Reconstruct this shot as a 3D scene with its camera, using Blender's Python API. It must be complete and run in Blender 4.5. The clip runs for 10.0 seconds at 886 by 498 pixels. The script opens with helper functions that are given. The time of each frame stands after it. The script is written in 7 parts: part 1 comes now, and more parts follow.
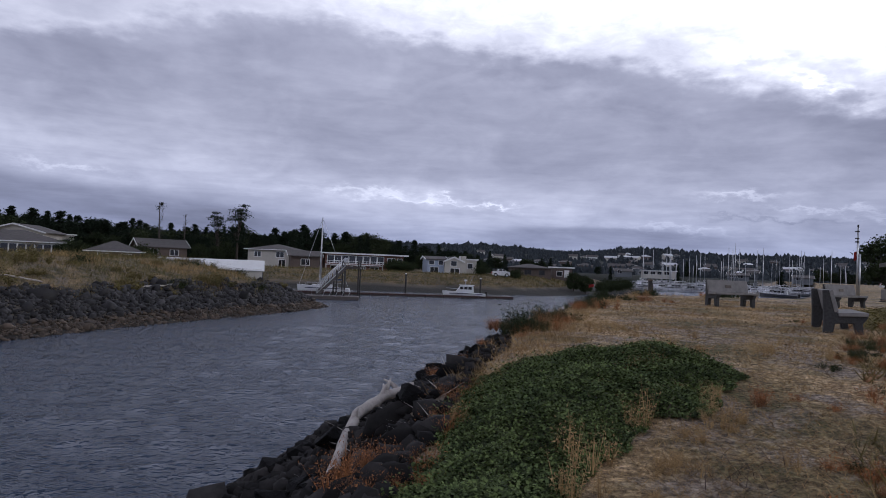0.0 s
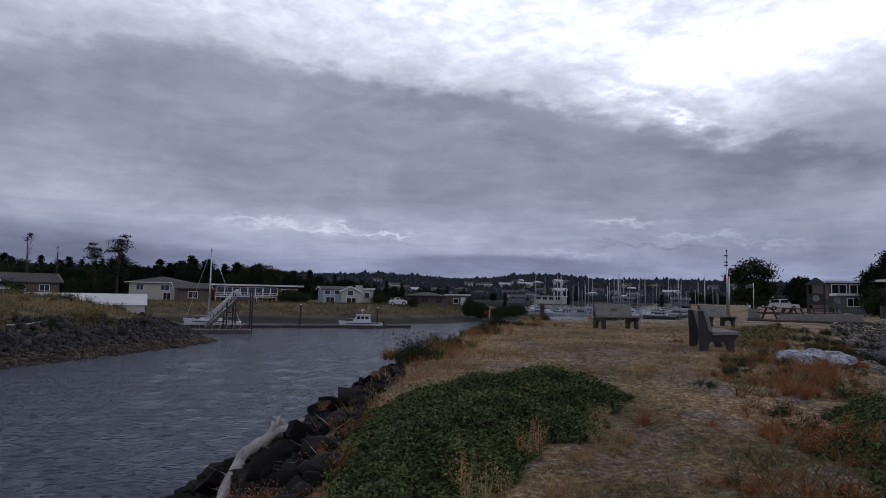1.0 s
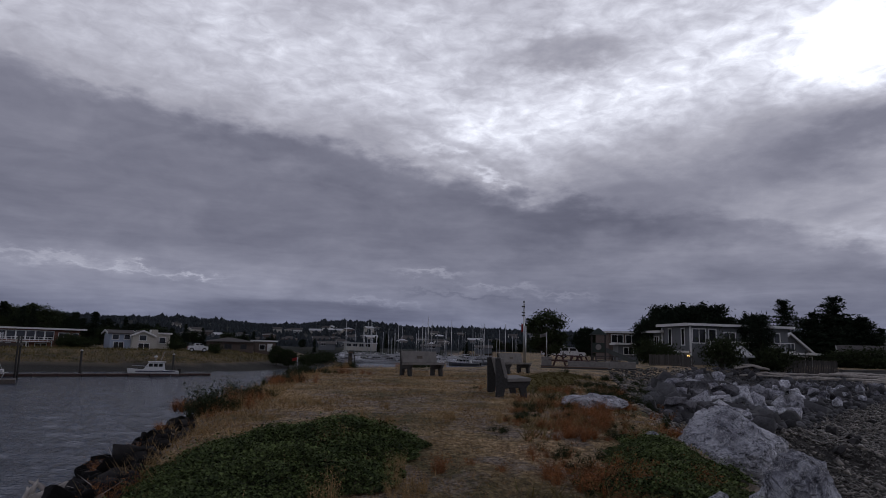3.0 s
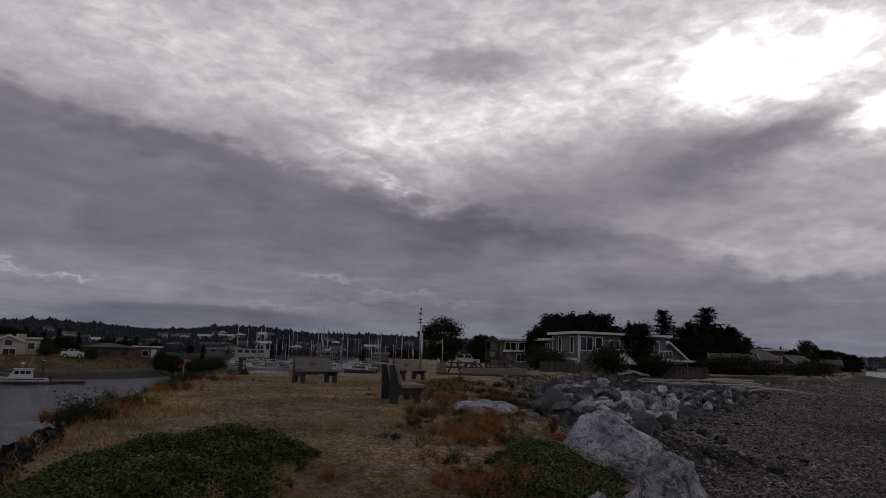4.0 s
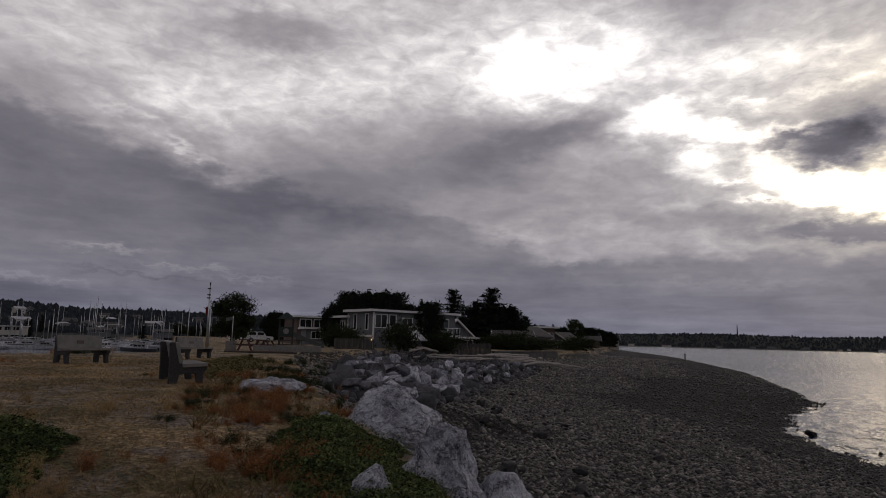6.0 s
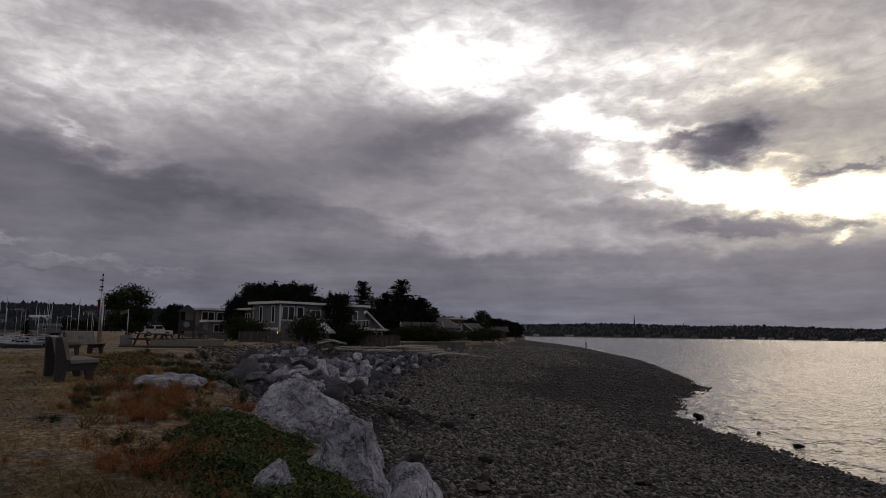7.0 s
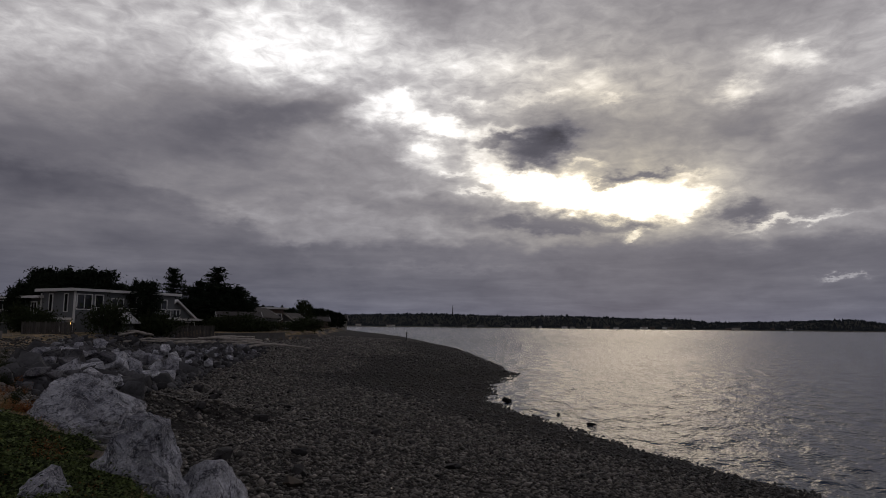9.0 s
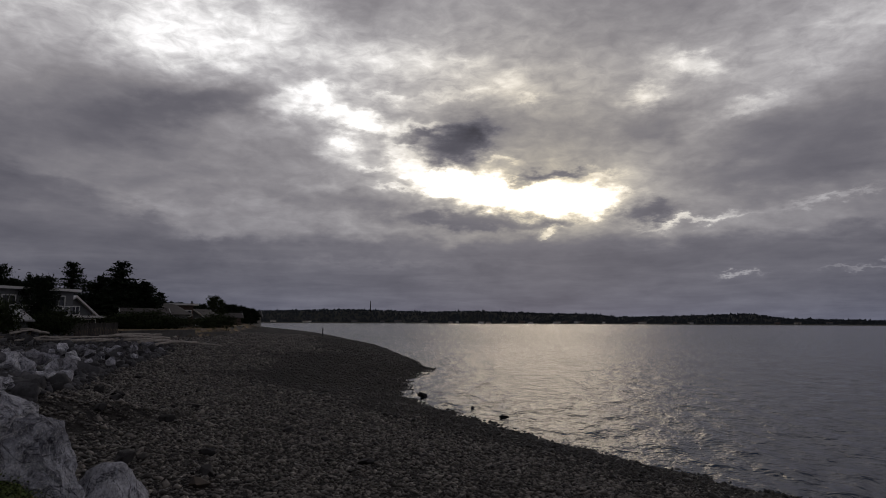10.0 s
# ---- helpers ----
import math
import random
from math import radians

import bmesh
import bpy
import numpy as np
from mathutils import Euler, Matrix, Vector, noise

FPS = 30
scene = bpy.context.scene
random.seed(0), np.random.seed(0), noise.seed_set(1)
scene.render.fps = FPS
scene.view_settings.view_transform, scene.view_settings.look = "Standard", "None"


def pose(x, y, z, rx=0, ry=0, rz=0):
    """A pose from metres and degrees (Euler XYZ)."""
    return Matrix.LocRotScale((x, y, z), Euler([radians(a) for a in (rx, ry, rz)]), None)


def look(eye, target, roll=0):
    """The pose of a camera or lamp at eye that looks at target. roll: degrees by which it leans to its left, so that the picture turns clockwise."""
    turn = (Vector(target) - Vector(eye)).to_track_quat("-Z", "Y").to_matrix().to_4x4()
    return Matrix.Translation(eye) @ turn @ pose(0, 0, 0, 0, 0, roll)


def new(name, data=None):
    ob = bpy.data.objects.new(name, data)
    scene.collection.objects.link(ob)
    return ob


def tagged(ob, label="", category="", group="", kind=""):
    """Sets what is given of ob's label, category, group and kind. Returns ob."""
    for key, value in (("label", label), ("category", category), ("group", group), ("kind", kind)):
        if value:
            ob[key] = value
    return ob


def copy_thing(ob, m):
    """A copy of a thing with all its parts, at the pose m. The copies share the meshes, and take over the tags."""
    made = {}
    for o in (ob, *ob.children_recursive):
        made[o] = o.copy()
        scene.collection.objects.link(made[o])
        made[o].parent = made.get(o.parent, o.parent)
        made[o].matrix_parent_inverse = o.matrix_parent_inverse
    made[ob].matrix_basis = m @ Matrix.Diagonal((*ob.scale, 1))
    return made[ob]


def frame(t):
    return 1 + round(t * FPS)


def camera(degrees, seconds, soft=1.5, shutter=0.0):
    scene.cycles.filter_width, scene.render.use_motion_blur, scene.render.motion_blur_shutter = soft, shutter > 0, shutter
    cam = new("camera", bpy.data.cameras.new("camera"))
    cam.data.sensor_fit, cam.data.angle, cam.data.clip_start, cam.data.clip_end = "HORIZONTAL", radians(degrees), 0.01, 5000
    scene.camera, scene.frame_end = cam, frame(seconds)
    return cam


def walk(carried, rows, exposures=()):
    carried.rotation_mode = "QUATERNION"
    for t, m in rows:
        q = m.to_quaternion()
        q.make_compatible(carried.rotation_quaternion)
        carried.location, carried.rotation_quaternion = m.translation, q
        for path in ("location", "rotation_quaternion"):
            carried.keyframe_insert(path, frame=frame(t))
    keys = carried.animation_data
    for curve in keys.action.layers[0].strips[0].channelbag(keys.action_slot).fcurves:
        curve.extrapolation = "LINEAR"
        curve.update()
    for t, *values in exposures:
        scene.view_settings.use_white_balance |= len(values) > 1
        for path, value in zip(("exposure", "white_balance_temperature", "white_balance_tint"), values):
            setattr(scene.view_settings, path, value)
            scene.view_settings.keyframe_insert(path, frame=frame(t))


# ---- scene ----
# ---- camera: seconds, metres from the first eye, yaw, pitch, roll ----
cam = camera(67.55, 10.0, soft=0.55)
EYE = 1.4
PATH = [
    (0.0, 0.000, 0.000, 0.000, -0.00, 1.46, -2.30),
    (0.5, 0.038, 0.074, -0.002, -4.82, 2.75, -1.85),
    (1.0, 0.074, 0.125, -0.000, -8.85, 4.20, -1.08),
    (1.5, 0.101, 0.152, 0.003, -13.00, 5.06, -0.71),
    (2.0, 0.124, 0.169, 0.007, -17.29, 6.29, -1.18),
    (2.5, 0.155, 0.155, 0.008, -21.25, 7.62, -1.48),
    (4.0, 0.193, 0.114, 0.004, -33.87, 9.37, -1.59),
    (4.5, 0.217, 0.091, 0.002, -39.27, 9.11, -2.02),
    (5.0, 0.229, 0.083, 0.003, -43.33, 8.72, -1.63),
    (5.5, 0.253, 0.069, 0.002, -47.25, 8.26, -1.57),
    (7.0, 0.289, 0.051, 0.001, -59.00, 7.32, -0.80),
    (7.5, 0.335, 0.049, -0.004, -62.76, 7.09, -0.79),
    (8.0, 0.379, 0.051, -0.007, -66.63, 6.86, -0.66),
    (8.5, 0.409, 0.043, -0.008, -70.38, 6.73, -0.26),
    (9.0, 0.427, 0.028, -0.009, -74.17, 6.65, -0.60),
    (9.5, 0.409, -0.008, -0.008, -77.84, 6.61, -0.23),
    (10.0, 0.354, -0.066, -0.004, -81.24, 6.32, -0.26),
]
EXPOSURES = [(0.0, 1.47, 5600, 12), (1.0, 1.06, 5600, 12), (2.5, 0.5, 5600, 13), (4.0, 0.22, 6450, 13), (5.5, 0.15, 6500, 13), (7.5, 0.02, 6480, 13), (10.0, -0.35, 6350, 12)]
walk(cam, [(t, pose(x, y, EYE + z, 90 + pitch, roll, yaw)) for t, x, y, z, yaw, pitch, roll in PATH], EXPOSURES)

# ---- sky: evening overcast with a bright break round the hidden sun ----
SUN_AZ, SUN_EL = 90.0, 10.8          # degrees clockwise from +y, above the horizon
world = bpy.data.worlds.new("evening_sky")
scene.world = world
world.use_nodes = True
WT = world.node_tree
for n in list(WT.nodes):
    WT.nodes.remove(n)


def wn(kind, **values):
    n = WT.nodes.new(kind)
    for key, v in values.items():
        if key.startswith("i"):
            n.inputs[int(key[1:])].default_value = v
    return n


def wlink(a, b, out=0, into=0):
    WT.links.new(a.outputs[out], b.inputs[into])


def wmath(op, a, b=None, c=None, clamp=False):
    n = WT.nodes.new("ShaderNodeMath")
    n.operation, n.use_clamp = op, clamp
    for i, v in enumerate((a, b, c)):
        if v is None:
            continue
        if isinstance(v, (int, float)):
            n.inputs[i].default_value = v
        else:
            WT.links.new(v, n.inputs[i])
    return n.outputs[0]


def wnoise(vec, scale, detail=6.0, rough=0.55, distort=0.0):
    n = WT.nodes.new("ShaderNodeTexNoise")
    WT.links.new(vec, n.inputs["Vector"])
    n.inputs["Scale"].default_value, n.inputs["Detail"].default_value = scale, detail
    n.inputs["Roughness"].default_value, n.inputs["Distortion"].default_value = rough, distort
    return n


coords = wn("ShaderNodeTexCoord")
split = wn("ShaderNodeSeparateXYZ")
wlink(coords, split, 0)
dx, dy, dz = split.outputs
azim = wmath("MULTIPLY", wmath("ARCTAN2", dx, dy), 57.2958)
elev = wmath("MULTIPLY", wmath("ARCSINE", dz), 57.2958)
# cloud deck seen from below: streaks close up towards the horizon
deck_h = wmath("ADD", wmath("MAXIMUM", dz, 0.0), 0.16)
deck = wn("ShaderNodeCombineXYZ")
WT.links.new(wmath("DIVIDE", dx, deck_h), deck.inputs[0])
WT.links.new(wmath("DIVIDE", dy, deck_h), deck.inputs[1])
ang = wn("ShaderNodeCombineXYZ")
WT.links.new(azim, ang.inputs[0])
WT.links.new(elev, ang.inputs[1])
flat = wn("ShaderNodeVectorMath", i1=(1.0, 1.0, 2.3))
flat.operation = "MULTIPLY"
wlink(coords, flat)


def bend(src, scale, detail, rough, reach):
    """Directions shifted by noise, so that cloud edges fray; reach in degrees."""
    n = wnoise(flat.outputs[0], scale, detail, rough)
    c = wn("ShaderNodeVectorMath", i1=(0.5, 0.5, 0.5))
    c.operation = "SUBTRACT"
    wlink(n, c, 1, 0)
    k = wn("ShaderNodeVectorMath", i1=(*reach, 0.0))
    k.operation = "MULTIPLY"
    wlink(c, k)
    add = wn("ShaderNodeVectorMath")
    add.operation = "ADD"
    wlink(src, add)
    wlink(k, add, 0, 1)
    return add


drift = bend(ang, 5.5, 4.0, 0.5, (9.0, 4.5))
frayed = bend(drift, 20.0, 7.0, 0.56, (5.0, 3.4))
puffy = bend(ang, 26.0, 7.0, 0.6, (4.4, 3.2))
stops = [0.0]


def apart(src):
    n = wn("ShaderNodeSeparateXYZ")
    wlink(src, n)
    return n.outputs[0], n.outputs[1]


plain, drift, frayed, puffy = apart(ang), apart(drift), apart(frayed), apart(puffy)


def cloud(az, el, wide, high, turn, amount, edge=3.0, how=None):
    """A bright break (amount > 0) or a dark bank (< 0), in degrees of sky and stops."""
    x, y = how or frayed
    c, s = math.cos(radians(turn)), math.sin(radians(turn))
    u = wmath("MULTIPLY_ADD", x, c / wide, wmath("MULTIPLY_ADD", y, s / wide, -(az * c + el * s) / wide))
    v = wmath("MULTIPLY_ADD", x, -s / high, wmath("MULTIPLY_ADD", y, c / high, (az * s - el * c) / high))
    q = wmath("POWER", wmath("MULTIPLY_ADD", u, u, wmath("MULTIPLY", v, v)), edge / 2)
    stops[0] = wmath("ADD", stops[0], wmath("DIVIDE", amount, wmath("ADD", q, 1.0)))


def bank(edge_line, amount, crisp_deg, depth, how=None):
    """A bank of cloud below a line of (azimuth, elevation): dark under its rim, fading downwards over depth degrees."""
    x, y = how or frayed
    line = wn("ShaderNodeValToRGB")
    WT.links.new(wmath("DIVIDE", wmath("ADD", x, 60.0), 200.0, clamp=True), line.inputs[0])
    els = line.color_ramp.elements
    while len(els) < len(edge_line):
        els.new(0.5)
    for e, (az, el) in zip(els, edge_line):
        e.position, e.color = (az + 60.0) / 200.0, (0, 0, 0, el / 40.0)
    below = wmath("SUBTRACT", wmath("MULTIPLY", line.outputs["Alpha"], 40.0), y)
    rim = wmath("DIVIDE", below, crisp_deg, clamp=True)
    rim = wmath("MULTIPLY", wmath("MULTIPLY", rim, rim), wmath("SUBTRACT", 3.0, wmath("MULTIPLY", rim, 2.0)))
    fade = wmath("POWER", 2.718, wmath("DIVIDE", wmath("MAXIMUM", below, 0.0), -depth))
    stops[0] = wmath("ADD", wmath("MULTIPLY", wmath("MULTIPLY", rim, fade), amount), stops[0])


# the long bank over the channel and town, with the light above its rim
bank([(-60, 15.0), (-34, 17.0), (-22, 19.4), (-12, 20.4), (0, 19.3), (14, 17.9), (22, 16.5), (28, 14.6), (38, 13.0), (50, 11.5), (62, 8.0)], -0.95, 1.8, 9.0)
cloud(-4.0, 13.0, 30.0, 4.2, -5, -0.35, 4, drift)
cloud(-28.0, 17.0, 10.0, 4.0, 0, -0.30)
cloud(-24.0, 17.4, 9.0, 1.0, 6, 0.30, 3)
cloud(10.0, 16.2, 16.0, 1.0, -11, -0.25)
cloud(-8.0, 26.0, 22.0, 4.5, -6, 0.20, 4, drift)
cloud(24.0, 20.6, 18.0, 2.8, -9, 0.40, 4)
cloud(36.0, 20.8, 8.0, 2.6, 8, 0.75, 4)
cloud(30.5, 17.0, 6.0, 1.2, -28, 0.55, 4)
cloud(20.0, 27.0, 18.0, 4.0, 0, 0.35, 3, drift)
cloud(24.0, 17.0, 3.0, 0.35, -22, 0.5)
cloud(29.0, 14.7, 2.2, 0.28, -18, 0.8)
cloud(35.5, 25.0, 5.0, 1.3, 3, -0.75, 4)
# low bands of blue-grey cloud and the pale strip above them
cloud(-32.0, 2.9, 24.0, 2.5, -3.0, -0.75, 12, plain)
cloud(-14.0, 2.4, 13.0, 1.5, -4, -0.40, 8, plain)
cloud(13.0, 2.6, 10.5, 1.15, 0.3, -0.65, 12, plain)
cloud(6.0, 5.6, 26.0, 1.5, -2, 0.22, 3, drift)
cloud(-4.0, 6.0, 36.0, 5.0, 0, -0.28, 4, drift)
cloud(-24.0, 7.6, 14.0, 1.0, -4, 0.15)
for az, el, wide, high, amount in ((-7.0, 6.1, 3.6, 0.20, 0.5), (-2.5, 5.6, 4.2, 0.16, 0.45), (4.0, 5.4, 1.6, 0.14, 0.8), (0.5, 5.9, 0.8, 0.12, 0.6), (24.0, 6.6, 2.6, 0.22, 0.6),
                                   (30.0, 5.4, 3.6, 0.18, 0.45), (-30.0, 6.3, 3.0, 0.2, 0.4), (35.0, 4.7, 3.0, 0.14, 0.35), (19.0, 3.8, 4.0, 0.14, 0.3), (26.0, 4.6, 4.6, 0.15, -0.3)):
    cloud(az, el, wide, high, -2, amount, 3, puffy)
# the second bank, rising towards the bright side
cloud(46.0, 13.6, 16.0, 2.5, 10, -0.50, 3)
cloud(60.0, 17.2, 9.5, 1.3, 14, -0.80, 3)
cloud(37.0, 11.3, 9.0, 1.8, 16, -0.12, 4)
cloud(52.0, 18.5, 8.0, 1.6, 8, -0.30, 4)
cloud(47.0, 22.0, 9.0, 2.6, 0, 0.30, 3)
cloud(60.5, 24.6, 8.0, 4.4, 12, 0.85, 3)
cloud(58.0, 23.0, 4.0, 2.2, 20, 0.5, 3)
cloud(68.5, 18.2, 3.0, 1.3, 15, 1.5, 4)
cloud(72.5, 14.5, 1.7, 1.1, 0, 1.0, 4)
cloud(64.0, 21.4, 5.0, 1.2, -5, 0.55, 3)
cloud(45.0, 29.0, 12.0, 3.0, 0, 0.45, 3)
cloud(71.0, 27.5, 5.0, 2.2, -20, -0.55, 4)
cloud(58.0, 9.4, 13.0, 0.8, 7, 0.28, 3)
cloud(62.0, 7.3, 9.0, 0.5, -4, 0.25, 3)
cloud(72.0, 9.7, 9.0, 0.9, -6, -0.45, 4)
# the breaks that lead down to the sun
cloud(73.5, 17.1, 4.0, 1.0, -12, 1.5, 4, puffy)
cloud(78.0, 14.2, 2.8, 1.2, -35, 1.4, 4, puffy)
cloud(82.5, 11.9, 4.4, 1.5, -10, 2.3, 5, puffy)
cloud(88.5, 11.0, 4.6, 1.5, -4, 2.4, 5, puffy)
cloud(93.3, 10.2, 2.8, 1.5, 12, 2.4, 5, puffy)
cloud(91.5, 10.3, 2.2, 0.9, 0, 3.0, 3, plain)
cloud(88.0, 12.0, 16.0, 5.0, 0, 0.55, 2, drift)
cloud(82.6, 15.4, 2.4, 1.7, 18, -2.0, 4, puffy)
cloud(84.6, 16.6, 1.3, 0.8, 30, -0.9, 4, puffy)
cloud(80.0, 13.6, 1.2, 0.4, 20, -0.9, 4, puffy)
cloud(78.4, 15.8, 2.2, 0.5, 8, -1.3, 4, puffy)
cloud(88.4, 12.2, 1.5, 0.65, 4, -2.3, 5, puffy)
cloud(91.4, 12.8, 2.0, 0.3, 6, -1.6, 4, puffy)
cloud(84.5, 10.7, 1.0, 0.22, 3, -1.2, 4, puffy)
cloud(84.0, 8.7, 6.5, 0.75, -4, -1.0, 5, puffy)
cloud(91.2, 9.1, 1.7, 0.8, 10, -1.5, 5, puffy)
cloud(98.6, 9.2, 2.3, 0.75, 3, -1.1, 5, puffy)
cloud(90.4, 7.6, 0.9, 0.35, 20, 1.7, 4, puffy)
cloud(102.0, 8.3, 3.6, 0.28, 5, 1.3, 4, puffy)
cloud(112.0, 9.4, 3.0, 0.22, 12, 0.7, 4, puffy)
cloud(105.2, 4.0, 1.2, 0.16, 0, 1.3, 4, puffy)
cloud(114.0, 4.2, 2.0, 0.14, 0, 0.8, 4, puffy)
for az, el, wide, high, amount in ((75.2, 13.2, 1.2, 0.35, 1.1), (77.0, 11.6, 1.6, 0.25, 0.9), (72.6, 15.2, 1.4, 0.4, 1.0), (79.4, 16.8, 1.5, 0.4, 1.0), (70.2, 19.6, 1.8, 0.5, 0.8),
                                   (86.4, 13.9, 1.6, 0.3, 1.0), (94.8, 12.6, 1.4, 0.3, 0.8), (97.0, 11.0, 1.2, 0.25, 0.8), (76.0, 18.9, 1.6, 0.4, 0.8), (88.8, 18.9, 1.4, 0.35, 0.7)):
    cloud(az, el, wide, high, -8, amount, 3, puffy)
# mottled cover over and beyond the sun
cloud(90.0, 21.5, 26.0, 6.0, 0, 0.55, 5, drift)
cloud(69.0, 23.0, 9.0, 2.2, -6, 0.55, 3)
cloud(80.0, 21.4, 9.0, 1.1, -4, 0.75, 3)
cloud(82.0, 19.4, 4.0, 0.5, 10, 0.7, 3, puffy)
cloud(99.0, 18.6, 2.0, 0.9, 8, 1.1, 4, puffy)
cloud(102.6, 20.6, 2.4, 0.8, -10, 1.0, 4, puffy)
cloud(106.5, 16.8, 2.6, 0.5, 10, 0.7, 3, puffy)
cloud(113.0, 20.5, 4.0, 1.6, 18, 0.55, 3, puffy)
cloud(89.0, 17.0, 7.0, 1.6, 4, -0.35, 4)
cloud(99.5, 16.4, 3.4, 1.4, 0, -0.65, 4)
cloud(111.5, 14.0, 6.0, 3.2, 16, -0.75, 5)
cloud(103.5, 11.8, 3.2, 1.0, 0, -0.45, 4)
cloud(97.0, 25.0, 12.0, 2.6, -6, -0.35, 4)
cloud(118.0, 24.0, 9.0, 2.2, 20, 0.5, 3)
cloud(95.0, 3.0, 30.0, 3.6, 0, -0.22, 6, drift)
cloud(42.0, 3.0, 24.0, 3.2, 0, -0.45, 4, drift)
cloud(84.0, 8.0, 32.0, 4.5, 0, 0.32, 4, drift)
cloud(75.0, 5.0, 9.0, 0.3, -1, 0.22, 3, puffy)
cloud(130.0, 14.0, 12.0, 16.0, 0, -0.4, 3, drift)

billow = wnoise(flat.outputs[0], 7.0, 8.0, 0.54, 0.5)
wisps = wnoise(deck.outputs[0], 2.4, 7.0, 0.52, 0.6)
mottle = wnoise(flat.outputs[0], 28.0, 7.0, 0.58, 0.4)
# cover thins from the horizon upwards
base = wn("ShaderNodeMapRange")
for i, v in ((1, 9.0), (2, 24.0), (3, -0.25), (4, 0.08)):
    base.inputs[i].default_value = v
WT.links.new(elev, base.inputs[0])
level = wmath("ADD", stops[0], base.outputs[0])
level = wmath("ADD", level, wmath("MULTIPLY", wmath("SUBTRACT", billow.outputs[0], 0.5), 1.1))
level = wmath("ADD", level, wmath("MULTIPLY", wmath("SUBTRACT", wisps.outputs[0], 0.5), 0.6))
low = wn("ShaderNodeVectorMath", i1=(2.6, 2.6, 24.0))
low.operation = "MULTIPLY"
wlink(coords, low)
streak = wnoise(low.outputs[0], 2.6, 7.0, 0.6, 0.5)
level = wmath("ADD", level, wmath("MULTIPLY", wmath("SUBTRACT", streak.outputs[0], 0.5), wmath("MULTIPLY", wmath("POWER", 2.718, wmath("DIVIDE", elev, -9.0)), 1.3)))
rag = wmath("MULTIPLY", wmath("SUBTRACT", mottle.outputs[0], 0.5), wmath("ADD", wmath("MULTIPLY", wmath("MINIMUM", wmath("MAXIMUM", wmath("ADD", level, 0.5), 0.0), 2.0), 1.05), 0.25))
level = wmath("ADD", level, rag)
# sky above the view is dimmed to cut light on land and water
level = wmath("SUBTRACT", level, wmath("MULTIPLY", wmath("SMOOTH_MIN", wmath("MAXIMUM", wmath("DIVIDE", wmath("SUBTRACT", elev, 28.0), 26.0), 0.0), 1.0, 0.2), 1.5))
level = wmath("MINIMUM", level, 3.6)
lum = wmath("MULTIPLY", wmath("POWER", 2.0, level), 0.30)
# grey-violet banks, near-white breaks, a warm tint close to the sun
tone = wn("ShaderNodeValToRGB")
WT.links.new(wmath("ADD", wmath("MULTIPLY", level, 0.3), 0.5), tone.inputs[0])
ramp = tone.color_ramp
ramp.elements[0].position, ramp.elements[0].color = 0.05, (0.97, 0.94, 1.13, 1)
ramp.elements[1].position, ramp.elements[1].color = 1.0, (1.0, 0.98, 0.95, 1)
mid = ramp.elements.new(0.5)
mid.color = (1.02, 0.965, 1.0, 1)
near_sun = wn("ShaderNodeVectorMath")
near_sun.operation = "DOT_PRODUCT"
wlink(coords, near_sun)
sun_dir = Vector((math.sin(radians(SUN_AZ)) * math.cos(radians(SUN_EL)), math.cos(radians(SUN_AZ)) * math.cos(radians(SUN_EL)), math.sin(radians(SUN_EL))))
near_sun.inputs[1].default_value = sun_dir
glow = wmath("POWER", wmath("MAXIMUM", near_sun.outputs["Value"], 0.0), 40.0)
warm = wn("ShaderNodeMix", i0=0.0)
warm.data_type = "RGBA"
WT.links.new(wmath("MULTIPLY", glow, wmath("MULTIPLY", wmath("ADD", level, 0.5), 0.5, clamp=True), clamp=True), warm.inputs[0])
wlink(tone, warm, 0, 6)
warm.inputs[7].default_value = (1.0, 0.88, 0.66, 1)
lit = wn("ShaderNodeVectorMath")
lit.operation = "SCALE"
# distant cloud low over the water turns blue-grey
haze = wn("ShaderNodeMix")
haze.data_type, haze.blend_type = "RGBA", "MULTIPLY"
WT.links.new(wmath("POWER", 2.718, wmath("DIVIDE", wmath("MAXIMUM", elev, 0.0), -3.5)), haze.inputs[0])
WT.links.new(warm.outputs[2], haze.inputs[6])
haze.inputs[7].default_value = (0.86, 0.96, 1.16, 1)
WT.links.new(haze.outputs[2], lit.inputs[0])
WT.links.new(lum, lit.inputs["Scale"])
clouds = wn("ShaderNodeBackground")
wlink(lit, clouds)
# clear evening sky shows thinly through the deck
sky = wn("ShaderNodeTexSky")
sky.sky_type, sky.sun_disc = "NISHITA", False
sky.sun_elevation, sky.sun_rotation = radians(SUN_EL), radians(SUN_AZ)
clear = wn("ShaderNodeBackground", i1=0.05)
wlink(sky, clear)
both = wn("ShaderNodeMixShader", i0=0.992)
wlink(clear, both, 0, 1)
wlink(clouds, both, 0, 2)
out = wn("ShaderNodeOutputWorld")
wlink(both, out)

sun = new("sun", bpy.data.lights.new("sun", "SUN"))
sun.data.energy, sun.data.angle, sun.data.color = 0.06, radians(20), (1.0, 0.80, 0.56)
sun.matrix_world = look((0, 0, 0), -sun_dir)

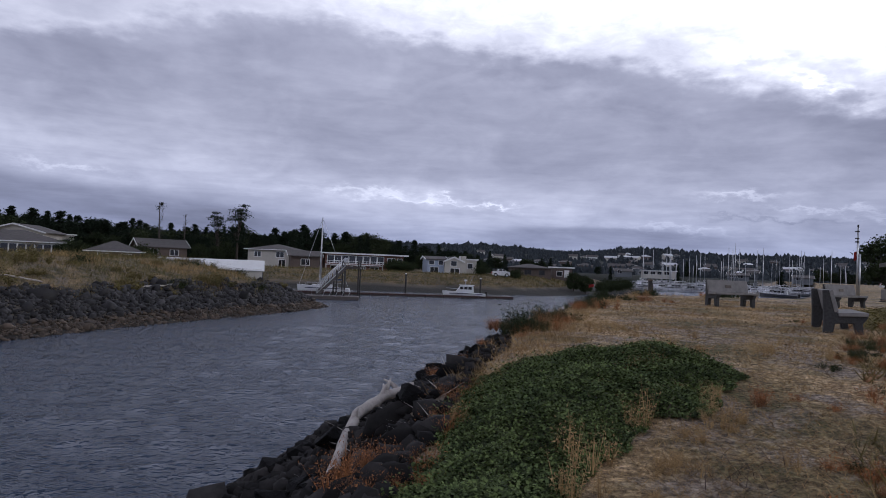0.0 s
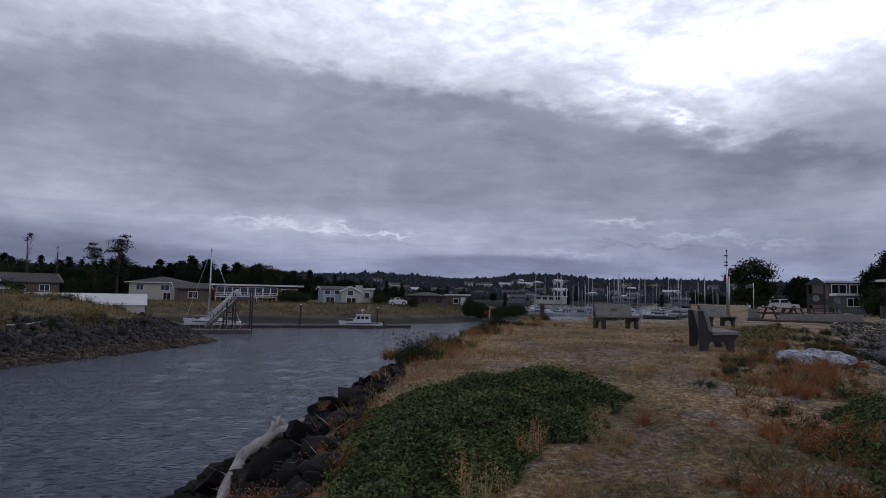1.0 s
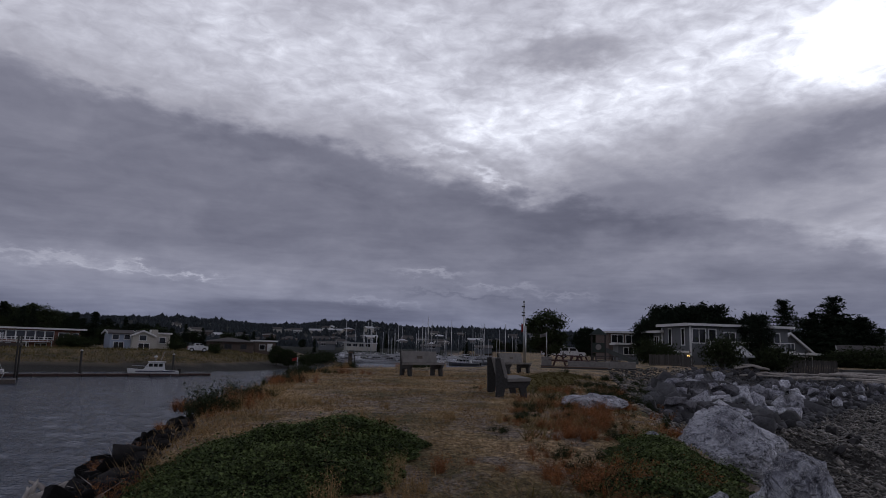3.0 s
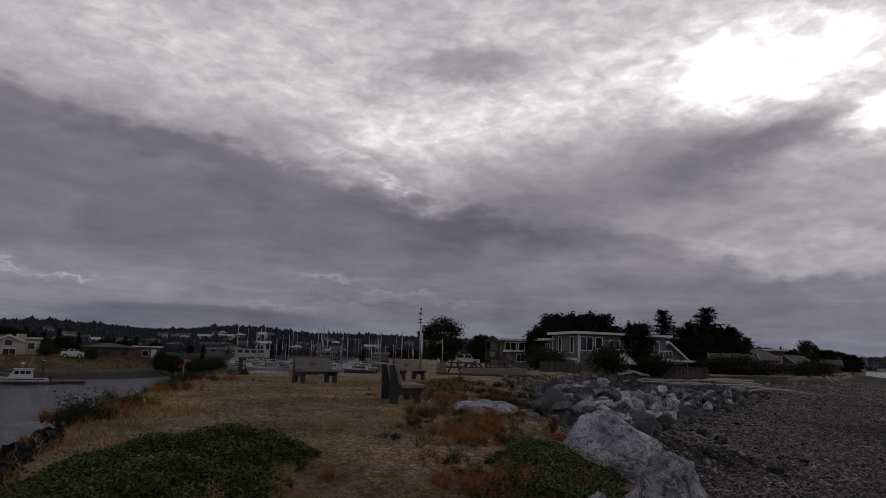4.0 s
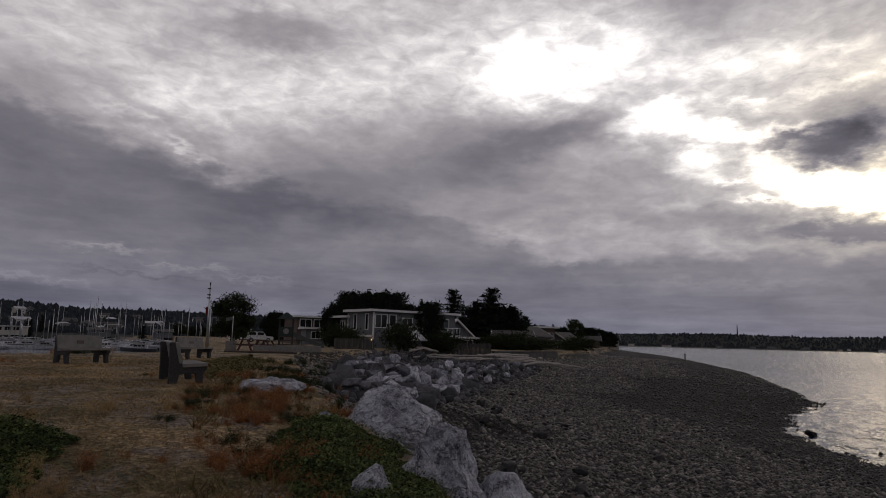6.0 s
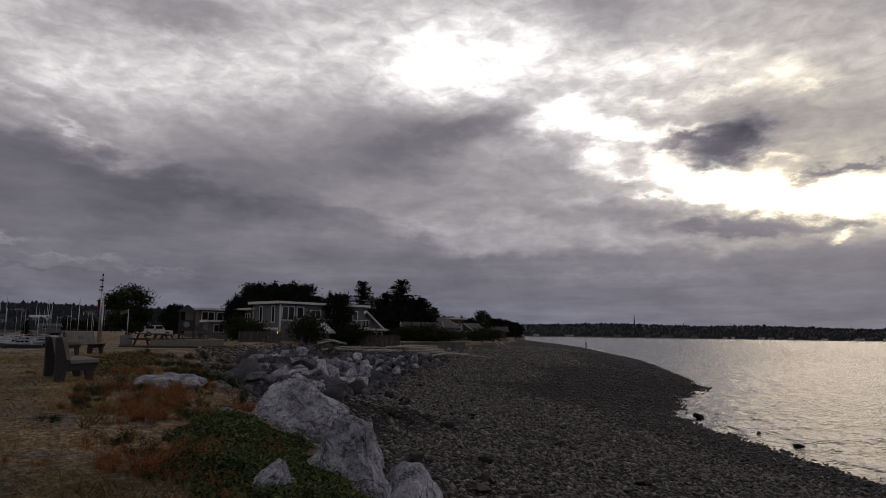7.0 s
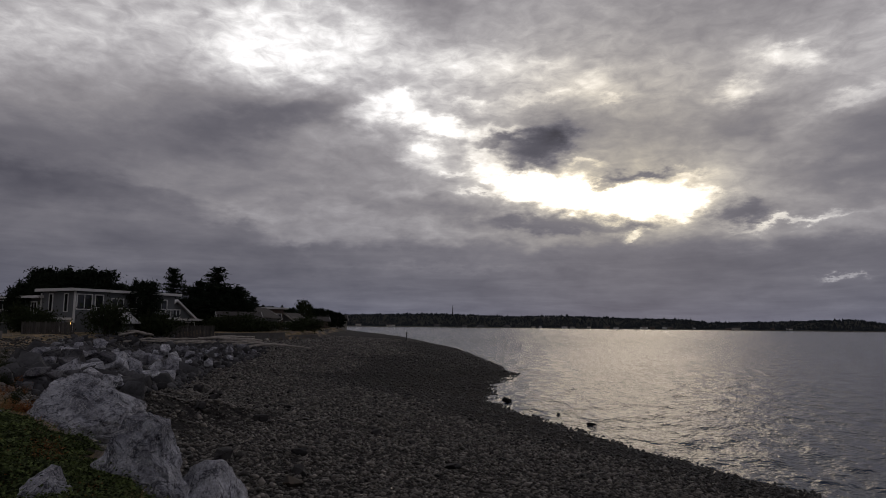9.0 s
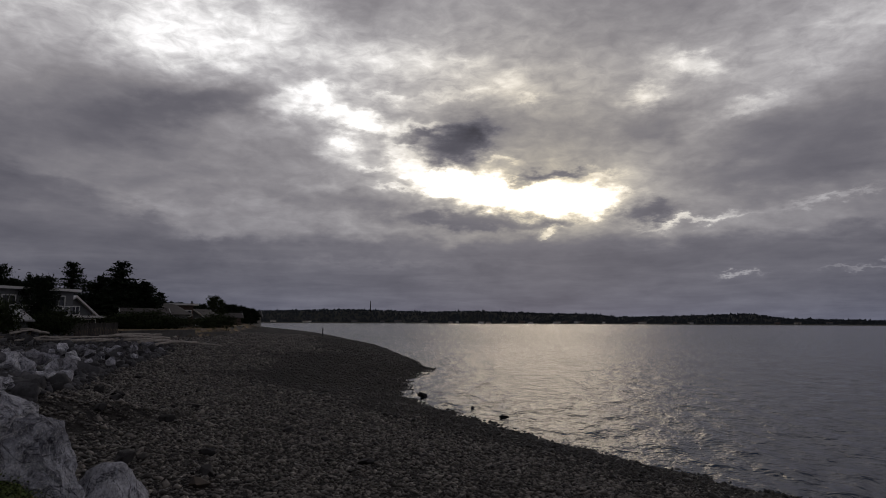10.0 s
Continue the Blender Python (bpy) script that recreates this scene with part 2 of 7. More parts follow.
# ---- materials ----
def material(name, colour, rough=0.8, metal=0.0, spots=None, amount=0.35, scale=3.0, bump=0.0, bump_scale=20.0, rnd=0.0, spec=0.5):
    """A surface with variation at two scales. spots: the second colour; bump: relief in metres; rnd: change from piece to piece."""
    m = bpy.data.materials.new(name)
    m.use_nodes = True
    nt = m.node_tree
    p = nt.nodes["Principled BSDF"]
    tc = nt.nodes.new("ShaderNodeTexCoord")
    spots = spots or tuple(c * 0.6 for c in colour)
    n1, n2 = nt.nodes.new("ShaderNodeTexNoise"), nt.nodes.new("ShaderNodeTexNoise")
    for n, s in ((n1, scale), (n2, scale * 9)):
        nt.links.new(tc.outputs["Object"], n.inputs["Vector"])
        n.inputs["Scale"].default_value, n.inputs["Detail"].default_value, n.inputs["Roughness"].default_value = s, 5, 0.65
    add = nt.nodes.new("ShaderNodeMath")
    add.operation = "MULTIPLY_ADD"
    add.inputs[1].default_value = 0.55
    nt.links.new(n2.outputs[0], add.inputs[0])
    nt.links.new(n1.outputs[0], add.inputs[2])
    rng = nt.nodes.new("ShaderNodeMapRange")
    rng.inputs[1].default_value, rng.inputs[2].default_value = 0.6, 1.0
    rng.inputs[3].default_value, rng.inputs[4].default_value = 0.0, min(1.0, amount * 2)
    nt.links.new(add.outputs[0], rng.inputs[0])
    mix = nt.nodes.new("ShaderNodeMix")
    mix.data_type = "RGBA"
    nt.links.new(rng.outputs[0], mix.inputs[0])
    mix.inputs[6].default_value, mix.inputs[7].default_value = (*colour, 1), (*spots, 1)
    last = mix.outputs[2]
    if rnd:
        oi = nt.nodes.new("ShaderNodeObjectInfo")
        ge = nt.nodes.new("ShaderNodeNewGeometry")
        s = nt.nodes.new("ShaderNodeMath")
        s.operation = "ADD"
        nt.links.new(oi.outputs["Random"], s.inputs[0])
        nt.links.new(ge.outputs["Random Per Island"], s.inputs[1])
        f = nt.nodes.new("ShaderNodeMath")
        f.operation = "FRACT"
        nt.links.new(s.outputs[0], f.inputs[0])
        mr = nt.nodes.new("ShaderNodeMapRange")
        mr.inputs[3].default_value, mr.inputs[4].default_value = 1 - rnd, 1 + rnd
        nt.links.new(f.outputs[0], mr.inputs[0])
        hsv = nt.nodes.new("ShaderNodeHueSaturation")
        nt.links.new(mr.outputs[0], hsv.inputs["Value"])
        nt.links.new(last, hsv.inputs["Color"])
        last = hsv.outputs[0]
    nt.links.new(last, p.inputs["Base Color"])
    p.inputs["Roughness"].default_value, p.inputs["Metallic"].default_value = rough, metal
    p.inputs["Specular IOR Level"].default_value = spec
    if bump:
        bn = nt.nodes.new("ShaderNodeTexNoise")
        nt.links.new(tc.outputs["Object"], bn.inputs["Vector"])
        bn.inputs["Scale"].default_value, bn.inputs["Detail"].default_value = bump_scale, 6
        b = nt.nodes.new("ShaderNodeBump")
        b.inputs["Distance"].default_value = bump
        nt.links.new(bn.outputs[0], b.inputs["Height"])
        nt.links.new(b.outputs[0], p.inputs["Normal"])
    return m


def rock_material(name="pale_rock", tones=True):
    """Grey limestone: pale weathered faces, dark hollows, thin white veins and cracks; varies from stone to stone."""
    m = bpy.data.materials.new(name)
    m.use_nodes = True
    nt = m.node_tree
    p = nt.nodes["Principled BSDF"]
    p.inputs["Roughness"].default_value, p.inputs["Specular IOR Level"].default_value = 0.9, 0.3
    geo = nt.nodes.new("ShaderNodeNewGeometry")
    oi = nt.nodes.new("ShaderNodeObjectInfo")

    def tex(kind, scale, **kw):
        n = nt.nodes.new(kind)
        nt.links.new(geo.outputs["Position"], n.inputs["Vector"])
        n.inputs["Scale"].default_value = scale
        for key, v in kw.items():
            n.inputs[key.capitalize()].default_value = v
        return n

    def ramp_of(src, *stops_):
        r = nt.nodes.new("ShaderNodeValToRGB")
        nt.links.new(src, r.inputs[0])
        els = r.color_ramp.elements
        while len(els) < len(stops_):
            els.new(0.5)
        for e, (pos, col) in zip(els, stops_):
            e.position, e.color = pos, (*col, 1)
        return r.outputs[0]

    def mix_of(fac, a, b, how="MIX"):
        x = nt.nodes.new("ShaderNodeMix")
        x.data_type, x.blend_type = "RGBA", how
        if isinstance(fac, float):
            x.inputs[0].default_value = fac
        else:
            nt.links.new(fac, x.inputs[0])
        for i, v in ((6, a), (7, b)):
            if isinstance(v, tuple):
                x.inputs[i].default_value = v
            else:
                nt.links.new(v, x.inputs[i])
        return x.outputs[2]

    blot = tex("ShaderNodeTexNoise", 1.4, detail=7, roughness=0.6, distortion=0.4)
    mid_ = tex("ShaderNodeTexNoise", 8.0, detail=8, roughness=0.72)
    grit = tex("ShaderNodeTexNoise", 40.0, detail=6, roughness=0.75)
    vein = tex("ShaderNodeTexNoise", 3.6, detail=9, roughness=0.66, distortion=1.8)
    fine_vein = tex("ShaderNodeTexNoise", 9.0, detail=6, roughness=0.62, distortion=2.4)
    crack = tex("ShaderNodeTexNoise", 2.3, detail=8, roughness=0.62, distortion=1.2)
    base = ramp_of(blot.outputs[0], (0.36, (0.19, 0.195, 0.22)), (0.48, (0.45, 0.46, 0.495)), (0.60, (0.70, 0.71, 0.74)))
    patchy = ramp_of(mid_.outputs[0], (0.36, (0.20, 0.20, 0.22)), (0.46, (0.80, 0.80, 0.82)), (0.60, (1.15, 1.15, 1.15)))
    c = mix_of(0.95, base, patchy, "MULTIPLY")
    veins = ramp_of(vein.outputs[0], (0.490, (0, 0, 0)), (0.50, (0.85, 0.85, 0.85)), (0.510, (0, 0, 0)))
    c = mix_of(veins, c, (0.78, 0.77, 0.75, 1))
    veins2 = ramp_of(fine_vein.outputs[0], (0.485, (0, 0, 0)), (0.50, (0.6, 0.6, 0.6)), (0.515, (0, 0, 0)))
    c = mix_of(veins2, c, (0.72, 0.72, 0.72, 1))
    cr = ramp_of(crack.outputs[0], (0.486, (1, 1, 1)), (0.497, (0.10, 0.10, 0.11)), (0.503, (0.10, 0.10, 0.11)), (0.514, (1, 1, 1)))
    c = mix_of(0.9, c, cr, "MULTIPLY")
    speck = ramp_of(grit.outputs[0], (0.38, (0.45, 0.45, 0.45)), (0.55, (1.05, 1.05, 1.05)))
    c = mix_of(0.8, c, speck, "MULTIPLY")
    if tones:
        tone = ramp_of(oi.outputs["Random"], (0.0, (0.16, 0.155, 0.15)), (0.3, (0.45, 0.44, 0.45)), (0.7, (0.95, 0.95, 0.98)), (1.0, (1.35, 1.34, 1.32)))
        c = mix_of(1.0, c, tone, "MULTIPLY")
    nt.links.new(c, p.inputs["Base Color"])
    h1 = nt.nodes.new("ShaderNodeMath")
    h1.operation = "MULTIPLY_ADD"
    h1.inputs[1].default_value = 0.25
    nt.links.new(mid_.outputs[0], h1.inputs[0])
    h1.inputs[1].default_value = 0.4
    nt.links.new(blot.outputs[0], h1.inputs[2])
    b = nt.nodes.new("ShaderNodeBump")
    b.inputs["Distance"].default_value = 0.08
    nt.links.new(h1.outputs[0], b.inputs["Height"])
    nt.links.new(b.outputs[0], p.inputs["Normal"])
    return m


CONCRETE = material("aggregate_concrete", (0.055, 0.053, 0.052), 0.9, spots=(0.022, 0.022, 0.022), amount=0.6, scale=25, bump=0.006, bump_scale=90)
SLAB = material("weathered_slab", (0.24, 0.225, 0.21), 0.85, spots=(0.14, 0.135, 0.125), amount=0.5, scale=5, bump=0.002, bump_scale=60)
SEAWALL = material("stained_sea_wall", (0.15, 0.145, 0.135), 0.9, spots=(0.08, 0.078, 0.072), amount=0.6, scale=0.8)
SLIDE = material("worn_slide", (0.055, 0.065, 0.06), 0.5)
PLAQUE = material("plaque", (0.10, 0.085, 0.07), 0.4, 0.6)
ROCK, BOULDER = rock_material(), rock_material("boulder_rock", False)
# fill stones coloured dark to stand in for shade between the riprap rocks
GAP_FILL = material("gap_shade_fill_rock", (0.10, 0.10, 0.105), 0.9, spots=(0.04, 0.04, 0.042), amount=0.6, scale=2, bump=0.03, bump_scale=9, rnd=0.6)
DARK_ROCK = material("dark_rock", (0.014, 0.0135, 0.014), 0.8, spots=(0.006, 0.006, 0.006), amount=0.7, scale=3, bump=0.03, bump_scale=9, rnd=0.6, spec=0.1)
GRIT_ROCK = material("grey_black_rock", (0.050, 0.047, 0.046), 0.8, spots=(0.02, 0.02, 0.021), amount=0.7, scale=1.5, rnd=0.7, spec=0.3)
BANK_ROCK = material("brown_black_rock", (0.034, 0.031, 0.029), 0.9, spots=(0.012, 0.012, 0.012), amount=0.8, scale=1.5, rnd=0.8, spec=0.1)
COBBLE = material("cobble", (0.215, 0.195, 0.168), 0.5, spots=(0.012, 0.011, 0.010), amount=1.0, scale=5, rnd=0.9)
WET_COBBLE = material("wet_cobble", (0.040, 0.036, 0.030), 0.45, spots=(0.008, 0.008, 0.007), amount=1.0, scale=5, rnd=0.8)
BROWN_ROCK = material("weedy_brown_rock", (0.085, 0.062, 0.042), 0.8, spots=(0.04, 0.03, 0.022), amount=0.6, scale=2, rnd=0.5)
THATCH = material("brown_thatch", (0.19, 0.135, 0.08), 0.95, spots=(0.07, 0.045, 0.025), scale=1.5, rnd=0.4)
OLIVE = material("olive_dry_grass", (0.20, 0.145, 0.05), 0.9, spots=(0.065, 0.075, 0.025), amount=0.8, scale=0.45, rnd=0.5)
TWIG = material("dead_twig", (0.09, 0.06, 0.045), 0.9, spots=(0.05, 0.03, 0.025), scale=4, rnd=0.4)
SCRUB = material("yellow_green_scrub", (0.16, 0.13, 0.035), 0.9, spots=(0.09, 0.07, 0.025), scale=1, rnd=0.4)
DRIFT = material("driftwood", (0.50, 0.46, 0.41), 0.85, spots=(0.26, 0.23, 0.20), amount=0.6, scale=4, bump=0.01, bump_scale=30)
LEAF = material("ground_cover_leaf", (0.125, 0.160, 0.052), 0.9, spots=(0.030, 0.046, 0.018), amount=0.9, scale=3.5, rnd=0.8, spec=0.15)
RUST = material("rusty_weed", (0.38, 0.15, 0.045), 0.9, spots=(0.13, 0.065, 0.03), amount=0.8, scale=4, rnd=0.6)
STRAW = material("dry_grass", (0.42, 0.29, 0.125), 0.9, spots=(0.24, 0.145, 0.06), amount=0.6, scale=1.2, rnd=0.35)
NEEDLE = material("conifer_needles", (0.021, 0.030, 0.018), 0.95, spots=(0.009, 0.014, 0.009), scale=0.6, rnd=0.3, spec=0.08)
FOLIAGE = material("broad_leaves", (0.032, 0.042, 0.017), 0.9, spots=(0.02, 0.03, 0.012), scale=0.6, rnd=0.35, spec=0.15)
# the blue-grey of distance haze is mixed into this foliage colour
HAZED_WOOD = material("hazed_far_woods", (0.026, 0.034, 0.040), 0.95, spots=(0.015, 0.021, 0.027), scale=0.02, rnd=0.35)
BARK = material("bark", (0.07, 0.055, 0.045), 0.95, spots=(0.03, 0.025, 0.02), scale=5, bump=0.02, bump_scale=15)
WHITE = material("white_paint", (0.75, 0.75, 0.73), 0.5, spots=(0.6, 0.6, 0.58), amount=0.3, scale=2)
GREY_SIDING = material("grey_siding", (0.15, 0.16, 0.17), 0.75, spots=(0.12, 0.128, 0.135), amount=0.4, scale=1)
CREAM = material("cream_siding", (0.52, 0.49, 0.43), 0.8, spots=(0.42, 0.40, 0.35), amount=0.4, scale=0.8)
BLUE_SIDING = material("blue_siding", (0.36, 0.42, 0.52), 0.8, spots=(0.30, 0.35, 0.44), amount=0.4, scale=0.8)
BRICK = material("brick_wall", (0.22, 0.10, 0.075), 0.9, spots=(0.15, 0.075, 0.06), amount=0.5, scale=2)
BROWN_WALL = material("brown_wall", (0.13, 0.10, 0.085), 0.9, scale=1)
SHINGLE = material("shingle_roof", (0.10, 0.09, 0.085), 0.9, spots=(0.06, 0.055, 0.05), amount=0.5, scale=2, bump=0.02, bump_scale=12)
METAL_ROOF = material("pale_metal_roof", (0.55, 0.56, 0.57), 0.4, 0.2, spots=(0.45, 0.45, 0.46), scale=0.7)
GLASS = material("window_glass", (0.02, 0.022, 0.025), 0.06, spots=(0.03, 0.03, 0.03))
FENCE = material("grey_fence_wood", (0.080, 0.073, 0.066), 0.95, spots=(0.05, 0.046, 0.042), scale=6, rnd=0.25)
DOCK = material("dock_timber", (0.10, 0.085, 0.075), 0.9, spots=(0.06, 0.05, 0.045), scale=3, rnd=0.2)
PILE = material("wet_pile", (0.035, 0.032, 0.03), 0.8, scale=4)
HULL = material("white_hull", (0.70, 0.71, 0.72), 0.3, spots=(0.62, 0.62, 0.62), amount=0.3)
BERTHED = material("dull_hull", (0.55, 0.56, 0.58), 0.5, spots=(0.10, 0.10, 0.11), amount=0.6, rnd=0.8)
NAVY = material("navy_stripe", (0.02, 0.03, 0.07), 0.4)
ALU = material("aluminium", (0.55, 0.56, 0.57), 0.35, 0.8)
RED = material("faded_red", (0.38, 0.035, 0.03), 0.7)
GREEN_PAINT = material("green_plastic", (0.012, 0.024, 0.018), 0.6)
TIMBER = material("play_timber", (0.12, 0.075, 0.05), 0.85, scale=4)
RED_BROWN = material("red_brown_paint", (0.065, 0.028, 0.025), 0.7)
TYRE = material("tyre", (0.02, 0.02, 0.02), 0.9)
CARPAINT = material("white_car_paint", (0.72, 0.72, 0.72), 0.2)
LAMP_GLOW = bpy.data.materials.new("porch_lamp_glow")
LAMP_GLOW.use_nodes = True
LAMP_GLOW.node_tree.nodes["Principled BSDF"].inputs["Emission Color"].default_value = (1.0, 0.55, 0.15, 1)
LAMP_GLOW.node_tree.nodes["Principled BSDF"].inputs["Emission Strength"].default_value = 6


def ground_material():
    """Dry trampled grass, soil, cobble beach and tide mud, chosen by the 'zone' masks of the ground."""
    m = bpy.data.materials.new("ground")
    m.use_nodes = True
    nt = m.node_tree
    p = nt.nodes["Principled BSDF"]
    p.inputs["Roughness"].default_value = 0.92
    p.inputs["Specular IOR Level"].default_value = 0.25
    geo = nt.nodes.new("ShaderNodeNewGeometry")
    zone = nt.nodes.new("ShaderNodeAttribute")
    zone.attribute_name = "zone"
    sep = nt.nodes.new("ShaderNodeSeparateColor")
    nt.links.new(zone.outputs["Color"], sep.inputs[0])

    def noise_of(scale, detail=6, rough=0.65, stretch=None):
        n = nt.nodes.new("ShaderNodeTexNoise")
        nt.links.new(geo.outputs["Position"], n.inputs["Vector"])
        n.inputs["Scale"].default_value, n.inputs["Detail"].default_value, n.inputs["Roughness"].default_value = scale, detail, rough
        return n

    def ramp_of(src, *stops_):
        r = nt.nodes.new("ShaderNodeValToRGB")
        nt.links.new(src, r.inputs[0])
        els = r.color_ramp.elements
        while len(els) < len(stops_):
            els.new(0.5)
        for e, (pos, col) in zip(els, stops_):
            e.position, e.color = pos, (*col, 1)
        return r.outputs[0]

    def mix_of(fac, a, b):
        x = nt.nodes.new("ShaderNodeMix")
        x.data_type = "RGBA"
        nt.links.new(fac, x.inputs[0])
        for i, v in ((6, a), (7, b)):
            nt.links.new(v, x.inputs[i])
        return x.outputs[2]

    big, fine, tiny = noise_of(0.55), noise_of(7.0, 8), noise_of(45.0, 4)
    vor = nt.nodes.new("ShaderNodeTexVoronoi")
    nt.links.new(geo.outputs["Position"], vor.inputs["Vector"])
    vor.inputs["Scale"].default_value = 9.0
    straw = ramp_of(fine.outputs[0], (0.3, (0.21, 0.145, 0.08)), (0.45, (0.45, 0.32, 0.165)), (0.6, (0.62, 0.46, 0.255)), (0.75, (0.72, 0.57, 0.36)))
    soil = ramp_of(fine.outputs[0], (0.3, (0.17, 0.14, 0.11)), (0.7, (0.46, 0.385, 0.30)))
    patch = ramp_of(big.outputs[0], (0.42, (0, 0, 0)), (0.60, (1, 1, 1)))
    green = ramp_of(fine.outputs[0], (0.35, (0.085, 0.078, 0.035)), (0.7, (0.20, 0.175, 0.075)))
    g1 = mix_of(patch, straw, green)
    bare = noise_of(1.3)
    bare_f = ramp_of(bare.outputs[0], (0.49, (0, 0, 0)), (0.60, (1, 1, 1)))
    grass = mix_of(bare_f, g1, soil)
    speck = nt.nodes.new("ShaderNodeMix")
    speck.data_type, speck.blend_type = "RGBA", "MULTIPLY"
    speck.inputs[0].default_value = 0.95
    nt.links.new(grass, speck.inputs[6])
    nt.links.new(ramp_of(noise_of(19.0, 7, 0.75).outputs[0], (0.38, (0.22, 0.20, 0.19)), (0.50, (0.85, 0.83, 0.82)), (0.62, (1.6, 1.6, 1.6))), speck.inputs[7])
    grass = speck.outputs[2]
    blotch = noise_of(0.35, 4)
    # beach ground coloured darker to match the self-shadow of cobbles lying on it
    stones = mix_of(ramp_of(blotch.outputs[0], (0.35, (0.0, 0.0, 0.0)), (0.7, (0.75, 0.75, 0.75))), ramp_of(vor.outputs["Color"], (0.15, (0.014, 0.013, 0.012)), (0.55, (0.045, 0.042, 0.038)), (0.95, (0.12, 0.115, 0.105))), ramp_of(vor.outputs["Color"], (0.15, (0.010, 0.009, 0.009)), (0.95, (0.045, 0.041, 0.036))))
    mud = ramp_of(fine.outputs[0], (0.3, (0.020, 0.018, 0.016)), (0.7, (0.050, 0.043, 0.037)))
    far = ramp_of(noise_of(0.05).outputs[0], (0.35, (0.016, 0.020, 0.016)), (0.65, (0.034, 0.036, 0.026)))
    c = mix_of(sep.outputs[0], soil, grass)
    c = mix_of(sep.outputs[1], c, stones)
    c = mix_of(sep.outputs[2], c, mud)
    c = mix_of(zone.outputs["Alpha"], far, c)
    nt.links.new(c, p.inputs["Base Color"])
    hsum = nt.nodes.new("ShaderNodeMath")
    hsum.operation = "ADD"
    nt.links.new(fine.outputs[0], hsum.inputs[0])
    nt.links.new(tiny.outputs[0], hsum.inputs[1])
    b = nt.nodes.new("ShaderNodeBump")
    b.inputs["Distance"].default_value = 0.05
    nt.links.new(hsum.outputs[0], b.inputs["Height"])
    nt.links.new(b.outputs[0], p.inputs["Normal"])
    return m


def water_material():
    m = bpy.data.materials.new("rippled_water")
    m.use_nodes = True
    nt = m.node_tree
    p = nt.nodes["Principled BSDF"]
    p.inputs["Base Color"].default_value = (0.009, 0.024, 0.052, 1)
    p.inputs["Roughness"].default_value = 0.10
    p.inputs["IOR"].default_value = 1.333
    geo = nt.nodes.new("ShaderNodeNewGeometry")
    last = None
    sx = nt.nodes.new("ShaderNodeSeparateXYZ")
    nt.links.new(geo.outputs["Position"], sx.inputs[0])
    shelter = nt.nodes.new("ShaderNodeMapRange")
    for i, v in ((1, 2.0), (2, 18.0), (3, 0.3), (4, 1.0)):
        shelter.inputs[i].default_value = v
    nt.links.new(sx.outputs[0], shelter.inputs[0])
    fine_chop = nt.nodes.new("ShaderNodeMapRange")
    for i, v in ((1, 2.0), (2, 18.0), (3, 1.0), (4, 0.5)):
        fine_chop.inputs[i].default_value = v
    nt.links.new(sx.outputs[0], fine_chop.inputs[0])
    for scale, dist, stretch in ((0.22, 0.12, (0.5, 1.0, 1)), (0.9, 0.35, (0.6, 1.0, 1)), (5.0, 0.15, (0.8, 1.0, 1))):
        mp = nt.nodes.new("ShaderNodeMapping")
        mp.inputs["Scale"].default_value = stretch
        mp.inputs["Rotation"].default_value = (0, 0, radians(12))
        nt.links.new(geo.outputs["Position"], mp.inputs[0])
        n = nt.nodes.new("ShaderNodeTexNoise")
        nt.links.new(mp.outputs[0], n.inputs["Vector"])
        n.inputs["Scale"].default_value, n.inputs["Detail"].default_value, n.inputs["Roughness"].default_value = scale, 3, 0.5
        b = nt.nodes.new("ShaderNodeBump")
        b.inputs["Distance"].default_value = dist
        # the channel lies sheltered behind the spit, the open bay is livelier
        b.inputs["Strength"].default_value = 1.0
        nt.links.new((shelter if scale < 5 else fine_chop).outputs[0], b.inputs["Strength"])
        nt.links.new(n.outputs[0], b.inputs["Height"])
        if last:
            nt.links.new(last, b.inputs["Normal"])
        last = b.outputs[0]
    nt.links.new(last, p.inputs["Normal"])
    return m


GROUND, WATER = ground_material(), water_material()

# ---- helpers for building ----
def at(az, r):
    """Plan position from a bearing (degrees clockwise from +y) and a distance."""
    return r * math.sin(radians(az)), r * math.cos(radians(az))


def thing(name, label, category, m=None, group="", kind=""):
    ob = tagged(new(name), label, category, group, kind)
    if m is not None:
        ob.matrix_basis = m
    return ob


def part(name, bm, mat, parent=None, label="", smooth=False):
    """Links a bmesh as one mesh object under a thing or part."""
    me = bpy.data.meshes.new(name)
    if smooth:
        for f in bm.faces:
            f.smooth = True
    bm.to_mesh(me)
    bm.free()
    me.materials.append(mat)
    ob = new(name, me)
    ob.parent = parent
    if label:
        ob["label"] = label
    return ob


def mesh_of(name, verts, faces, mat, smooth=False):
    me = bpy.data.meshes.new(name)
    me.from_pydata(verts, [], faces)
    me.materials.append(mat)
    if smooth:
        me.shade_smooth()
    return me


def tri_mesh(name, v, mat, n=3):
    """A mesh from an array of loose faces of n corners: v is (faces, n, 3)."""
    k = len(v)
    me = bpy.data.meshes.new(name)
    me.vertices.add(k * n)
    me.vertices.foreach_set("co", np.asarray(v, dtype=np.float32).ravel())
    me.loops.add(k * n)
    me.loops.foreach_set("vertex_index", np.arange(k * n, dtype=np.int32))
    me.polygons.add(k)
    me.polygons.foreach_set("loop_start", np.arange(0, k * n, n, dtype=np.int32))
    me.update(calc_edges=True)
    me.materials.append(mat)
    return me


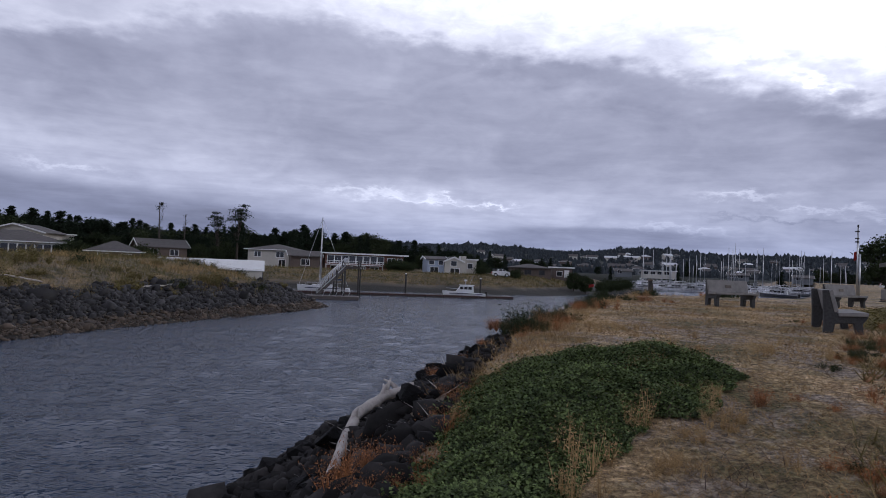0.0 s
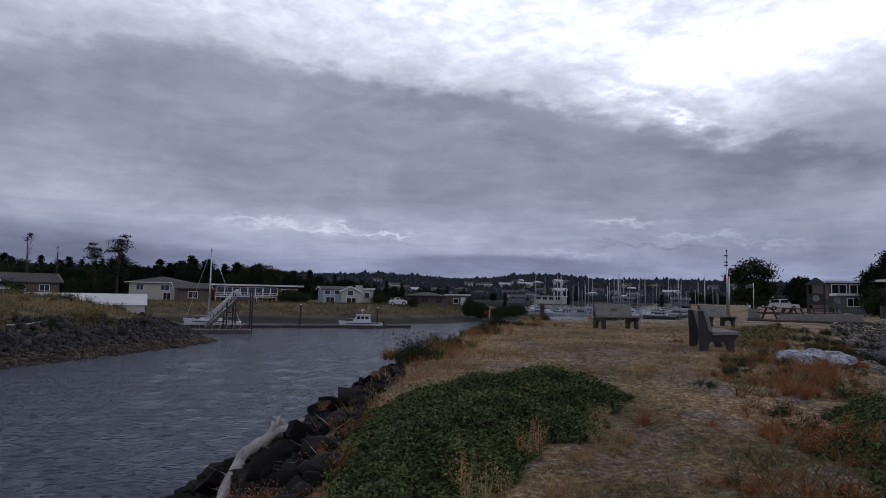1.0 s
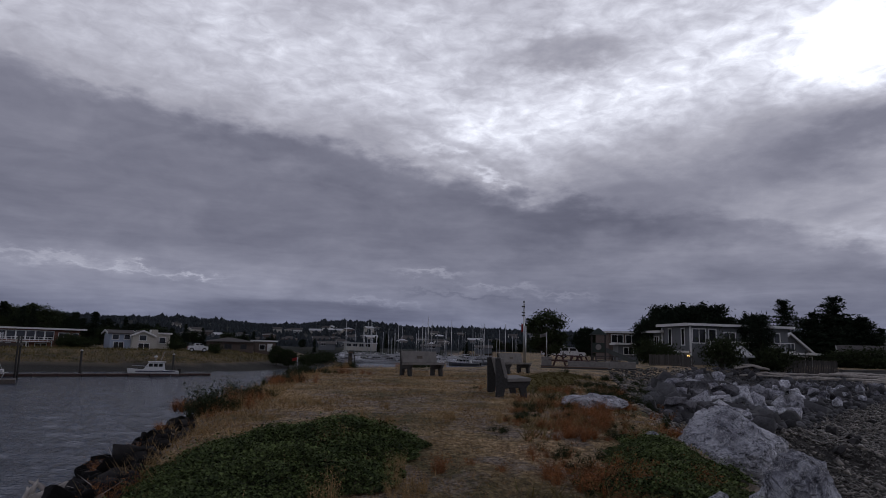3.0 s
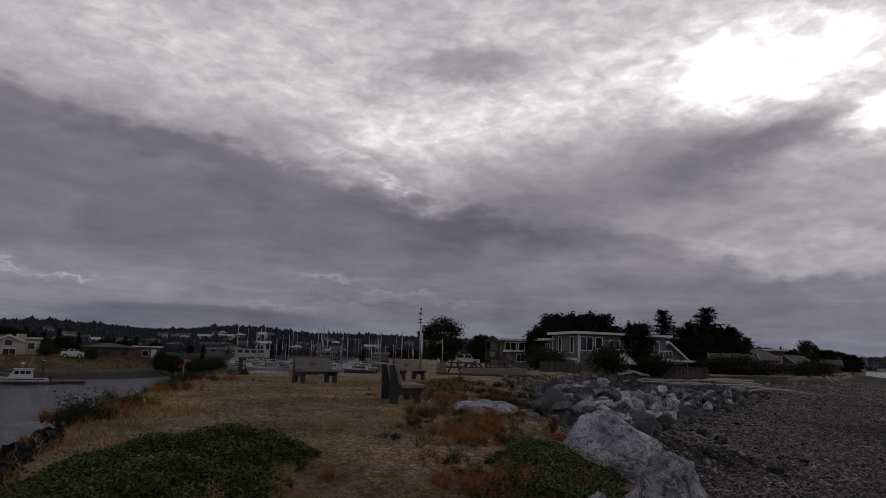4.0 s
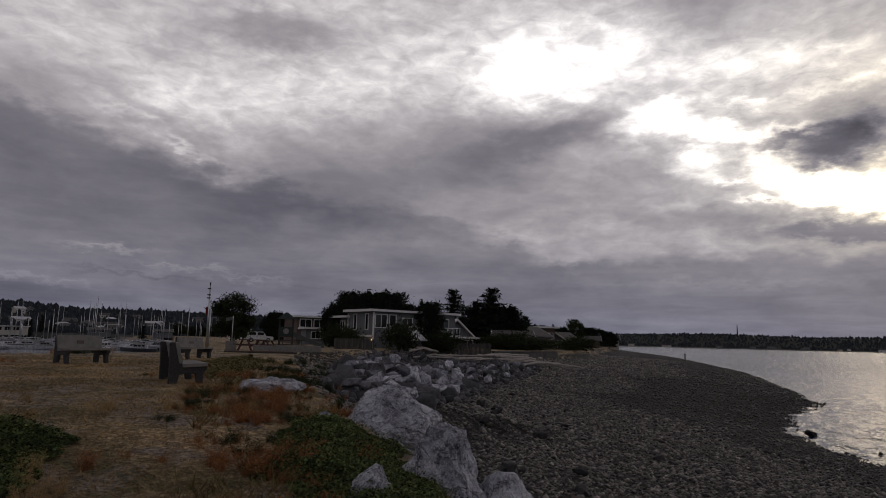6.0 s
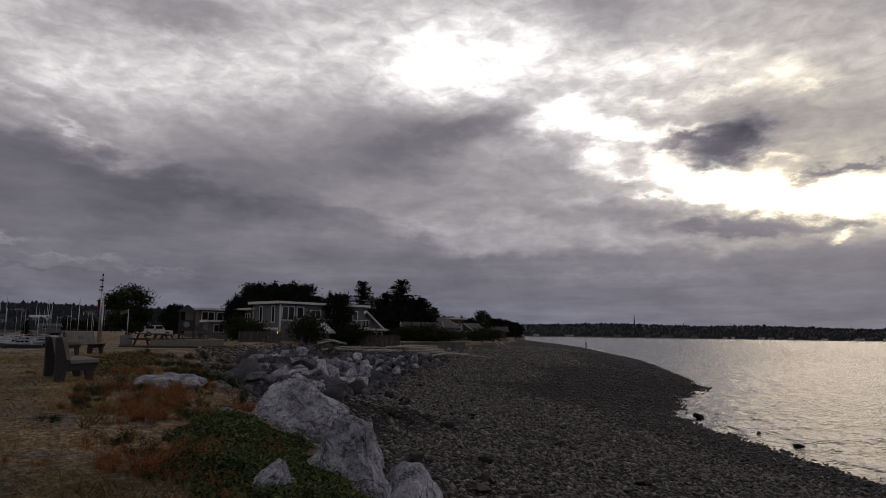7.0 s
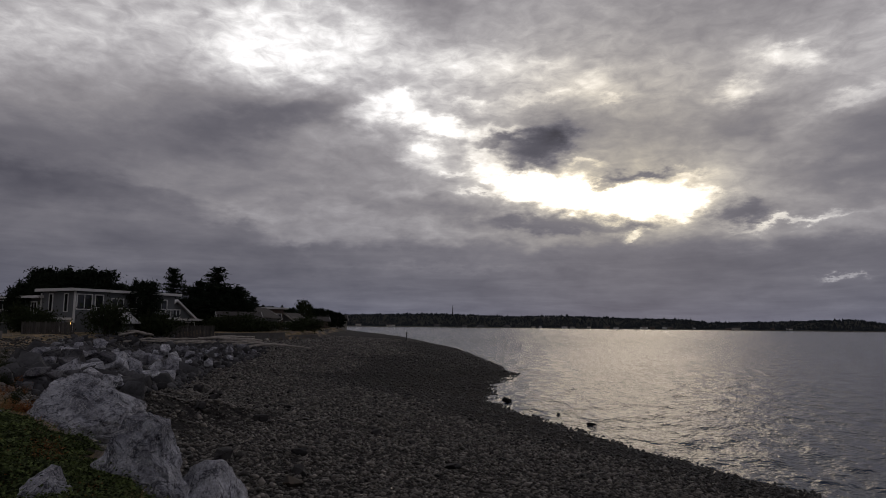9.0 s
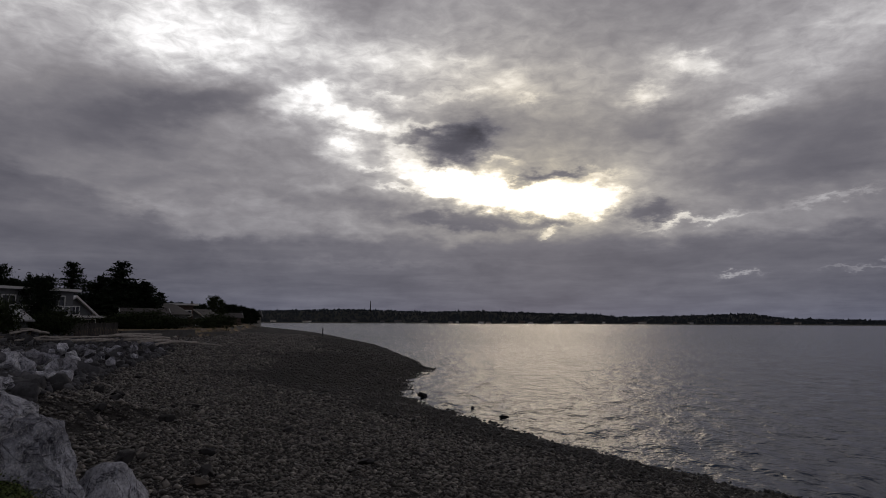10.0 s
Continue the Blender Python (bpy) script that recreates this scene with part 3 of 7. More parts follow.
def box(bm, x, y, z, sx, sy, sz, m=None, bevel=0.0):
    """A box by its centre and full sizes, turned by m."""
    t = Matrix.Translation((x, y, z)) @ (m or Matrix()) @ Matrix.Diagonal((sx, sy, sz, 1))
    made = bmesh.ops.create_cube(bm, size=1.0, matrix=t)["verts"]
    if bevel:
        edges = list({e for v in made for e in v.link_edges})
        bmesh.ops.bevel(bm, geom=edges, offset=bevel, segments=2, affect="EDGES", profile=0.6)


def boxed(name, mat, parent, x, y, z, sx, sy, sz, m=None, bevel=0.0, label=""):
    bm = bmesh.new()
    box(bm, x, y, z, sx, sy, sz, m, bevel)
    return part(name, bm, mat, parent, label)


def rod(bm, a, b, r0, r1=None, sides=8):
    a, b = Vector(a), Vector(b)
    d = b - a
    m = Matrix.Translation((a + b) / 2) @ d.to_track_quat("Z", "Y").to_matrix().to_4x4()
    bmesh.ops.create_cone(bm, cap_ends=True, segments=sides, radius1=r0, radius2=r0 if r1 is None else r1, depth=d.length, matrix=m)


def rodded(name, mat, parent, a, b, r0, r1=None, sides=8, label=""):
    bm = bmesh.new()
    rod(bm, a, b, r0, r1, sides)
    return part(name, bm, mat, parent, label, smooth=sides > 6)


def outline(bm, pts, thick, axis="y"):
    """A plate: the closed outline pts in two axes, pushed out along the third."""
    def v3(p, q):
        return {"y": (p[0], q, p[1]), "x": (q, p[0], p[1]), "z": (p[0], p[1], q)}[axis]
    a = [bm.verts.new(v3(p, -thick / 2)) for p in pts]
    b = [bm.verts.new(v3(p, thick / 2)) for p in pts]
    bm.faces.new(a)
    bm.faces.new(b[::-1])
    for i in range(len(pts)):
        j = (i + 1) % len(pts)
        bm.faces.new((a[j], a[i], b[i], b[j]))
    bmesh.ops.recalc_face_normals(bm, faces=bm.faces)


def tube(bm, pts, radii, sides=10):
    """A bent tapered tube through pts."""
    rings = []
    pts = [Vector(p) for p in pts]
    for i, p in enumerate(pts):
        d = (pts[min(i + 1, len(pts) - 1)] - pts[max(i - 1, 0)]).normalized()
        q = d.to_track_quat("Z", "Y")
        rings.append([bm.verts.new(p + q @ Vector((radii[i] * math.cos(k * 2 * math.pi / sides), radii[i] * math.sin(k * 2 * math.pi / sides), 0))) for k in range(sides)])
    for r, s in zip(rings, rings[1:]):
        for k in range(sides):
            bm.faces.new((r[k], r[(k + 1) % sides], s[(k + 1) % sides], s[k]))
    bm.faces.new(rings[0][::-1])
    bm.faces.new(rings[-1])


# ---- the lie of the land ----
SEA = -2.8
SPIT = [(-1.6, -14), (-0.9, -4), (-0.7, 1), (-0.3, 4.6), (0.3, 7.6), (1.3, 11), (3.0, 17), (6.2, 26), (9.2, 32.5), (14, 34.5), (20, 37), (25, 43), (34, 57), (46, 76), (60, 100), (82, 140), (115, 205), (170, 260),
        (170, 345), (430, 345), (420, 190), (260, 118), (150, 72), (95, 48), (80, 44.5), (66, 45), (62, 47.5), (46, 46), (34, 39), (25, 31), (19, 23.5), (14.5, 17.5), (11, 13),
        (8.2, 9), (6.5, 6.1), (4.85, 3.6), (3.9, 1.3), (3.2, -4), (2.2, -14)]
SHORE = [(12, -13), (15, -9), (18.6, -5.2), (21.9, -2.5), (26.5, 1), (31.9, 4.6), (37.5, 8), (48, 10), (60, 10.3), (80, 17), (130, 35), (225, 77), (340, 138), (520, 230),
         (430, 340), (170, 300), (115, 205), (60, 95), (24, 38), (10, 30), (-40, 22), (-40, -13)]
LEFT_BANK = [(-200, -20), (-60, 2), (-27, 18), (-20, 30.2), (-18.3, 37.3), (-15, 46.4), (-11.8, 55.3), (-10.7, 61.4), (-12.5, 65), (-20, 70), (-60, 80), (-200, 82)]
DIKE = [(-700, 92), (-80, 94), (-12, 99), (10.6, 104), (17, 107), (30, 125), (45.6, 153), (50, 163), (44, 172), (26, 178), (12, 220), (5, 345), (-700, 345)]
TOWN = [(-4500, 340), (-700, 92), (-690, 92), (4, 338), (12, 345), (170, 342), (430, 342), (440, 345), (700, 420), (1500, 800), (3200, 2300), (3000, 4400), (-4500, 4400)]


def inside_by(poly, x, y):
    """Signed distance to a polygon's edge, positive inside."""
    best = np.full(x.shape, 1e12)
    odd = np.zeros(x.shape, bool)
    for (x0, y0), (x1, y1) in zip(poly, poly[1:] + poly[:1]):
        ex, ey = x1 - x0, y1 - y0
        t = np.clip(((x - x0) * ex + (y - y0) * ey) / (ex * ex + ey * ey), 0, 1)
        best = np.minimum(best, (x - x0 - t * ex) ** 2 + (y - y0 - t * ey) ** 2)
        if y0 != y1:
            odd ^= ((y0 > y) != (y1 > y)) & (x < ex * (y - y0) / (y1 - y0) + x0)
    d = np.sqrt(best)
    return np.where(odd, d, -d)


def smooth(a, b, t):
    t = np.clip((t - a) / (b - a), 0, 1)
    return t * t * (3 - 2 * t)


def ripple(x, y, s, k=0.0):
    """Cheap uneven ground, about -1 to 1."""
    return (np.sin(x * s + 1.7 * np.sin(y * s * 0.7 + k) + k) + np.sin(y * s * 1.13 + 1.3 * np.sin(x * s * 0.9 + 2 * k)) + 0.5 * np.sin((x + y) * s * 2.3 + k)) / 2.5


def lie(x, y):
    """Height of the ground and its zones: grass, cobble, mud, near."""
    x, y = np.asarray(x, float), np.asarray(y, float)
    r = np.hypot(x, y)
    az = np.degrees(np.arctan2(x, y))
    ds = inside_by(SPIT, x, y)
    along = x * 0.45 + y * 0.9
    top = 0.42 * smooth(1.5, 11, along) + 0.03 * ripple(x, y, 0.9) + 0.012 * ripple(x, y, 4.1, 2.0)
    right = (x * 0.9 - y * 0.45) > 1.2
    wall = right & (r > 74)
    steep = np.where(wall, 3.0, np.where(right, np.interp(along, [10, 17], [0.7, 0.2]), 0.60))
    spit = np.where(ds > 0, top - 0.10 * np.exp(-np.maximum(ds, 0) / 0.7), top - 0.10 + steep * ds)
    spit += np.where((ds < 0) & (ds > -6) & ~wall, 0.10 * ripple(x, y, 2.6, 1.0), 0)
    dw = inside_by(SHORE, x, y)
    beach = np.where(dw > 0, SEA + 2.5 * (1 - np.exp(-dw / 12.5)), SEA + 0.10 * dw) + 0.03 * ripple(x, y, 0.8, 3.0)
    beach = np.where(right | (ds > 0), np.maximum(beach, -7), -7)
    dl = inside_by(LEFT_BANK, x, y)
    left = SEA + np.interp(dl, [-30, 0, 4, 8, 12, 30], [-4, 0, 1.7, 3.0, 3.75, 3.9]) + np.where(dl > 1, 0.12 * ripple(x, y, 0.7), 0)
    dd = inside_by(DIKE, x, y)
    dike = SEA + np.interp(dd, [-40, 0, 5, 9, 13, 60], [-4, 0, 0.7, 1.9, 2.8, 3.0])
    dt = inside_by(TOWN, x, y)
    ridge = np.interp(az, [-60, -34, -10, 0, 3.6, 10, 13, 15, 18.6, 22, 28, 32, 38, 45, 60, 75], [34, 34, 31, 31, 34, 27, 29, 35, 36, 29, 30, 28, 27, 25, 16, 8])
    town = np.where(dt > 0, np.minimum(SEA + 0.3 * dt, 0.4) + ridge * smooth(480, 1050, r), SEA + 0.3 * dt)
    across = np.interp(az, [60, 66, 74, 80, 84, 89, 94, 96, 102, 106, 108.5, 115, 125], [20, 46, 54, 44, 50, 40, 37, 22, 31, 39, 17, 11, 5])
    shore = np.where((r > 2450) & (az > 58) & (az < 128), np.minimum(SEA + 0.05 * (r - 2450), 0.6) + across * smooth(2600, 3050, r), -9)
    layers = np.stack([spit, beach, left, dike, town, shore, np.full(x.shape, -7.0)])
    z = layers.max(0)
    who = layers.argmax(0)
    tuft = 0.5 + 0.5 * ripple(x, y, 1.9, 4.0)
    grass = np.select([who == 0, who == 2, who == 3], [np.where((right & (r > 10)) | (y > 13), smooth(-2.4, -0.9, ds + 0.4 * tuft), smooth(0.0, 0.45, ds + 0.15 * tuft)), smooth(4.2, 5.5, dl + tuft), smooth(5.5, 7.0, dd + tuft)], 0.0)
    cobble = np.select([who == 1, who == 0, who == 2], [np.ones(x.shape), (1 - smooth(-2.6, -1.4, ds)) * right * (r > 3), 0.35 * (1 - smooth(4, 5, dl))], 0.0)
    mud = np.select([who == 1, who == 2, who == 3], [1 - smooth(SEA + 0.45, SEA + 1.15, z + 0.12 * ripple(x, y, 0.28, 2.0)), 1 - smooth(0.5, 1.8, dl), 1 - smooth(5.0, 6.5, dd)], 0.0)
    near = np.select([(who == 4) | (who == 5), (who == 2) | (who == 3)], [0.0, 0.55], 1.0)
    return z, grass, cobble, mud, near


def height(x, y):
    return float(lie(np.array([x]), np.array([y]))[0][0])


def ground_sheet():
    azs = np.radians(np.concatenate([np.arange(-48, 122, 0.45), np.arange(122, 312, 3.0)]))
    rs = np.concatenate([[0.0, 0.3, 0.6], np.geomspace(0.9, 4700, 300)])
    A, R = np.meshgrid(azs, rs, indexing="ij")
    X, Y = R * np.sin(A), R * np.cos(A)
    z, *zones = lie(X.ravel(), Y.ravel())
    co = np.stack([X.ravel(), Y.ravel(), z], -1)
    na, nr = A.shape
    i, j = np.meshgrid(np.arange(na), np.arange(nr - 1), indexing="ij")
    i2 = (i + 1) % na
    quads = np.stack([i * nr + j, i * nr + j + 1, i2 * nr + j + 1, i2 * nr + j], -1).reshape(-1, 4)
    me = bpy.data.meshes.new("ground")
    me.vertices.add(len(co))
    me.vertices.foreach_set("co", co.astype(np.float32).ravel())
    me.loops.add(quads.size)
    me.loops.foreach_set("vertex_index", quads[:, ::-1].astype(np.int32).ravel())
    me.polygons.add(len(quads))
    me.polygons.foreach_set("loop_start", np.arange(0, quads.size, 4, dtype=np.int32))
    me.update(calc_edges=True)
    me.shade_smooth()
    col = me.attributes.new("zone", "FLOAT_COLOR", "POINT")
    col.data.foreach_set("color", np.stack(zones, -1).astype(np.float32).ravel())
    me.materials.append(GROUND)
    return tagged(new("ground", me), "dry grass spit with cobble beach, mud banks and distant hills", "ground", kind="structure")


ground_sheet()


def water_sheet():
    """The sea as one sheet with real wind waves: lively in the open bay, low in the sheltered channel."""
    azs = np.radians(np.concatenate([np.arange(-40, 122, 0.2), np.arange(122, 320, 3.0)]))
    rs = np.concatenate([[0.0, 4.0], np.geomspace(9.0, 260, 400), np.geomspace(275, 4800, 30)])
    A, R = np.meshgrid(azs, rs, indexing="ij")
    X, Y = (R * np.sin(A)).ravel(), (R * np.cos(A)).ravel()
    r = R.ravel()
    live = 0.42 + 0.58 * smooth(4.0, 20.0, X)
    cell = np.maximum(r * 0.0085, 0.05)
    gust = 0.85 + 0.2 * ripple(X, Y, 0.05, 1.0) + 0.1 * ripple(X, Y, 0.21, 3.0)
    Z = np.full(X.shape, SEA)
    rng = np.random.default_rng(8)
    for i in range(34):
        wave = 0.32 * 11 ** (i / 33.0)
        a = radians(200) + rng.normal(0, 0.75)
        k = 6.283 / wave
        size = 0.0072 * wave * rng.uniform(0.7, 1.3) * (1.0 if wave < 1.6 else 1.6 / wave)
        ph = k * (X * np.sin(a) + Y * np.cos(a)) + rng.uniform(0, 6.283) + 0.9 * ripple(X, Y, 0.35 / wave, i)
        Z += size * np.sin(ph) * live * gust * np.clip(wave / cell - 2.0, 0, 1)
    na, nr = A.shape
    i, j = np.meshgrid(np.arange(na), np.arange(nr - 1), indexing="ij")
    i2 = (i + 1) % na
    quads = np.stack([i * nr + j, i2 * nr + j, i2 * nr + j + 1, i * nr + j + 1], -1).reshape(-1, 4)
    me = bpy.data.meshes.new("water")
    me.vertices.add(len(X))
    me.vertices.foreach_set("co", np.stack([X, Y, Z], -1).astype(np.float32).ravel())
    me.loops.add(quads.size)
    me.loops.foreach_set("vertex_index", quads.astype(np.int32).ravel())
    me.polygons.add(len(quads))
    me.polygons.foreach_set("loop_start", np.arange(0, quads.size, 4, dtype=np.int32))
    me.update(calc_edges=True)
    me.shade_smooth()
    me.materials.append(WATER)
    return tagged(new("water", me), "grey rippled sea water in bay and channel", "water", kind="structure")


water_sheet()

# ---- stones ----
def put_rock(name, me, label, x, y, sx, sy, sz, rz, tilt=0.0, sink=0.25, group="", z=None, category="rock"):
    ob = tagged(new(name, me), label, category, group)
    base = height(x, y) if z is None else z
    ob.matrix_basis = pose(x, y, base + sz * (0.45 - sink), tilt, tilt * 0.6, rz) @ Matrix.Diagonal((sx, sy, sz, 1))
    return ob


def chunk_mesh(name, seed, mat, corners=13):
    """A broken angular block about 1 m across: the hull of a few random corners, its edges worn and its faces uneven."""
    rnd = random.Random(seed)
    bm = bmesh.new()
    for _ in range(corners):
        v = Vector((rnd.gauss(0, 1), rnd.gauss(0, 1), rnd.gauss(0, 1))).normalized() * rnd.uniform(0.46, 0.62)
        bm.verts.new((max(-0.5, min(0.5, v.x)), max(-0.46, min(0.46, v.y)), max(-0.42, min(0.42, v.z))))
    hull_ = bmesh.ops.convex_hull(bm, input=bm.verts)
    bmesh.ops.delete(bm, geom=[g for g in hull_["geom_interior"] if isinstance(g, bmesh.types.BMVert)], context="VERTS")
    bmesh.ops.bevel(bm, geom=list(bm.edges), offset=0.022, segments=1, affect="EDGES")
    bmesh.ops.subdivide_edges(bm, edges=[e for e in bm.edges if e.calc_length() > 0.14], cuts=2, use_grid_fill=True)
    bmesh.ops.triangulate(bm, faces=bm.faces)
    off = Vector((seed * 3.1, seed * 1.7, seed))
    for v in bm.verts:
        v.co += v.co.normalized() * 0.028 * noise.fractal(v.co * 3.2 + off, 0.8, 2.1, 3)
    me = bpy.data.meshes.new(name)
    for f in bm.faces:
        f.smooth = True
    bm.to_mesh(me)
    bm.free()
    me.set_sharp_from_angle(angle=radians(11))
    me.materials.append(mat)
    return me


def carved(name, seed, planes, half, mat, sub=6):
    """A great boulder: a ball cut to flat faces (directions and depths in metres), then weathered with ledges and pits."""
    rnd = random.Random(seed)
    bm = bmesh.new()
    bmesh.ops.create_icosphere(bm, subdivisions=sub, radius=1.0, matrix=Matrix.Diagonal((*half, 1)))
    cuts = [(Vector(p[:3]).normalized(), p[3]) for p in planes]
    off = Vector((rnd.uniform(-50, 50), rnd.uniform(-50, 50), rnd.uniform(-50, 50)))
    for v in bm.verts:
        for n, d in cuts:
            s = v.co.dot(n) - d - 0.05 * noise.noise(v.co * 2.3 + off)
            if s > 0:
                v.co -= n * s * 0.96
        q = v.co + off
        tilted = q.x * 0.5 + q.y * 0.35 + q.z * 0.8 + 0.12 * noise.noise(q * 2.1)
        step = (tilted * 5.0) % 1.0
        bulge = 0.05 * noise.fractal(q * 2.4, 0.8, 2.1, 5)
        ledge = 0.028 * step + 0.06 * abs(noise.noise(q * 3.7)) + 0.03 * abs(noise.noise(q * 9.0)) + 0.012 * noise.noise(q * 24)
        ledge *= min(1.0, max(half) / 0.6)
        v.co += v.co.normalized() * (bulge - ledge)
    me = bpy.data.meshes.new(name)
    for f in bm.faces:
        f.smooth = True
    bm.to_mesh(me)
    bm.free()
    me.set_sharp_from_angle(angle=radians(24))
    me.materials.append(mat)
    return me


ROCKS = [chunk_mesh("riprap_rock", 10 + i, ROCK, 11 + i % 4) for i in range(9)]
BLACKS = [chunk_mesh("dark_rock", 40 + i, DARK_ROCK, 11 + i % 3) for i in range(6)]
GREYS = [chunk_mesh("beach_rock", 50 + i, GRIT_ROCK, 11 + i % 3) for i in range(6)]
# the great pale boulders at the head of the beach bank
def great_rock(name, label, me, x, y, z, turn):
    ob = tagged(new(name, me), label, "rock")
    ob.matrix_basis = pose(x, y, z, 0, 0, turn)


# faces run: sloping top, top right, right end, left end, undercut front, back
great_rock("boulder", "great pale grey boulder with dark cracks above the beach", carved("boulder", 3, [(-0.10, -0.55, 0.83, 0.40), (0.55, -0.15, 0.82, 0.56), (0.92, -0.30, 0.15, 0.58), (-0.90, -0.15, 0.40, 0.60), (0.05, -0.94, -0.34, 0.40), (0.5, -0.85, 0.1, 0.58), (0, 1, 0.2, 0.55)], (1.0, 0.85, 0.85), BOULDER), 7.2, 6.5, 0.03, -49)
great_rock("boulder", "pale grey boulder with white veins leaning over the beach", carved("boulder", 12, [(-0.42, -0.78, 0.46, 0.40), (0.74, -0.45, 0.48, 0.40), (-0.88, 0.1, 0.42, 0.52), (0.2, -0.97, 0.05, 0.58), (0.95, 0.1, 0.25, 0.36), (0, 0.9, 0.4, 0.5), (-0.05, -0.25, 1, 0.74), (0.45, -0.15, 0.9, 0.66)], (0.70, 0.9, 1.25), BOULDER), 5.52, 4.18, -0.17, -54)
great_rock("rock", "small pale rock among ground cover", carved("rock", 21, [(-0.5, -0.5, 0.7, 0.17), (0.6, -0.4, 0.6, 0.17), (0, -1, 0.1, 0.19), (-0.9, 0, 0.2, 0.22)], (0.31, 0.26, 0.34), BOULDER, 5), 4.20, 3.90, 0.08, -50)
great_rock("rock_slab", "flat pale rock slab in dry grass", carved("rock_slab", 23, [(0, -0.25, 0.97, 0.13), (-0.6, -0.5, 0.5, 0.42), (0.7, -0.5, 0.3, 0.5), (0, -0.95, 0.3, 0.3)], (0.66, 0.40, 0.16), BOULDER, 5), 8.0, 10.25, 0.50, -38)
great_rock("rock", "small pale rock beside the great boulder", carved("rock", 24, [(-0.4, -0.6, 0.6, 0.12), (0.6, -0.4, 0.6, 0.13)], (0.24, 0.2, 0.22), BOULDER, 4), 6.4, 7.0, 0.20, -45)
great_rock("rock", "grey rock wedged at the foot of the boulders", carved("rock", 25, [(-0.4, -0.6, 0.6, 0.20), (0.7, -0.4, 0.5, 0.22)], (0.36, 0.32, 0.34), BOULDER, 5), 5.90, 3.76, -0.22, -60)
great_rock("rock", "pale rock at the foot of the boulders", carved("rock", 26, [(-0.3, -0.5, 0.8, 0.16), (0.7, -0.4, 0.5, 0.26)], (0.30, 0.26, 0.26), BOULDER, 5), 5.66, 3.22, -0.46, -60)
put_rock("rock", chunk_mesh("brown_rock", 77, BROWN_ROCK), "brown rock low on the cobble beach", 10.3, 5.3, 0.42, 0.35, 0.25, 10, 8, 0.2)
put_rock("rock", ROCKS[6], "dark rock beside the great boulder", 7.9, 5.1, 0.4, 0.35, 0.3, 40, 8, 0.2)
rnd = random.Random(5)


def along_line(pts, s):
    """The place at the fraction s of a line, and its direction."""
    lens = [math.dist(a, b) for a, b in zip(pts, pts[1:])]
    d = s * sum(lens)
    for (a, b), n in zip(zip(pts, pts[1:]), lens):
        if d <= n or b == pts[-1]:
            u = d / n
            return a[0] + u * (b[0] - a[0]), a[1] + u * (b[1] - a[1]), (b[0] - a[0]) / n, (b[1] - a[1]) / n
        d -= n


RIPRAP = [(10.9, 11.5), (15.4, 16.4), (21, 22.2), (27.5, 28.8), (36, 37), (47, 45), (62, 47.5), (66, 44.5), (60, 36), (46, 27.5), (33, 22.4), (24, 17.9), (17.5, 14.2), (12.4, 10.7)]
made = 0
while made < 295:
    x, y = at(rnd.uniform(40, 60), 11 + 44 * rnd.random() ** 1.5)
    d = inside_by(RIPRAP, np.array([x]), np.array([y]))[0]
    if d < 0:
        continue
    made += 1
    k = rnd.choice([0.34, 0.44, 0.54, 0.68, 0.92]) * rnd.uniform(0.85, 1.15) * (1.1 if math.hypot(x, y) > 18 else 0.95) * (0.75 if d < 1.0 else 1.0)
    put_rock("riprap_rock", rnd.choice(ROCKS), "angular pale grey rock in the riprap above the beach", x, y, k, k * rnd.uniform(0.6, 1.0), k * rnd.uniform(0.55, 0.95), rnd.uniform(0, 360), rnd.uniform(-35, 35), 0.05, "riprap rocks", height(x, y) + rnd.uniform(0.02, 0.25))
for x, y, k in [(17, 11.4, 0.45), (17, 6.5, 0.42), (21.4, 15.1, 0.75), (20, 10.7, 0.4), (11.1, 5.6, 0.5), (11.4, 7.3, 0.6), (20.4, 13.7, 0.55), (16.5, 9.6, 0.55), (15.5, 10.8, 0.5), (24.8, 13.3, 0.4), (25.2, 23.7, 0.45), (12.6, 6.4, 0.5), (22, 16, 0.35), (28, 18, 0.4), (31, 14, 0.3), (18.5, 15.5, 0.7), (19.5, 11.2, 0.3), (27, 10.5, 0.3), (13.5, 3.5, 0.4), (35, 20, 0.4), (16, 5.2, 0.3)]:
    put_rock("beach_rock", GREYS[int(x * 7) % 6], "dark rock lying on the cobble beach", x, y, k * 0.9, k * 0.7, k * 0.5, x * 50, 0, 0.2, "beach rocks")
put_rock("beach_rock", BLACKS[2], "dark rock standing in shallow water", 37.9, 6.9, 0.75, 0.6, 0.5, 30, 0, 0.3, "beach rocks", SEA)
put_rock("beach_rock", BLACKS[1], "dark rock standing in shallow water", 33.5, 3.6, 0.4, 0.3, 0.2, 30, 0, 0.35, "beach rocks", SEA)
put_rock("beach_rock", BLACKS[3], "dark rock standing in shallow water", 30.5, 1.8, 0.5, 0.3, 0.2, 80, 0, 0.35, "beach rocks", SEA)
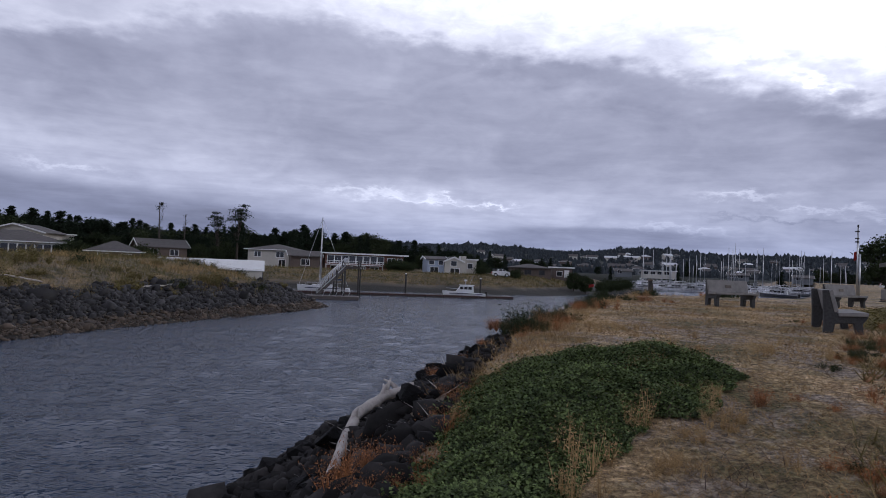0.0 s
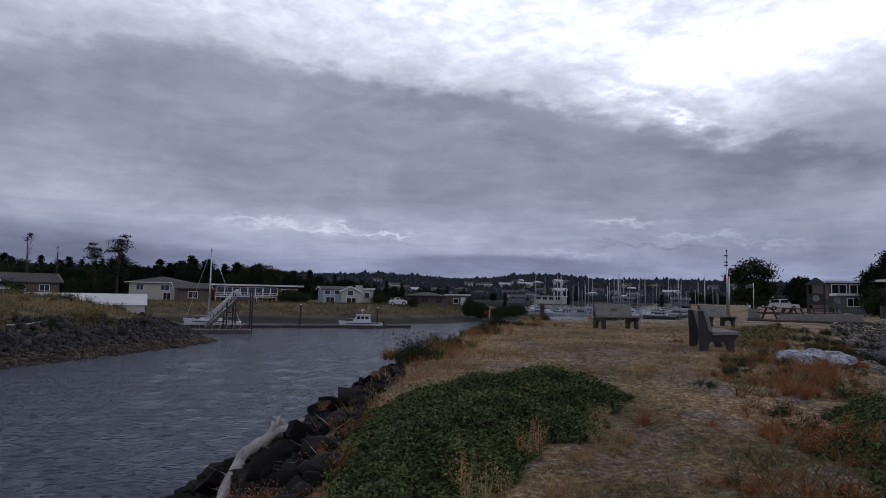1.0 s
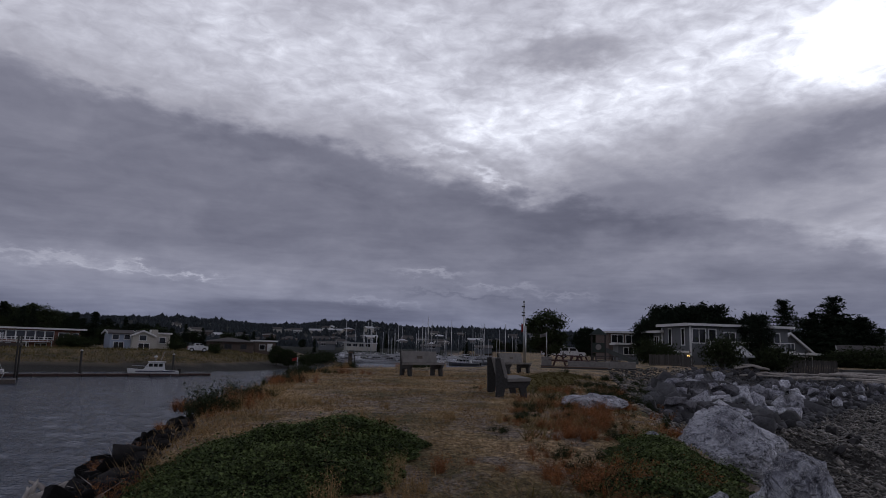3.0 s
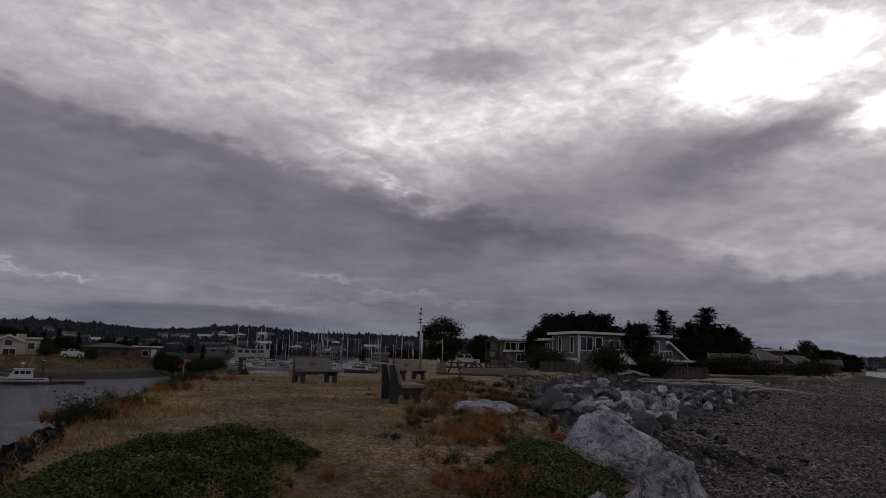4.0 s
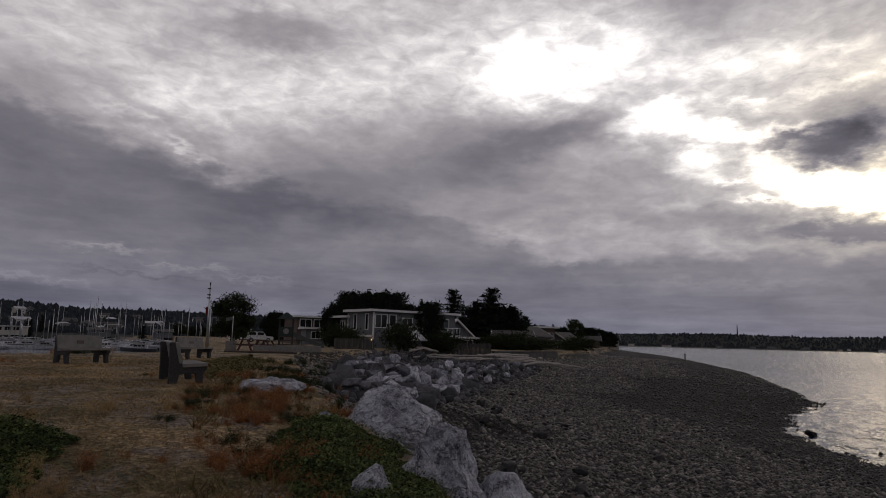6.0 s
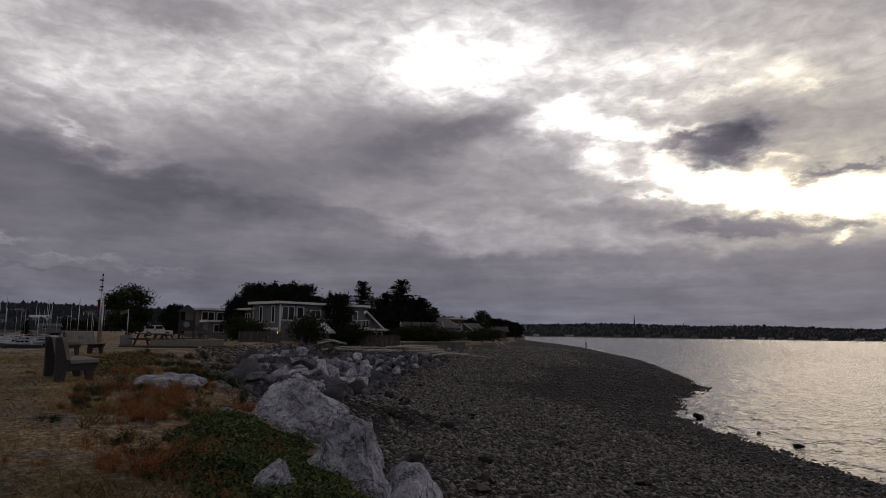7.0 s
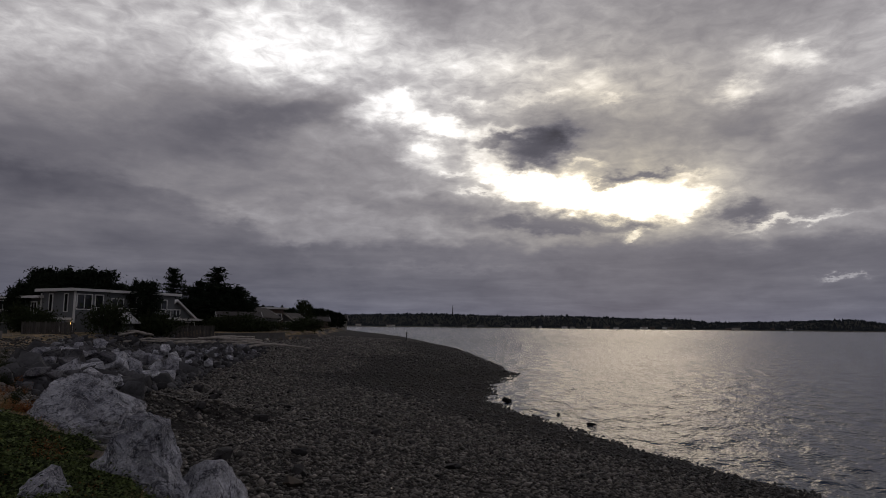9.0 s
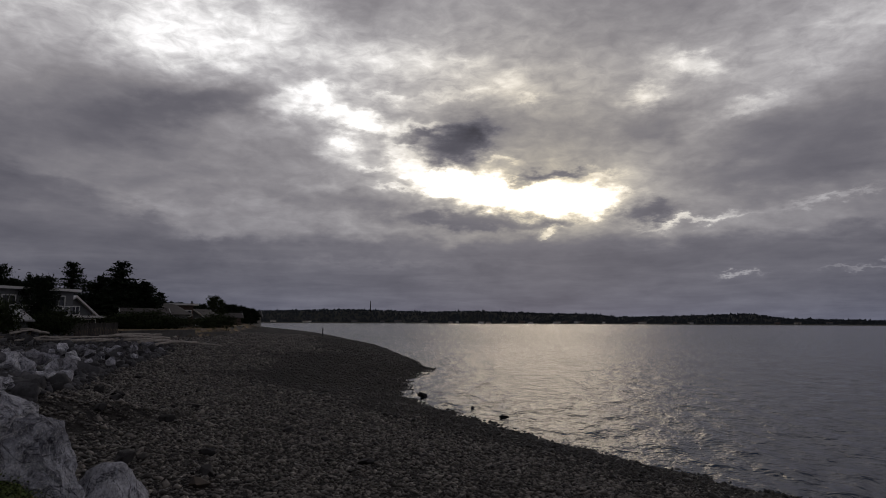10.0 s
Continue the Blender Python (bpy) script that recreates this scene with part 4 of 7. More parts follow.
# black stones of the channel bank
for i in range(296):
    s = rnd.random()
    x, y, tx, ty = along_line([(-1.1, 2.5), (-0.5, 5), (0.1, 8), (1.0, 11.2), (2.6, 17), (5.5, 26)], s ** 1.3)
    d = rnd.uniform(-0.05, 4.4 if y < 9 else 1.2)
    k = rnd.choice([0.16, 0.22, 0.3, 0.42]) * rnd.uniform(0.8, 1.2) * (1 if y < 9 else 0.7)
    put_rock("bank_rock", rnd.choice(BLACKS), "black angular rock on the channel bank", x - ty * d, y + tx * d, k, k * 0.8, k * 0.7, rnd.uniform(0, 360), rnd.uniform(-20, 20), 0.1, "channel bank rocks")
put_rock("bank_rock", BLACKS[0], "round black rock at the edge of the bank", 0.05, 9.9, 0.34, 0.32, 0.34, 10, 0, 0.0, "channel bank rocks", -0.42)
put_rock("bank_rock", BLACKS[3], "black block of rock beside driftwood", -1.2, 7.2, 0.38, 0.34, 0.38, 60, 0, 0.0, "channel bank rocks", -0.68)


def scatter_stones(name, label, x, y, size, mat, seed, flat=0.55, lift=0.15, category="stones", cheap=False, jag=0.22):
    """Many small stones joined into one heap: each a jittered twenty-faced pebble on the ground."""
    rng = np.random.default_rng(seed)
    t = (1 + 5 ** 0.5) / 2
    v = np.array([(-1, t, 0), (1, t, 0), (-1, -t, 0), (1, -t, 0), (0, -1, t), (0, 1, t), (0, -1, -t), (0, 1, -t), (t, 0, -1), (t, 0, 1), (-t, 0, -1), (-t, 0, 1)]) / 1.9
    f = np.array([(0, 11, 5), (0, 5, 1), (0, 1, 7), (0, 7, 10), (0, 10, 11), (1, 5, 9), (5, 11, 4), (11, 10, 2), (10, 7, 6), (7, 1, 8), (3, 9, 4), (3, 4, 2), (3, 2, 6), (3, 6, 8), (3, 8, 9), (4, 9, 5), (2, 4, 11), (6, 2, 10), (8, 6, 7), (9, 8, 1)])
    if cheap:
        v = np.array([(1, 0, 0), (-1, 0, 0), (0, 1, 0), (0, -1, 0), (0, 0, 1), (0, 0, -1)]) * 1.1
        f = np.array([(0, 2, 4), (2, 1, 4), (1, 3, 4), (3, 0, 4), (2, 0, 5), (1, 2, 5), (3, 1, 5), (0, 3, 5)])
    n, nv = len(x), len(v)
    z = lie(x, y)[0]
    p = v[None] * (1 + rng.uniform(-jag, jag, (n, nv, 1)))
    if cheap:
        p = p + rng.uniform(-0.3, 0.3, (n, nv, 3))
    p = p * np.stack([size * rng.uniform(0.8, 1.3, n), size * rng.uniform(0.6, 0.95, n), size * flat * rng.uniform(0.7, 1.2, n)], -1)[:, None] * 0.5
    a = rng.uniform(0, 6.283, n)
    c, s = np.cos(a)[:, None], np.sin(a)[:, None]
    lean = rng.uniform(-0.35, 0.35, (n, 1))
    px, py = p[..., 0] * c - p[..., 1] * s, p[..., 0] * s + p[..., 1] * c
    co = np.stack([px + x[:, None], py + y[:, None], p[..., 2] + lean * p[..., 0] + (z + size * lift)[:, None]], -1).reshape(-1, 3)
    faces = (f[None] + nv * np.arange(n)[:, None, None]).reshape(-1)
    me = bpy.data.meshes.new(name)
    me.vertices.add(len(co))
    me.vertices.foreach_set("co", co.astype(np.float32).ravel())
    me.loops.add(len(faces))
    me.loops.foreach_set("vertex_index", faces.astype(np.int32))
    me.polygons.add(len(faces) // 3)
    me.polygons.foreach_set("loop_start", np.arange(0, len(faces), 3, dtype=np.int32))
    me.update(calc_edges=True)
    me.materials.append(mat)
    return tagged(new(name, me), label, category, kind="stuff")


def spread(n, seed, az0, az1, r0, r1, power=1.0):
    rng = np.random.default_rng(seed)
    az = np.radians(rng.uniform(az0, az1, n))
    r = r0 + (r1 - r0) * rng.random(n) ** power
    return r * np.sin(az), r * np.cos(az), rng


x, y, rng = spread(260000, 11, 38, 116, 4.2, 130, 1.6)
keep = (inside_by(SPIT, x, y) < -0.1) & (inside_by(SHORE, x, y) > -0.6)
x, y = x[keep], y[keep]
r = np.hypot(x, y)
size = np.clip(rng.lognormal(-2.85, 0.4, len(x)), 0.03, 0.2) * (0.8 + r / 45)
wet = inside_by(SHORE, x, y) + 2.2 * ripple(x, y, 0.28, 2.0) + rng.normal(0, 1.2, len(x)) < np.interp(r, [12, 30, 60], [4.0, 7.5, 11.0])
scatter_stones("beach_cobbles", "grey and brown cobbles covering the upper beach", x[~wet], y[~wet], size[~wet], COBBLE, 12, cheap=True)
scatter_stones("wet_cobbles", "dark wet weedy cobbles along the tide line", x[wet], y[wet], size[wet], WET_COBBLE, 13, cheap=True)
x, y, rng = spread(15000, 13, -40, 6, 2.5, 16, 1.2)
d = inside_by(SPIT, x, y)
keep = (d < 0.12) & (d > -5)
scatter_stones("bank_stones", "small black stones and broken shells on the channel bank", x[keep], y[keep], rng.lognormal(-2.35, 0.5, keep.sum()), BANK_ROCK, 14, 0.75, jag=0.42)
rng = np.random.default_rng(15)
x, y = rng.uniform(-45, -8, 110000), rng.uniform(18, 72, 110000)
d = inside_by(LEFT_BANK, x, y)
keep = (d > -0.3) & (d < 5.2 + 1.2 * ripple(x, y, 0.5, 3.0))
scatter_stones("bank_riprap", "dark riprap stones along the far channel bank", x[keep & (d > 1.1)], y[keep & (d > 1.1)], rng.lognormal(-1.65, 0.5, (keep & (d > 1.1)).sum()), GRIT_ROCK, 16, 0.8, jag=0.45)
low = keep & (d <= 1.3)
scatter_stones("tide_stones", "brown weedy stones along the tide line of the far bank", x[low], y[low], rng.lognormal(-1.75, 0.45, low.sum()), BROWN_ROCK, 19, 0.7, jag=0.42)

rng = np.random.default_rng(17)
x, y, rng = spread(16000, 17, 36, 62, 9, 80, 1.1)
keep = inside_by(RIPRAP, x, y) > -0.6 * rng.random(len(x))
x, y = x[keep], y[keep]
scatter_stones("riprap_fill", "small grey stones filling the riprap slope, darkened for gap shade", x, y, rng.lognormal(-1.4, 0.45, len(x)), GAP_FILL, 18, 0.8, 0.2, jag=0.42)

# ---- benches ----
def bench(m, label):
    """Park bench: two aggregate concrete ends, a slab seat and a slab back with a plaque."""
    b = thing("park_bench", label, "bench", m, "concrete park benches")
    side = [(-0.36, 0), (-0.21, 0), (-0.17, 0.24), (0.13, 0.26), (0.19, 0), (0.31, 0), (0.28, 0.26), (0.36, 0.37), (0.36, 0.41), (-0.12, 0.40), (-0.26, 0.87), (-0.38, 0.87), (-0.36, 0.40)]
    for sx in (-0.66, 0.66):
        bm = bmesh.new()
        outline(bm, side, 0.12, "x")
        bmesh.ops.translate(bm, vec=(sx, 0, 0), verts=bm.verts)
        bmesh.ops.bevel(bm, geom=[e for e in bm.edges], offset=0.012, segments=1, affect="EDGES")
        part("bench_end", bm, CONCRETE, b, "rough exposed-aggregate concrete end")
    boxed("seat", SLAB, b, 0, 0.12, 0.43, 1.54, 0.48, 0.07, pose(0, 0, 0, 3), 0.012)
    back = boxed("backrest", SLAB, b, 0, -0.20, 0.665, 1.48, 0.07, 0.42, pose(0, 0, 0, 14), 0.012)
    boxed("plaque", PLAQUE, back, 0.0, -0.156, 0.66, 0.22, 0.012, 0.10, pose(0, 0, 0, 14), label="small dark memorial plaque")
    return b


bench(pose(7.80, 13.05, 0.37, 0, 0, -111), "weathered concrete park bench facing the beach on dry grass")
bench(pose(9.75, 22.4, 0.42, 0, 0, 190), "weathered concrete park bench with small plaque on dry grass")
bench(pose(15.3, 25.2, 0.42, 0, 0, -160), "concrete park bench behind another on dry grass")

# ---- driftwood ----
def driftwood(pts, r0, r1, label, twigs=4, seed=0):
    rnd = random.Random(seed)
    d = thing("driftwood_log", label, "driftwood", group="driftwood")
    bm = bmesh.new()
    fine = []
    n = 5 * (len(pts) - 1)
    for i in range(n + 1):
        u = i / n * (len(pts) - 1)
        k = min(int(u), len(pts) - 2)
        p = Vector(pts[k]).lerp(Vector(pts[k + 1]), u - k)
        fine.append(p + Vector((rnd.uniform(-1, 1), rnd.uniform(-1, 1), rnd.uniform(-1, 1))) * r0 * 0.22)
    tube(bm, fine, [(r0 + (r1 - r0) * i / n) * rnd.uniform(0.85, 1.15) for i in range(n + 1)], 10)
    part("trunk", bm, DRIFT, d, smooth=True)
    for _ in range(twigs):
        p = fine[rnd.randrange(n // 2, n + 1)]
        q = p + Vector((rnd.uniform(-1, 1), rnd.uniform(-0.3, 1), rnd.uniform(0.1, 0.8))) * 0.30
        bm = bmesh.new()
        tube(bm, [p, p.lerp(q, 0.5) + Vector((0, 0, 0.03)), q], [r1 * 0.6, r1 * 0.4, r1 * 0.15], 6)
        part("stub", bm, DRIFT, d, smooth=True)
    return d


driftwood([(-0.93, 5.75, -0.62), (-0.95, 6.5, -0.50), (-1.0, 7.6, -0.52), (-1.02, 8.7, -0.55), (-0.75, 9.6, -0.50), (-0.30, 10.2, -0.45)], 0.05, 0.075, "bleached crooked driftwood log on black bank rocks", 7, 1)
driftwood([(-1.25, 5.2, -0.75), (-1.15, 5.6, -0.62)], 0.08, 0.06, "short bleached driftwood stump on the bank", 1, 2)
driftwood([(-0.8, 6.9, -0.55), (-0.35, 7.3, -0.42)], 0.03, 0.02, "thin bleached stick on the bank", 0, 3)
driftwood([(11.5, 11.6, -0.05), (13.0, 11.4, -0.1)], 0.07, 0.06, "pale driftwood pole lying on riprap", 0, 4)
for i in range(22):
    az, r, ln, a = rnd.uniform(49.5, 60.5), rnd.uniform(60, 71), rnd.uniform(3, 7), rnd.uniform(-25, 50)
    x, y = at(az, r)
    z0 = height(x, y) + rnd.uniform(0.25, 0.7)
    dx_, dy_ = math.cos(radians(-a)) * ln / 2, math.sin(radians(-a)) * ln / 2
    k = rnd.uniform(0.08, 0.16)
    driftwood([(x - dx_, y - dy_, z0 + rnd.uniform(-0.25, 0.25)), (x, y, z0 + 0.1), (x + dx_, y + dy_, z0 + rnd.uniform(-0.35, 0.1))], k, k * 0.7, "long bleached driftwood log heaped before the fence", 0, 20 + i)

# ---- low plants ----
def leaf_patch(poly, high, count, seed, label, size=(0.035, 0.075), mat=None):
    """A mound of ground cover: a dark stem bed with thousands of small leaves over it."""
    rng = np.random.default_rng(seed)
    xs, ys = [p[0] for p in poly], [p[1] for p in poly]
    x, y = rng.uniform(min(xs), max(xs), count * 3), rng.uniform(min(ys), max(ys), count * 3)
    d = inside_by(poly, x, y) + 0.22 * ripple(x, y, 3.3, seed)
    k = d > 0
    x, y, d = x[k][:count], y[k][:count], d[k][:count]
    g = lie(x, y)[0]
    dome = high * np.clip(smooth(0, 0.8, d) * (0.72 + 0.25 * ripple(x, y, 2.4, seed + 1) + 0.22 * ripple(x, y, 7.0, seed + 2)), 0.05, 2)
    z = g + dome * (0.55 + 0.5 * rng.random(len(x))) + 0.01
    s = rng.uniform(*size, len(x))
    a, tilt = rng.uniform(0, 6.283, len(x)), rng.uniform(-0.2, 0.9, len(x))
    ux, uy = np.cos(a), np.sin(a)
    c = np.stack([x, y, z], -1)
    c[:, 2] += np.where(rng.random(len(x)) < 0.04, rng.uniform(0, 0.1, len(x)), 0)
    u = np.stack([ux * np.cos(tilt), uy * np.cos(tilt), np.sin(tilt)], -1) * s[:, None]
    w = np.stack([-uy, ux, rng.uniform(-0.5, 0.5, len(x))], -1) * s[:, None] * 0.42
    v = np.stack([c, c + u * 0.5 + w, c + u, c + u * 0.5 - w], 1)
    t = thing("ground_cover", label, "ground cover", kind="stuff")
    ob = new("leaves", tri_mesh("leaves", v, mat or LEAF, 4))
    ob.parent, ob["kind"] = t, "stuff"
    # bed of stems
    n = 44
    gx, gy = np.meshgrid(np.linspace(min(xs), max(xs), n), np.linspace(min(ys), max(ys), n), indexing="ij")
    gd = inside_by(poly, gx.ravel(), gy.ravel()) + 0.22 * ripple(gx.ravel(), gy.ravel(), 3.3, seed)
    gz = lie(gx.ravel(), gy.ravel())[0] + np.where(gd > 0, high * smooth(0, 0.8, gd) * 0.18, -0.06)
    verts = np.stack([gx.ravel(), gy.ravel(), gz], -1).tolist()
    faces = [(i * n + j, (i + 1) * n + j, (i + 1) * n + j + 1, i * n + j + 1) for i in range(n - 1) for j in range(n - 1) if gd[i * n + j] > -0.15]
    bed = new("stem_bed", mesh_of("stem_bed", verts, faces, STEMS, True))
    bed.parent = t
    return t


STEMS = material("dark_stems", (0.045, 0.052, 0.022), 0.95, spots=(0.07, 0.055, 0.03), scale=6, bump=0.03, bump_scale=30)
leaf_patch([(-0.5, 2.2), (-0.3, 3.8), (-0.12, 5.2), (0.3, 6.8), (0.85, 8.0), (1.8, 8.5), (2.8, 8.6), (3.35, 8.0), (3.2, 7.0), (2.6, 6.0), (1.9, 5.5), (1.0, 4.2), (0.7, 2.6)], 0.30, 150000, 31, "dense dark green bramble mound on the bank", (0.012, 0.034))
leaf_patch([(3.3, 3.6), (4.1, 5.2), (5.0, 6.4), (6.0, 7.1), (6.6, 7.0), (6.4, 6.0), (5.85, 5.0), (5.3, 4.3), (5.0, 3.6), (4.65, 2.8), (4.2, 1.9), (3.2, 2.2)], 0.19, 90000, 32, "dense green ground cover beside the boulders", (0.012, 0.034))
leaf_patch([(9.5, 13.5), (11.0, 15.6), (14.5, 19.5), (18, 24), (17, 25), (13, 21), (9.8, 16.5), (8.8, 14.2)], 0.16, 22000, 33, "low yellow-green weeds along the top of riprap", (0.03, 0.08), SCRUB)


def blades(name, label, x, y, hi, wide, seed, mat, lean=0.5):
    """Grass: single bent blades on the ground, all in one mesh."""
    rng = np.random.default_rng(seed)
    g = lie(x, y)[0]
    n = len(x)
    h = hi * rng.uniform(0.5, 1.25, n)
    a, b = rng.uniform(0, 6.283, n), rng.uniform(0, 6.283, n)
    w = wide * rng.uniform(0.6, 1.3, n)
    base = np.stack([x, y, g - 0.01], -1)
    side = np.stack([np.cos(a), np.sin(a), 0 * a], -1) * w[:, None]
    tip = base + np.stack([np.cos(b) * h * lean, np.sin(b) * h * lean, h * rng.uniform(0.35, 1.0, n)], -1)
    return tagged(new(name, tri_mesh(name, np.stack([base - side, base + side, tip], 1), mat)), label, "grass", kind="stuff")


x, y, rng = spread(230000, 51, -14, 72, 2.2, 30, 1.3)
keep = (inside_by(SPIT, x, y) > 0.05) & (ripple(x, y, 1.4, 5.0) + rng.uniform(-0.8, 0.8, len(x)) > -0.35)
blades("dry_grass", "short trampled straw-coloured grass", x[keep], y[keep], 0.05 + 0.03 * rng.random(keep.sum()), 0.0008 + np.hypot(x, y)[keep] * 0.0006, 52, STRAW, 1.1)
x, y, rng = spread(90000, 58, -14, 72, 2.2, 34, 1.1)
keep = (inside_by(SPIT, x, y) > 0.05) & (ripple(x, y, 2.3, 1.0) + rng.uniform(-0.9, 0.9, len(x)) > 0.0)
blades("grass_thatch", "dark brown dead thatch lying in the trampled grass", x[keep], y[keep], 0.035 + 0.03 * rng.random(keep.sum()), 0.001 + np.hypot(x, y)[keep] * 0.0008, 59, THATCH, 1.6)
x, y, rng = spread(60000, 53, -12, 20, 2.5, 40, 1.2)
d = inside_by(SPIT, x, y)
keep = (d > -0.25) & (d < 0.9) & (x < y * 0.5) & (y > 6.5)
blades("bank_grass", "long dry grass along the channel bank", x[keep], y[keep], 0.10 + 0.13 * rng.random(keep.sum()), 0.002 + np.hypot(x, y)[keep] * 0.0004, 54, STRAW, 0.6)
x, y, rng = spread(30000, 55, 25, 62, 2.5, 26, 1.2)
d = inside_by(SPIT, x, y)
keep = (d > 0.3) & (d < 2.2) & (ripple(x, y, 1.6, 2.0) > 0.0) & (np.hypot(x - 6.2, y - 5.0) > 2.2)
blades("beach_bank_grass", "dry brown grass at the head of the beach bank", x[keep], y[keep], 0.10 + 0.12 * rng.random(keep.sum()), 0.005 + np.hypot(x, y)[keep] * 0.0004, 56, OLIVE, 0.7)
rng = np.random.default_rng(57)
x, y = rng.uniform(-55, -9, 110000), rng.uniform(20, 75, 110000)
d = inside_by(LEFT_BANK, x, y)
keep = (d > 3.6 + 1.6 * ripple(x, y, 0.55, 1.0)) & (d < 16)
blades("far_bank_grass", "tall dry grass topping the far channel bank", x[keep], y[keep], (0.30 + 0.40 * rng.random(keep.sum())) * (1 + 0.7 * ripple(x[keep], y[keep], 0.6, 1.0)), 0.016 + 0 * x[keep], 58, OLIVE, 0.4)
keep &= ripple(x, y, 0.45, 3.0) > 0.25
blades("pale_bank_grass", "pale straw heads in the grass of the far bank", x[keep] + 0.1, y[keep] + 0.1, 0.35 + 0.35 * rng.random(keep.sum()), 0.012 + 0 * x[keep], 57, STRAW, 0.4)
x, y = rng.uniform(-60, 42, 70000), rng.uniform(98, 135, 70000)
d = inside_by(DIKE, x, y)
keep = (d > 6.0) & (d < 17)
blades("dike_grass", "dry grass on the dike across the channel", x[keep], y[keep], 0.3 + 0.35 * rng.random(keep.sum()), 0.05 + 0 * x[keep], 59, OLIVE, 0.5)


def weed_mesh(name, seed, twigs, mat, high=0.5, wide=0.4, leaf=0.02):
    """A wiry tuft: thin stems that fork, with small leaves and seed heads along them."""
    rng = np.random.default_rng(seed)
    tri = []
    roots = [np.array([rng.normal(0, wide * 0.45), rng.normal(0, wide * 0.45), 0]) for _ in range(5)]
    talls = rng.uniform(0.35, 1.1, 5)
    for i in range(twigs):
        a, l = rng.uniform(0, 6.283), rng.uniform(0.45, 1.0) * talls[i % 5]
        root = roots[i % 5]
        out = root + np.array([math.cos(a), math.sin(a), 0]) * wide * 0.75 * l * rng.uniform(0.1, 1.0)
        p0 = root + (out - root) * 0.12
        p1 = out + np.array([0, 0, high * l])
        sd = np.array([-math.sin(a), math.cos(a), 0]) * 0.005
        tri.append((p0 - sd, p0 + sd, p1))
        for _ in range(9):
            u = rng.uniform(0.3, 1.0)
            c = p0 + (p1 - p0) * u + rng.normal(0, 0.035, 3)
            d1, d2 = rng.normal(0, leaf, 3), rng.normal(0, leaf, 3)
            tri.append((c, c + d1, c + d2))
    return tri_mesh(name, np.array(tri), mat)


RUSTS = [weed_mesh("rusty_weed", 60 + i, 120 + 50 * i, RUST, 0.40, 0.55, 0.011) for i in range(4)]
STRAWS = [weed_mesh("dry_weed", 70 + i, 60, STRAW, 0.6, 0.35, 0.012) for i in range(3)]
GREENS = [weed_mesh("green_weed", 80 + i, 120, FOLIAGE, 0.5, 0.5, 0.02) for i in range(3)]


def weed(me, kind_, label, x, y, k, group):
    w = tagged(new(kind_, me), label, "weed", group)
    w.matrix_basis = pose(x, y, height(x, y) - 0.03, 0, 0, x * 77 % 360) @ Matrix.Diagonal((k, k, k, 1))


rnd = random.Random(9)
for cx, cy, sp, n in [(4.1, 5.3, 0.7, 12), (6.3, 8.2, 1.2, 22), (7.8, 10.2, 1.3, 18), (3.7, 4.2, 0.5, 6), (3.0, 3.7, 0.4, 9), (3.5, 3.0, 0.35, 7), (5.0, 5.6, 0.9, 6), (9.7, 13.8, 1.4, 14), (5.2, 7.2, 0.6, 5)]:
    for _ in range(n):
        if rnd.random() < 0.35:
            weed(rnd.choice(GREENS), "green_weed", "low leafy green weed on the bank top", cx + rnd.gauss(0, sp * 0.7), cy + rnd.gauss(0, sp * 0.7), rnd.uniform(0.25, 0.45), "green weeds")
        weed(rnd.choice(RUSTS), "rusty_weed", "rust-orange dried weed tuft on the bank top", cx + rnd.gauss(0, sp * 0.6), cy + rnd.gauss(0, sp * 0.6), rnd.uniform(0.35, 0.8), "rusty weeds")
for cx, cy, sp, n in [(10.6, 12.6, 0.9, 12), (13.2, 16.0, 1.4, 16), (17.2, 20.4, 1.8, 18), (23.0, 26.5, 2.4, 14)]:
    for _ in range(n):
        weed(rnd.choice(GREENS), "green_weed", "leafy green weed along the top of riprap", cx + rnd.gauss(0, sp * 0.6), cy + rnd.gauss(0, sp * 0.6), rnd.uniform(0.3, 0.7), "green weeds")
for cx, cy, sp, n in [(0.1, 6.3, 0.4, 2), (0.9, 9.6, 0.5, 3), (-0.35, 4.4, 0.3, 4), (1.7, 11.8, 0.6, 3), (2.3, 7.3, 0.2, 2)]:
    for _ in range(n):
        weed(rnd.choice(RUSTS), "rusty_weed", "rust-orange dried weed tuft among bank grass", cx + rnd.gauss(0, sp * 0.6), cy + rnd.gauss(0, sp * 0.6), rnd.uniform(0.4, 0.75), "rusty weeds")
for cx, cy, sp, n in [(1.45, 11.3, 0.35, 5), (2.2, 13.6, 0.5, 4), (4.0, 18.8, 0.6, 6), (6.2, 25, 0.9, 8), (9.6, 31, 0.8, 5), (14, 33, 1.5, 5)]:
    for _ in range(n):
        weed(rnd.choice(GREENS), "green_weed", "tall leafy green weed on the channel bank", cx + rnd.gauss(0, sp * 0.5), cy + rnd.gauss(0, sp * 0.5), rnd.uniform(0.5, 0.95), "green weeds")
        weed(rnd.choice(RUSTS + STRAWS), "dry_weed", "tall dried weed stalks on the channel bank", cx + rnd.gauss(0, sp * 0.8), cy + rnd.gauss(0, sp * 0.8), rnd.uniform(0.6, 1.1), "dry weeds")
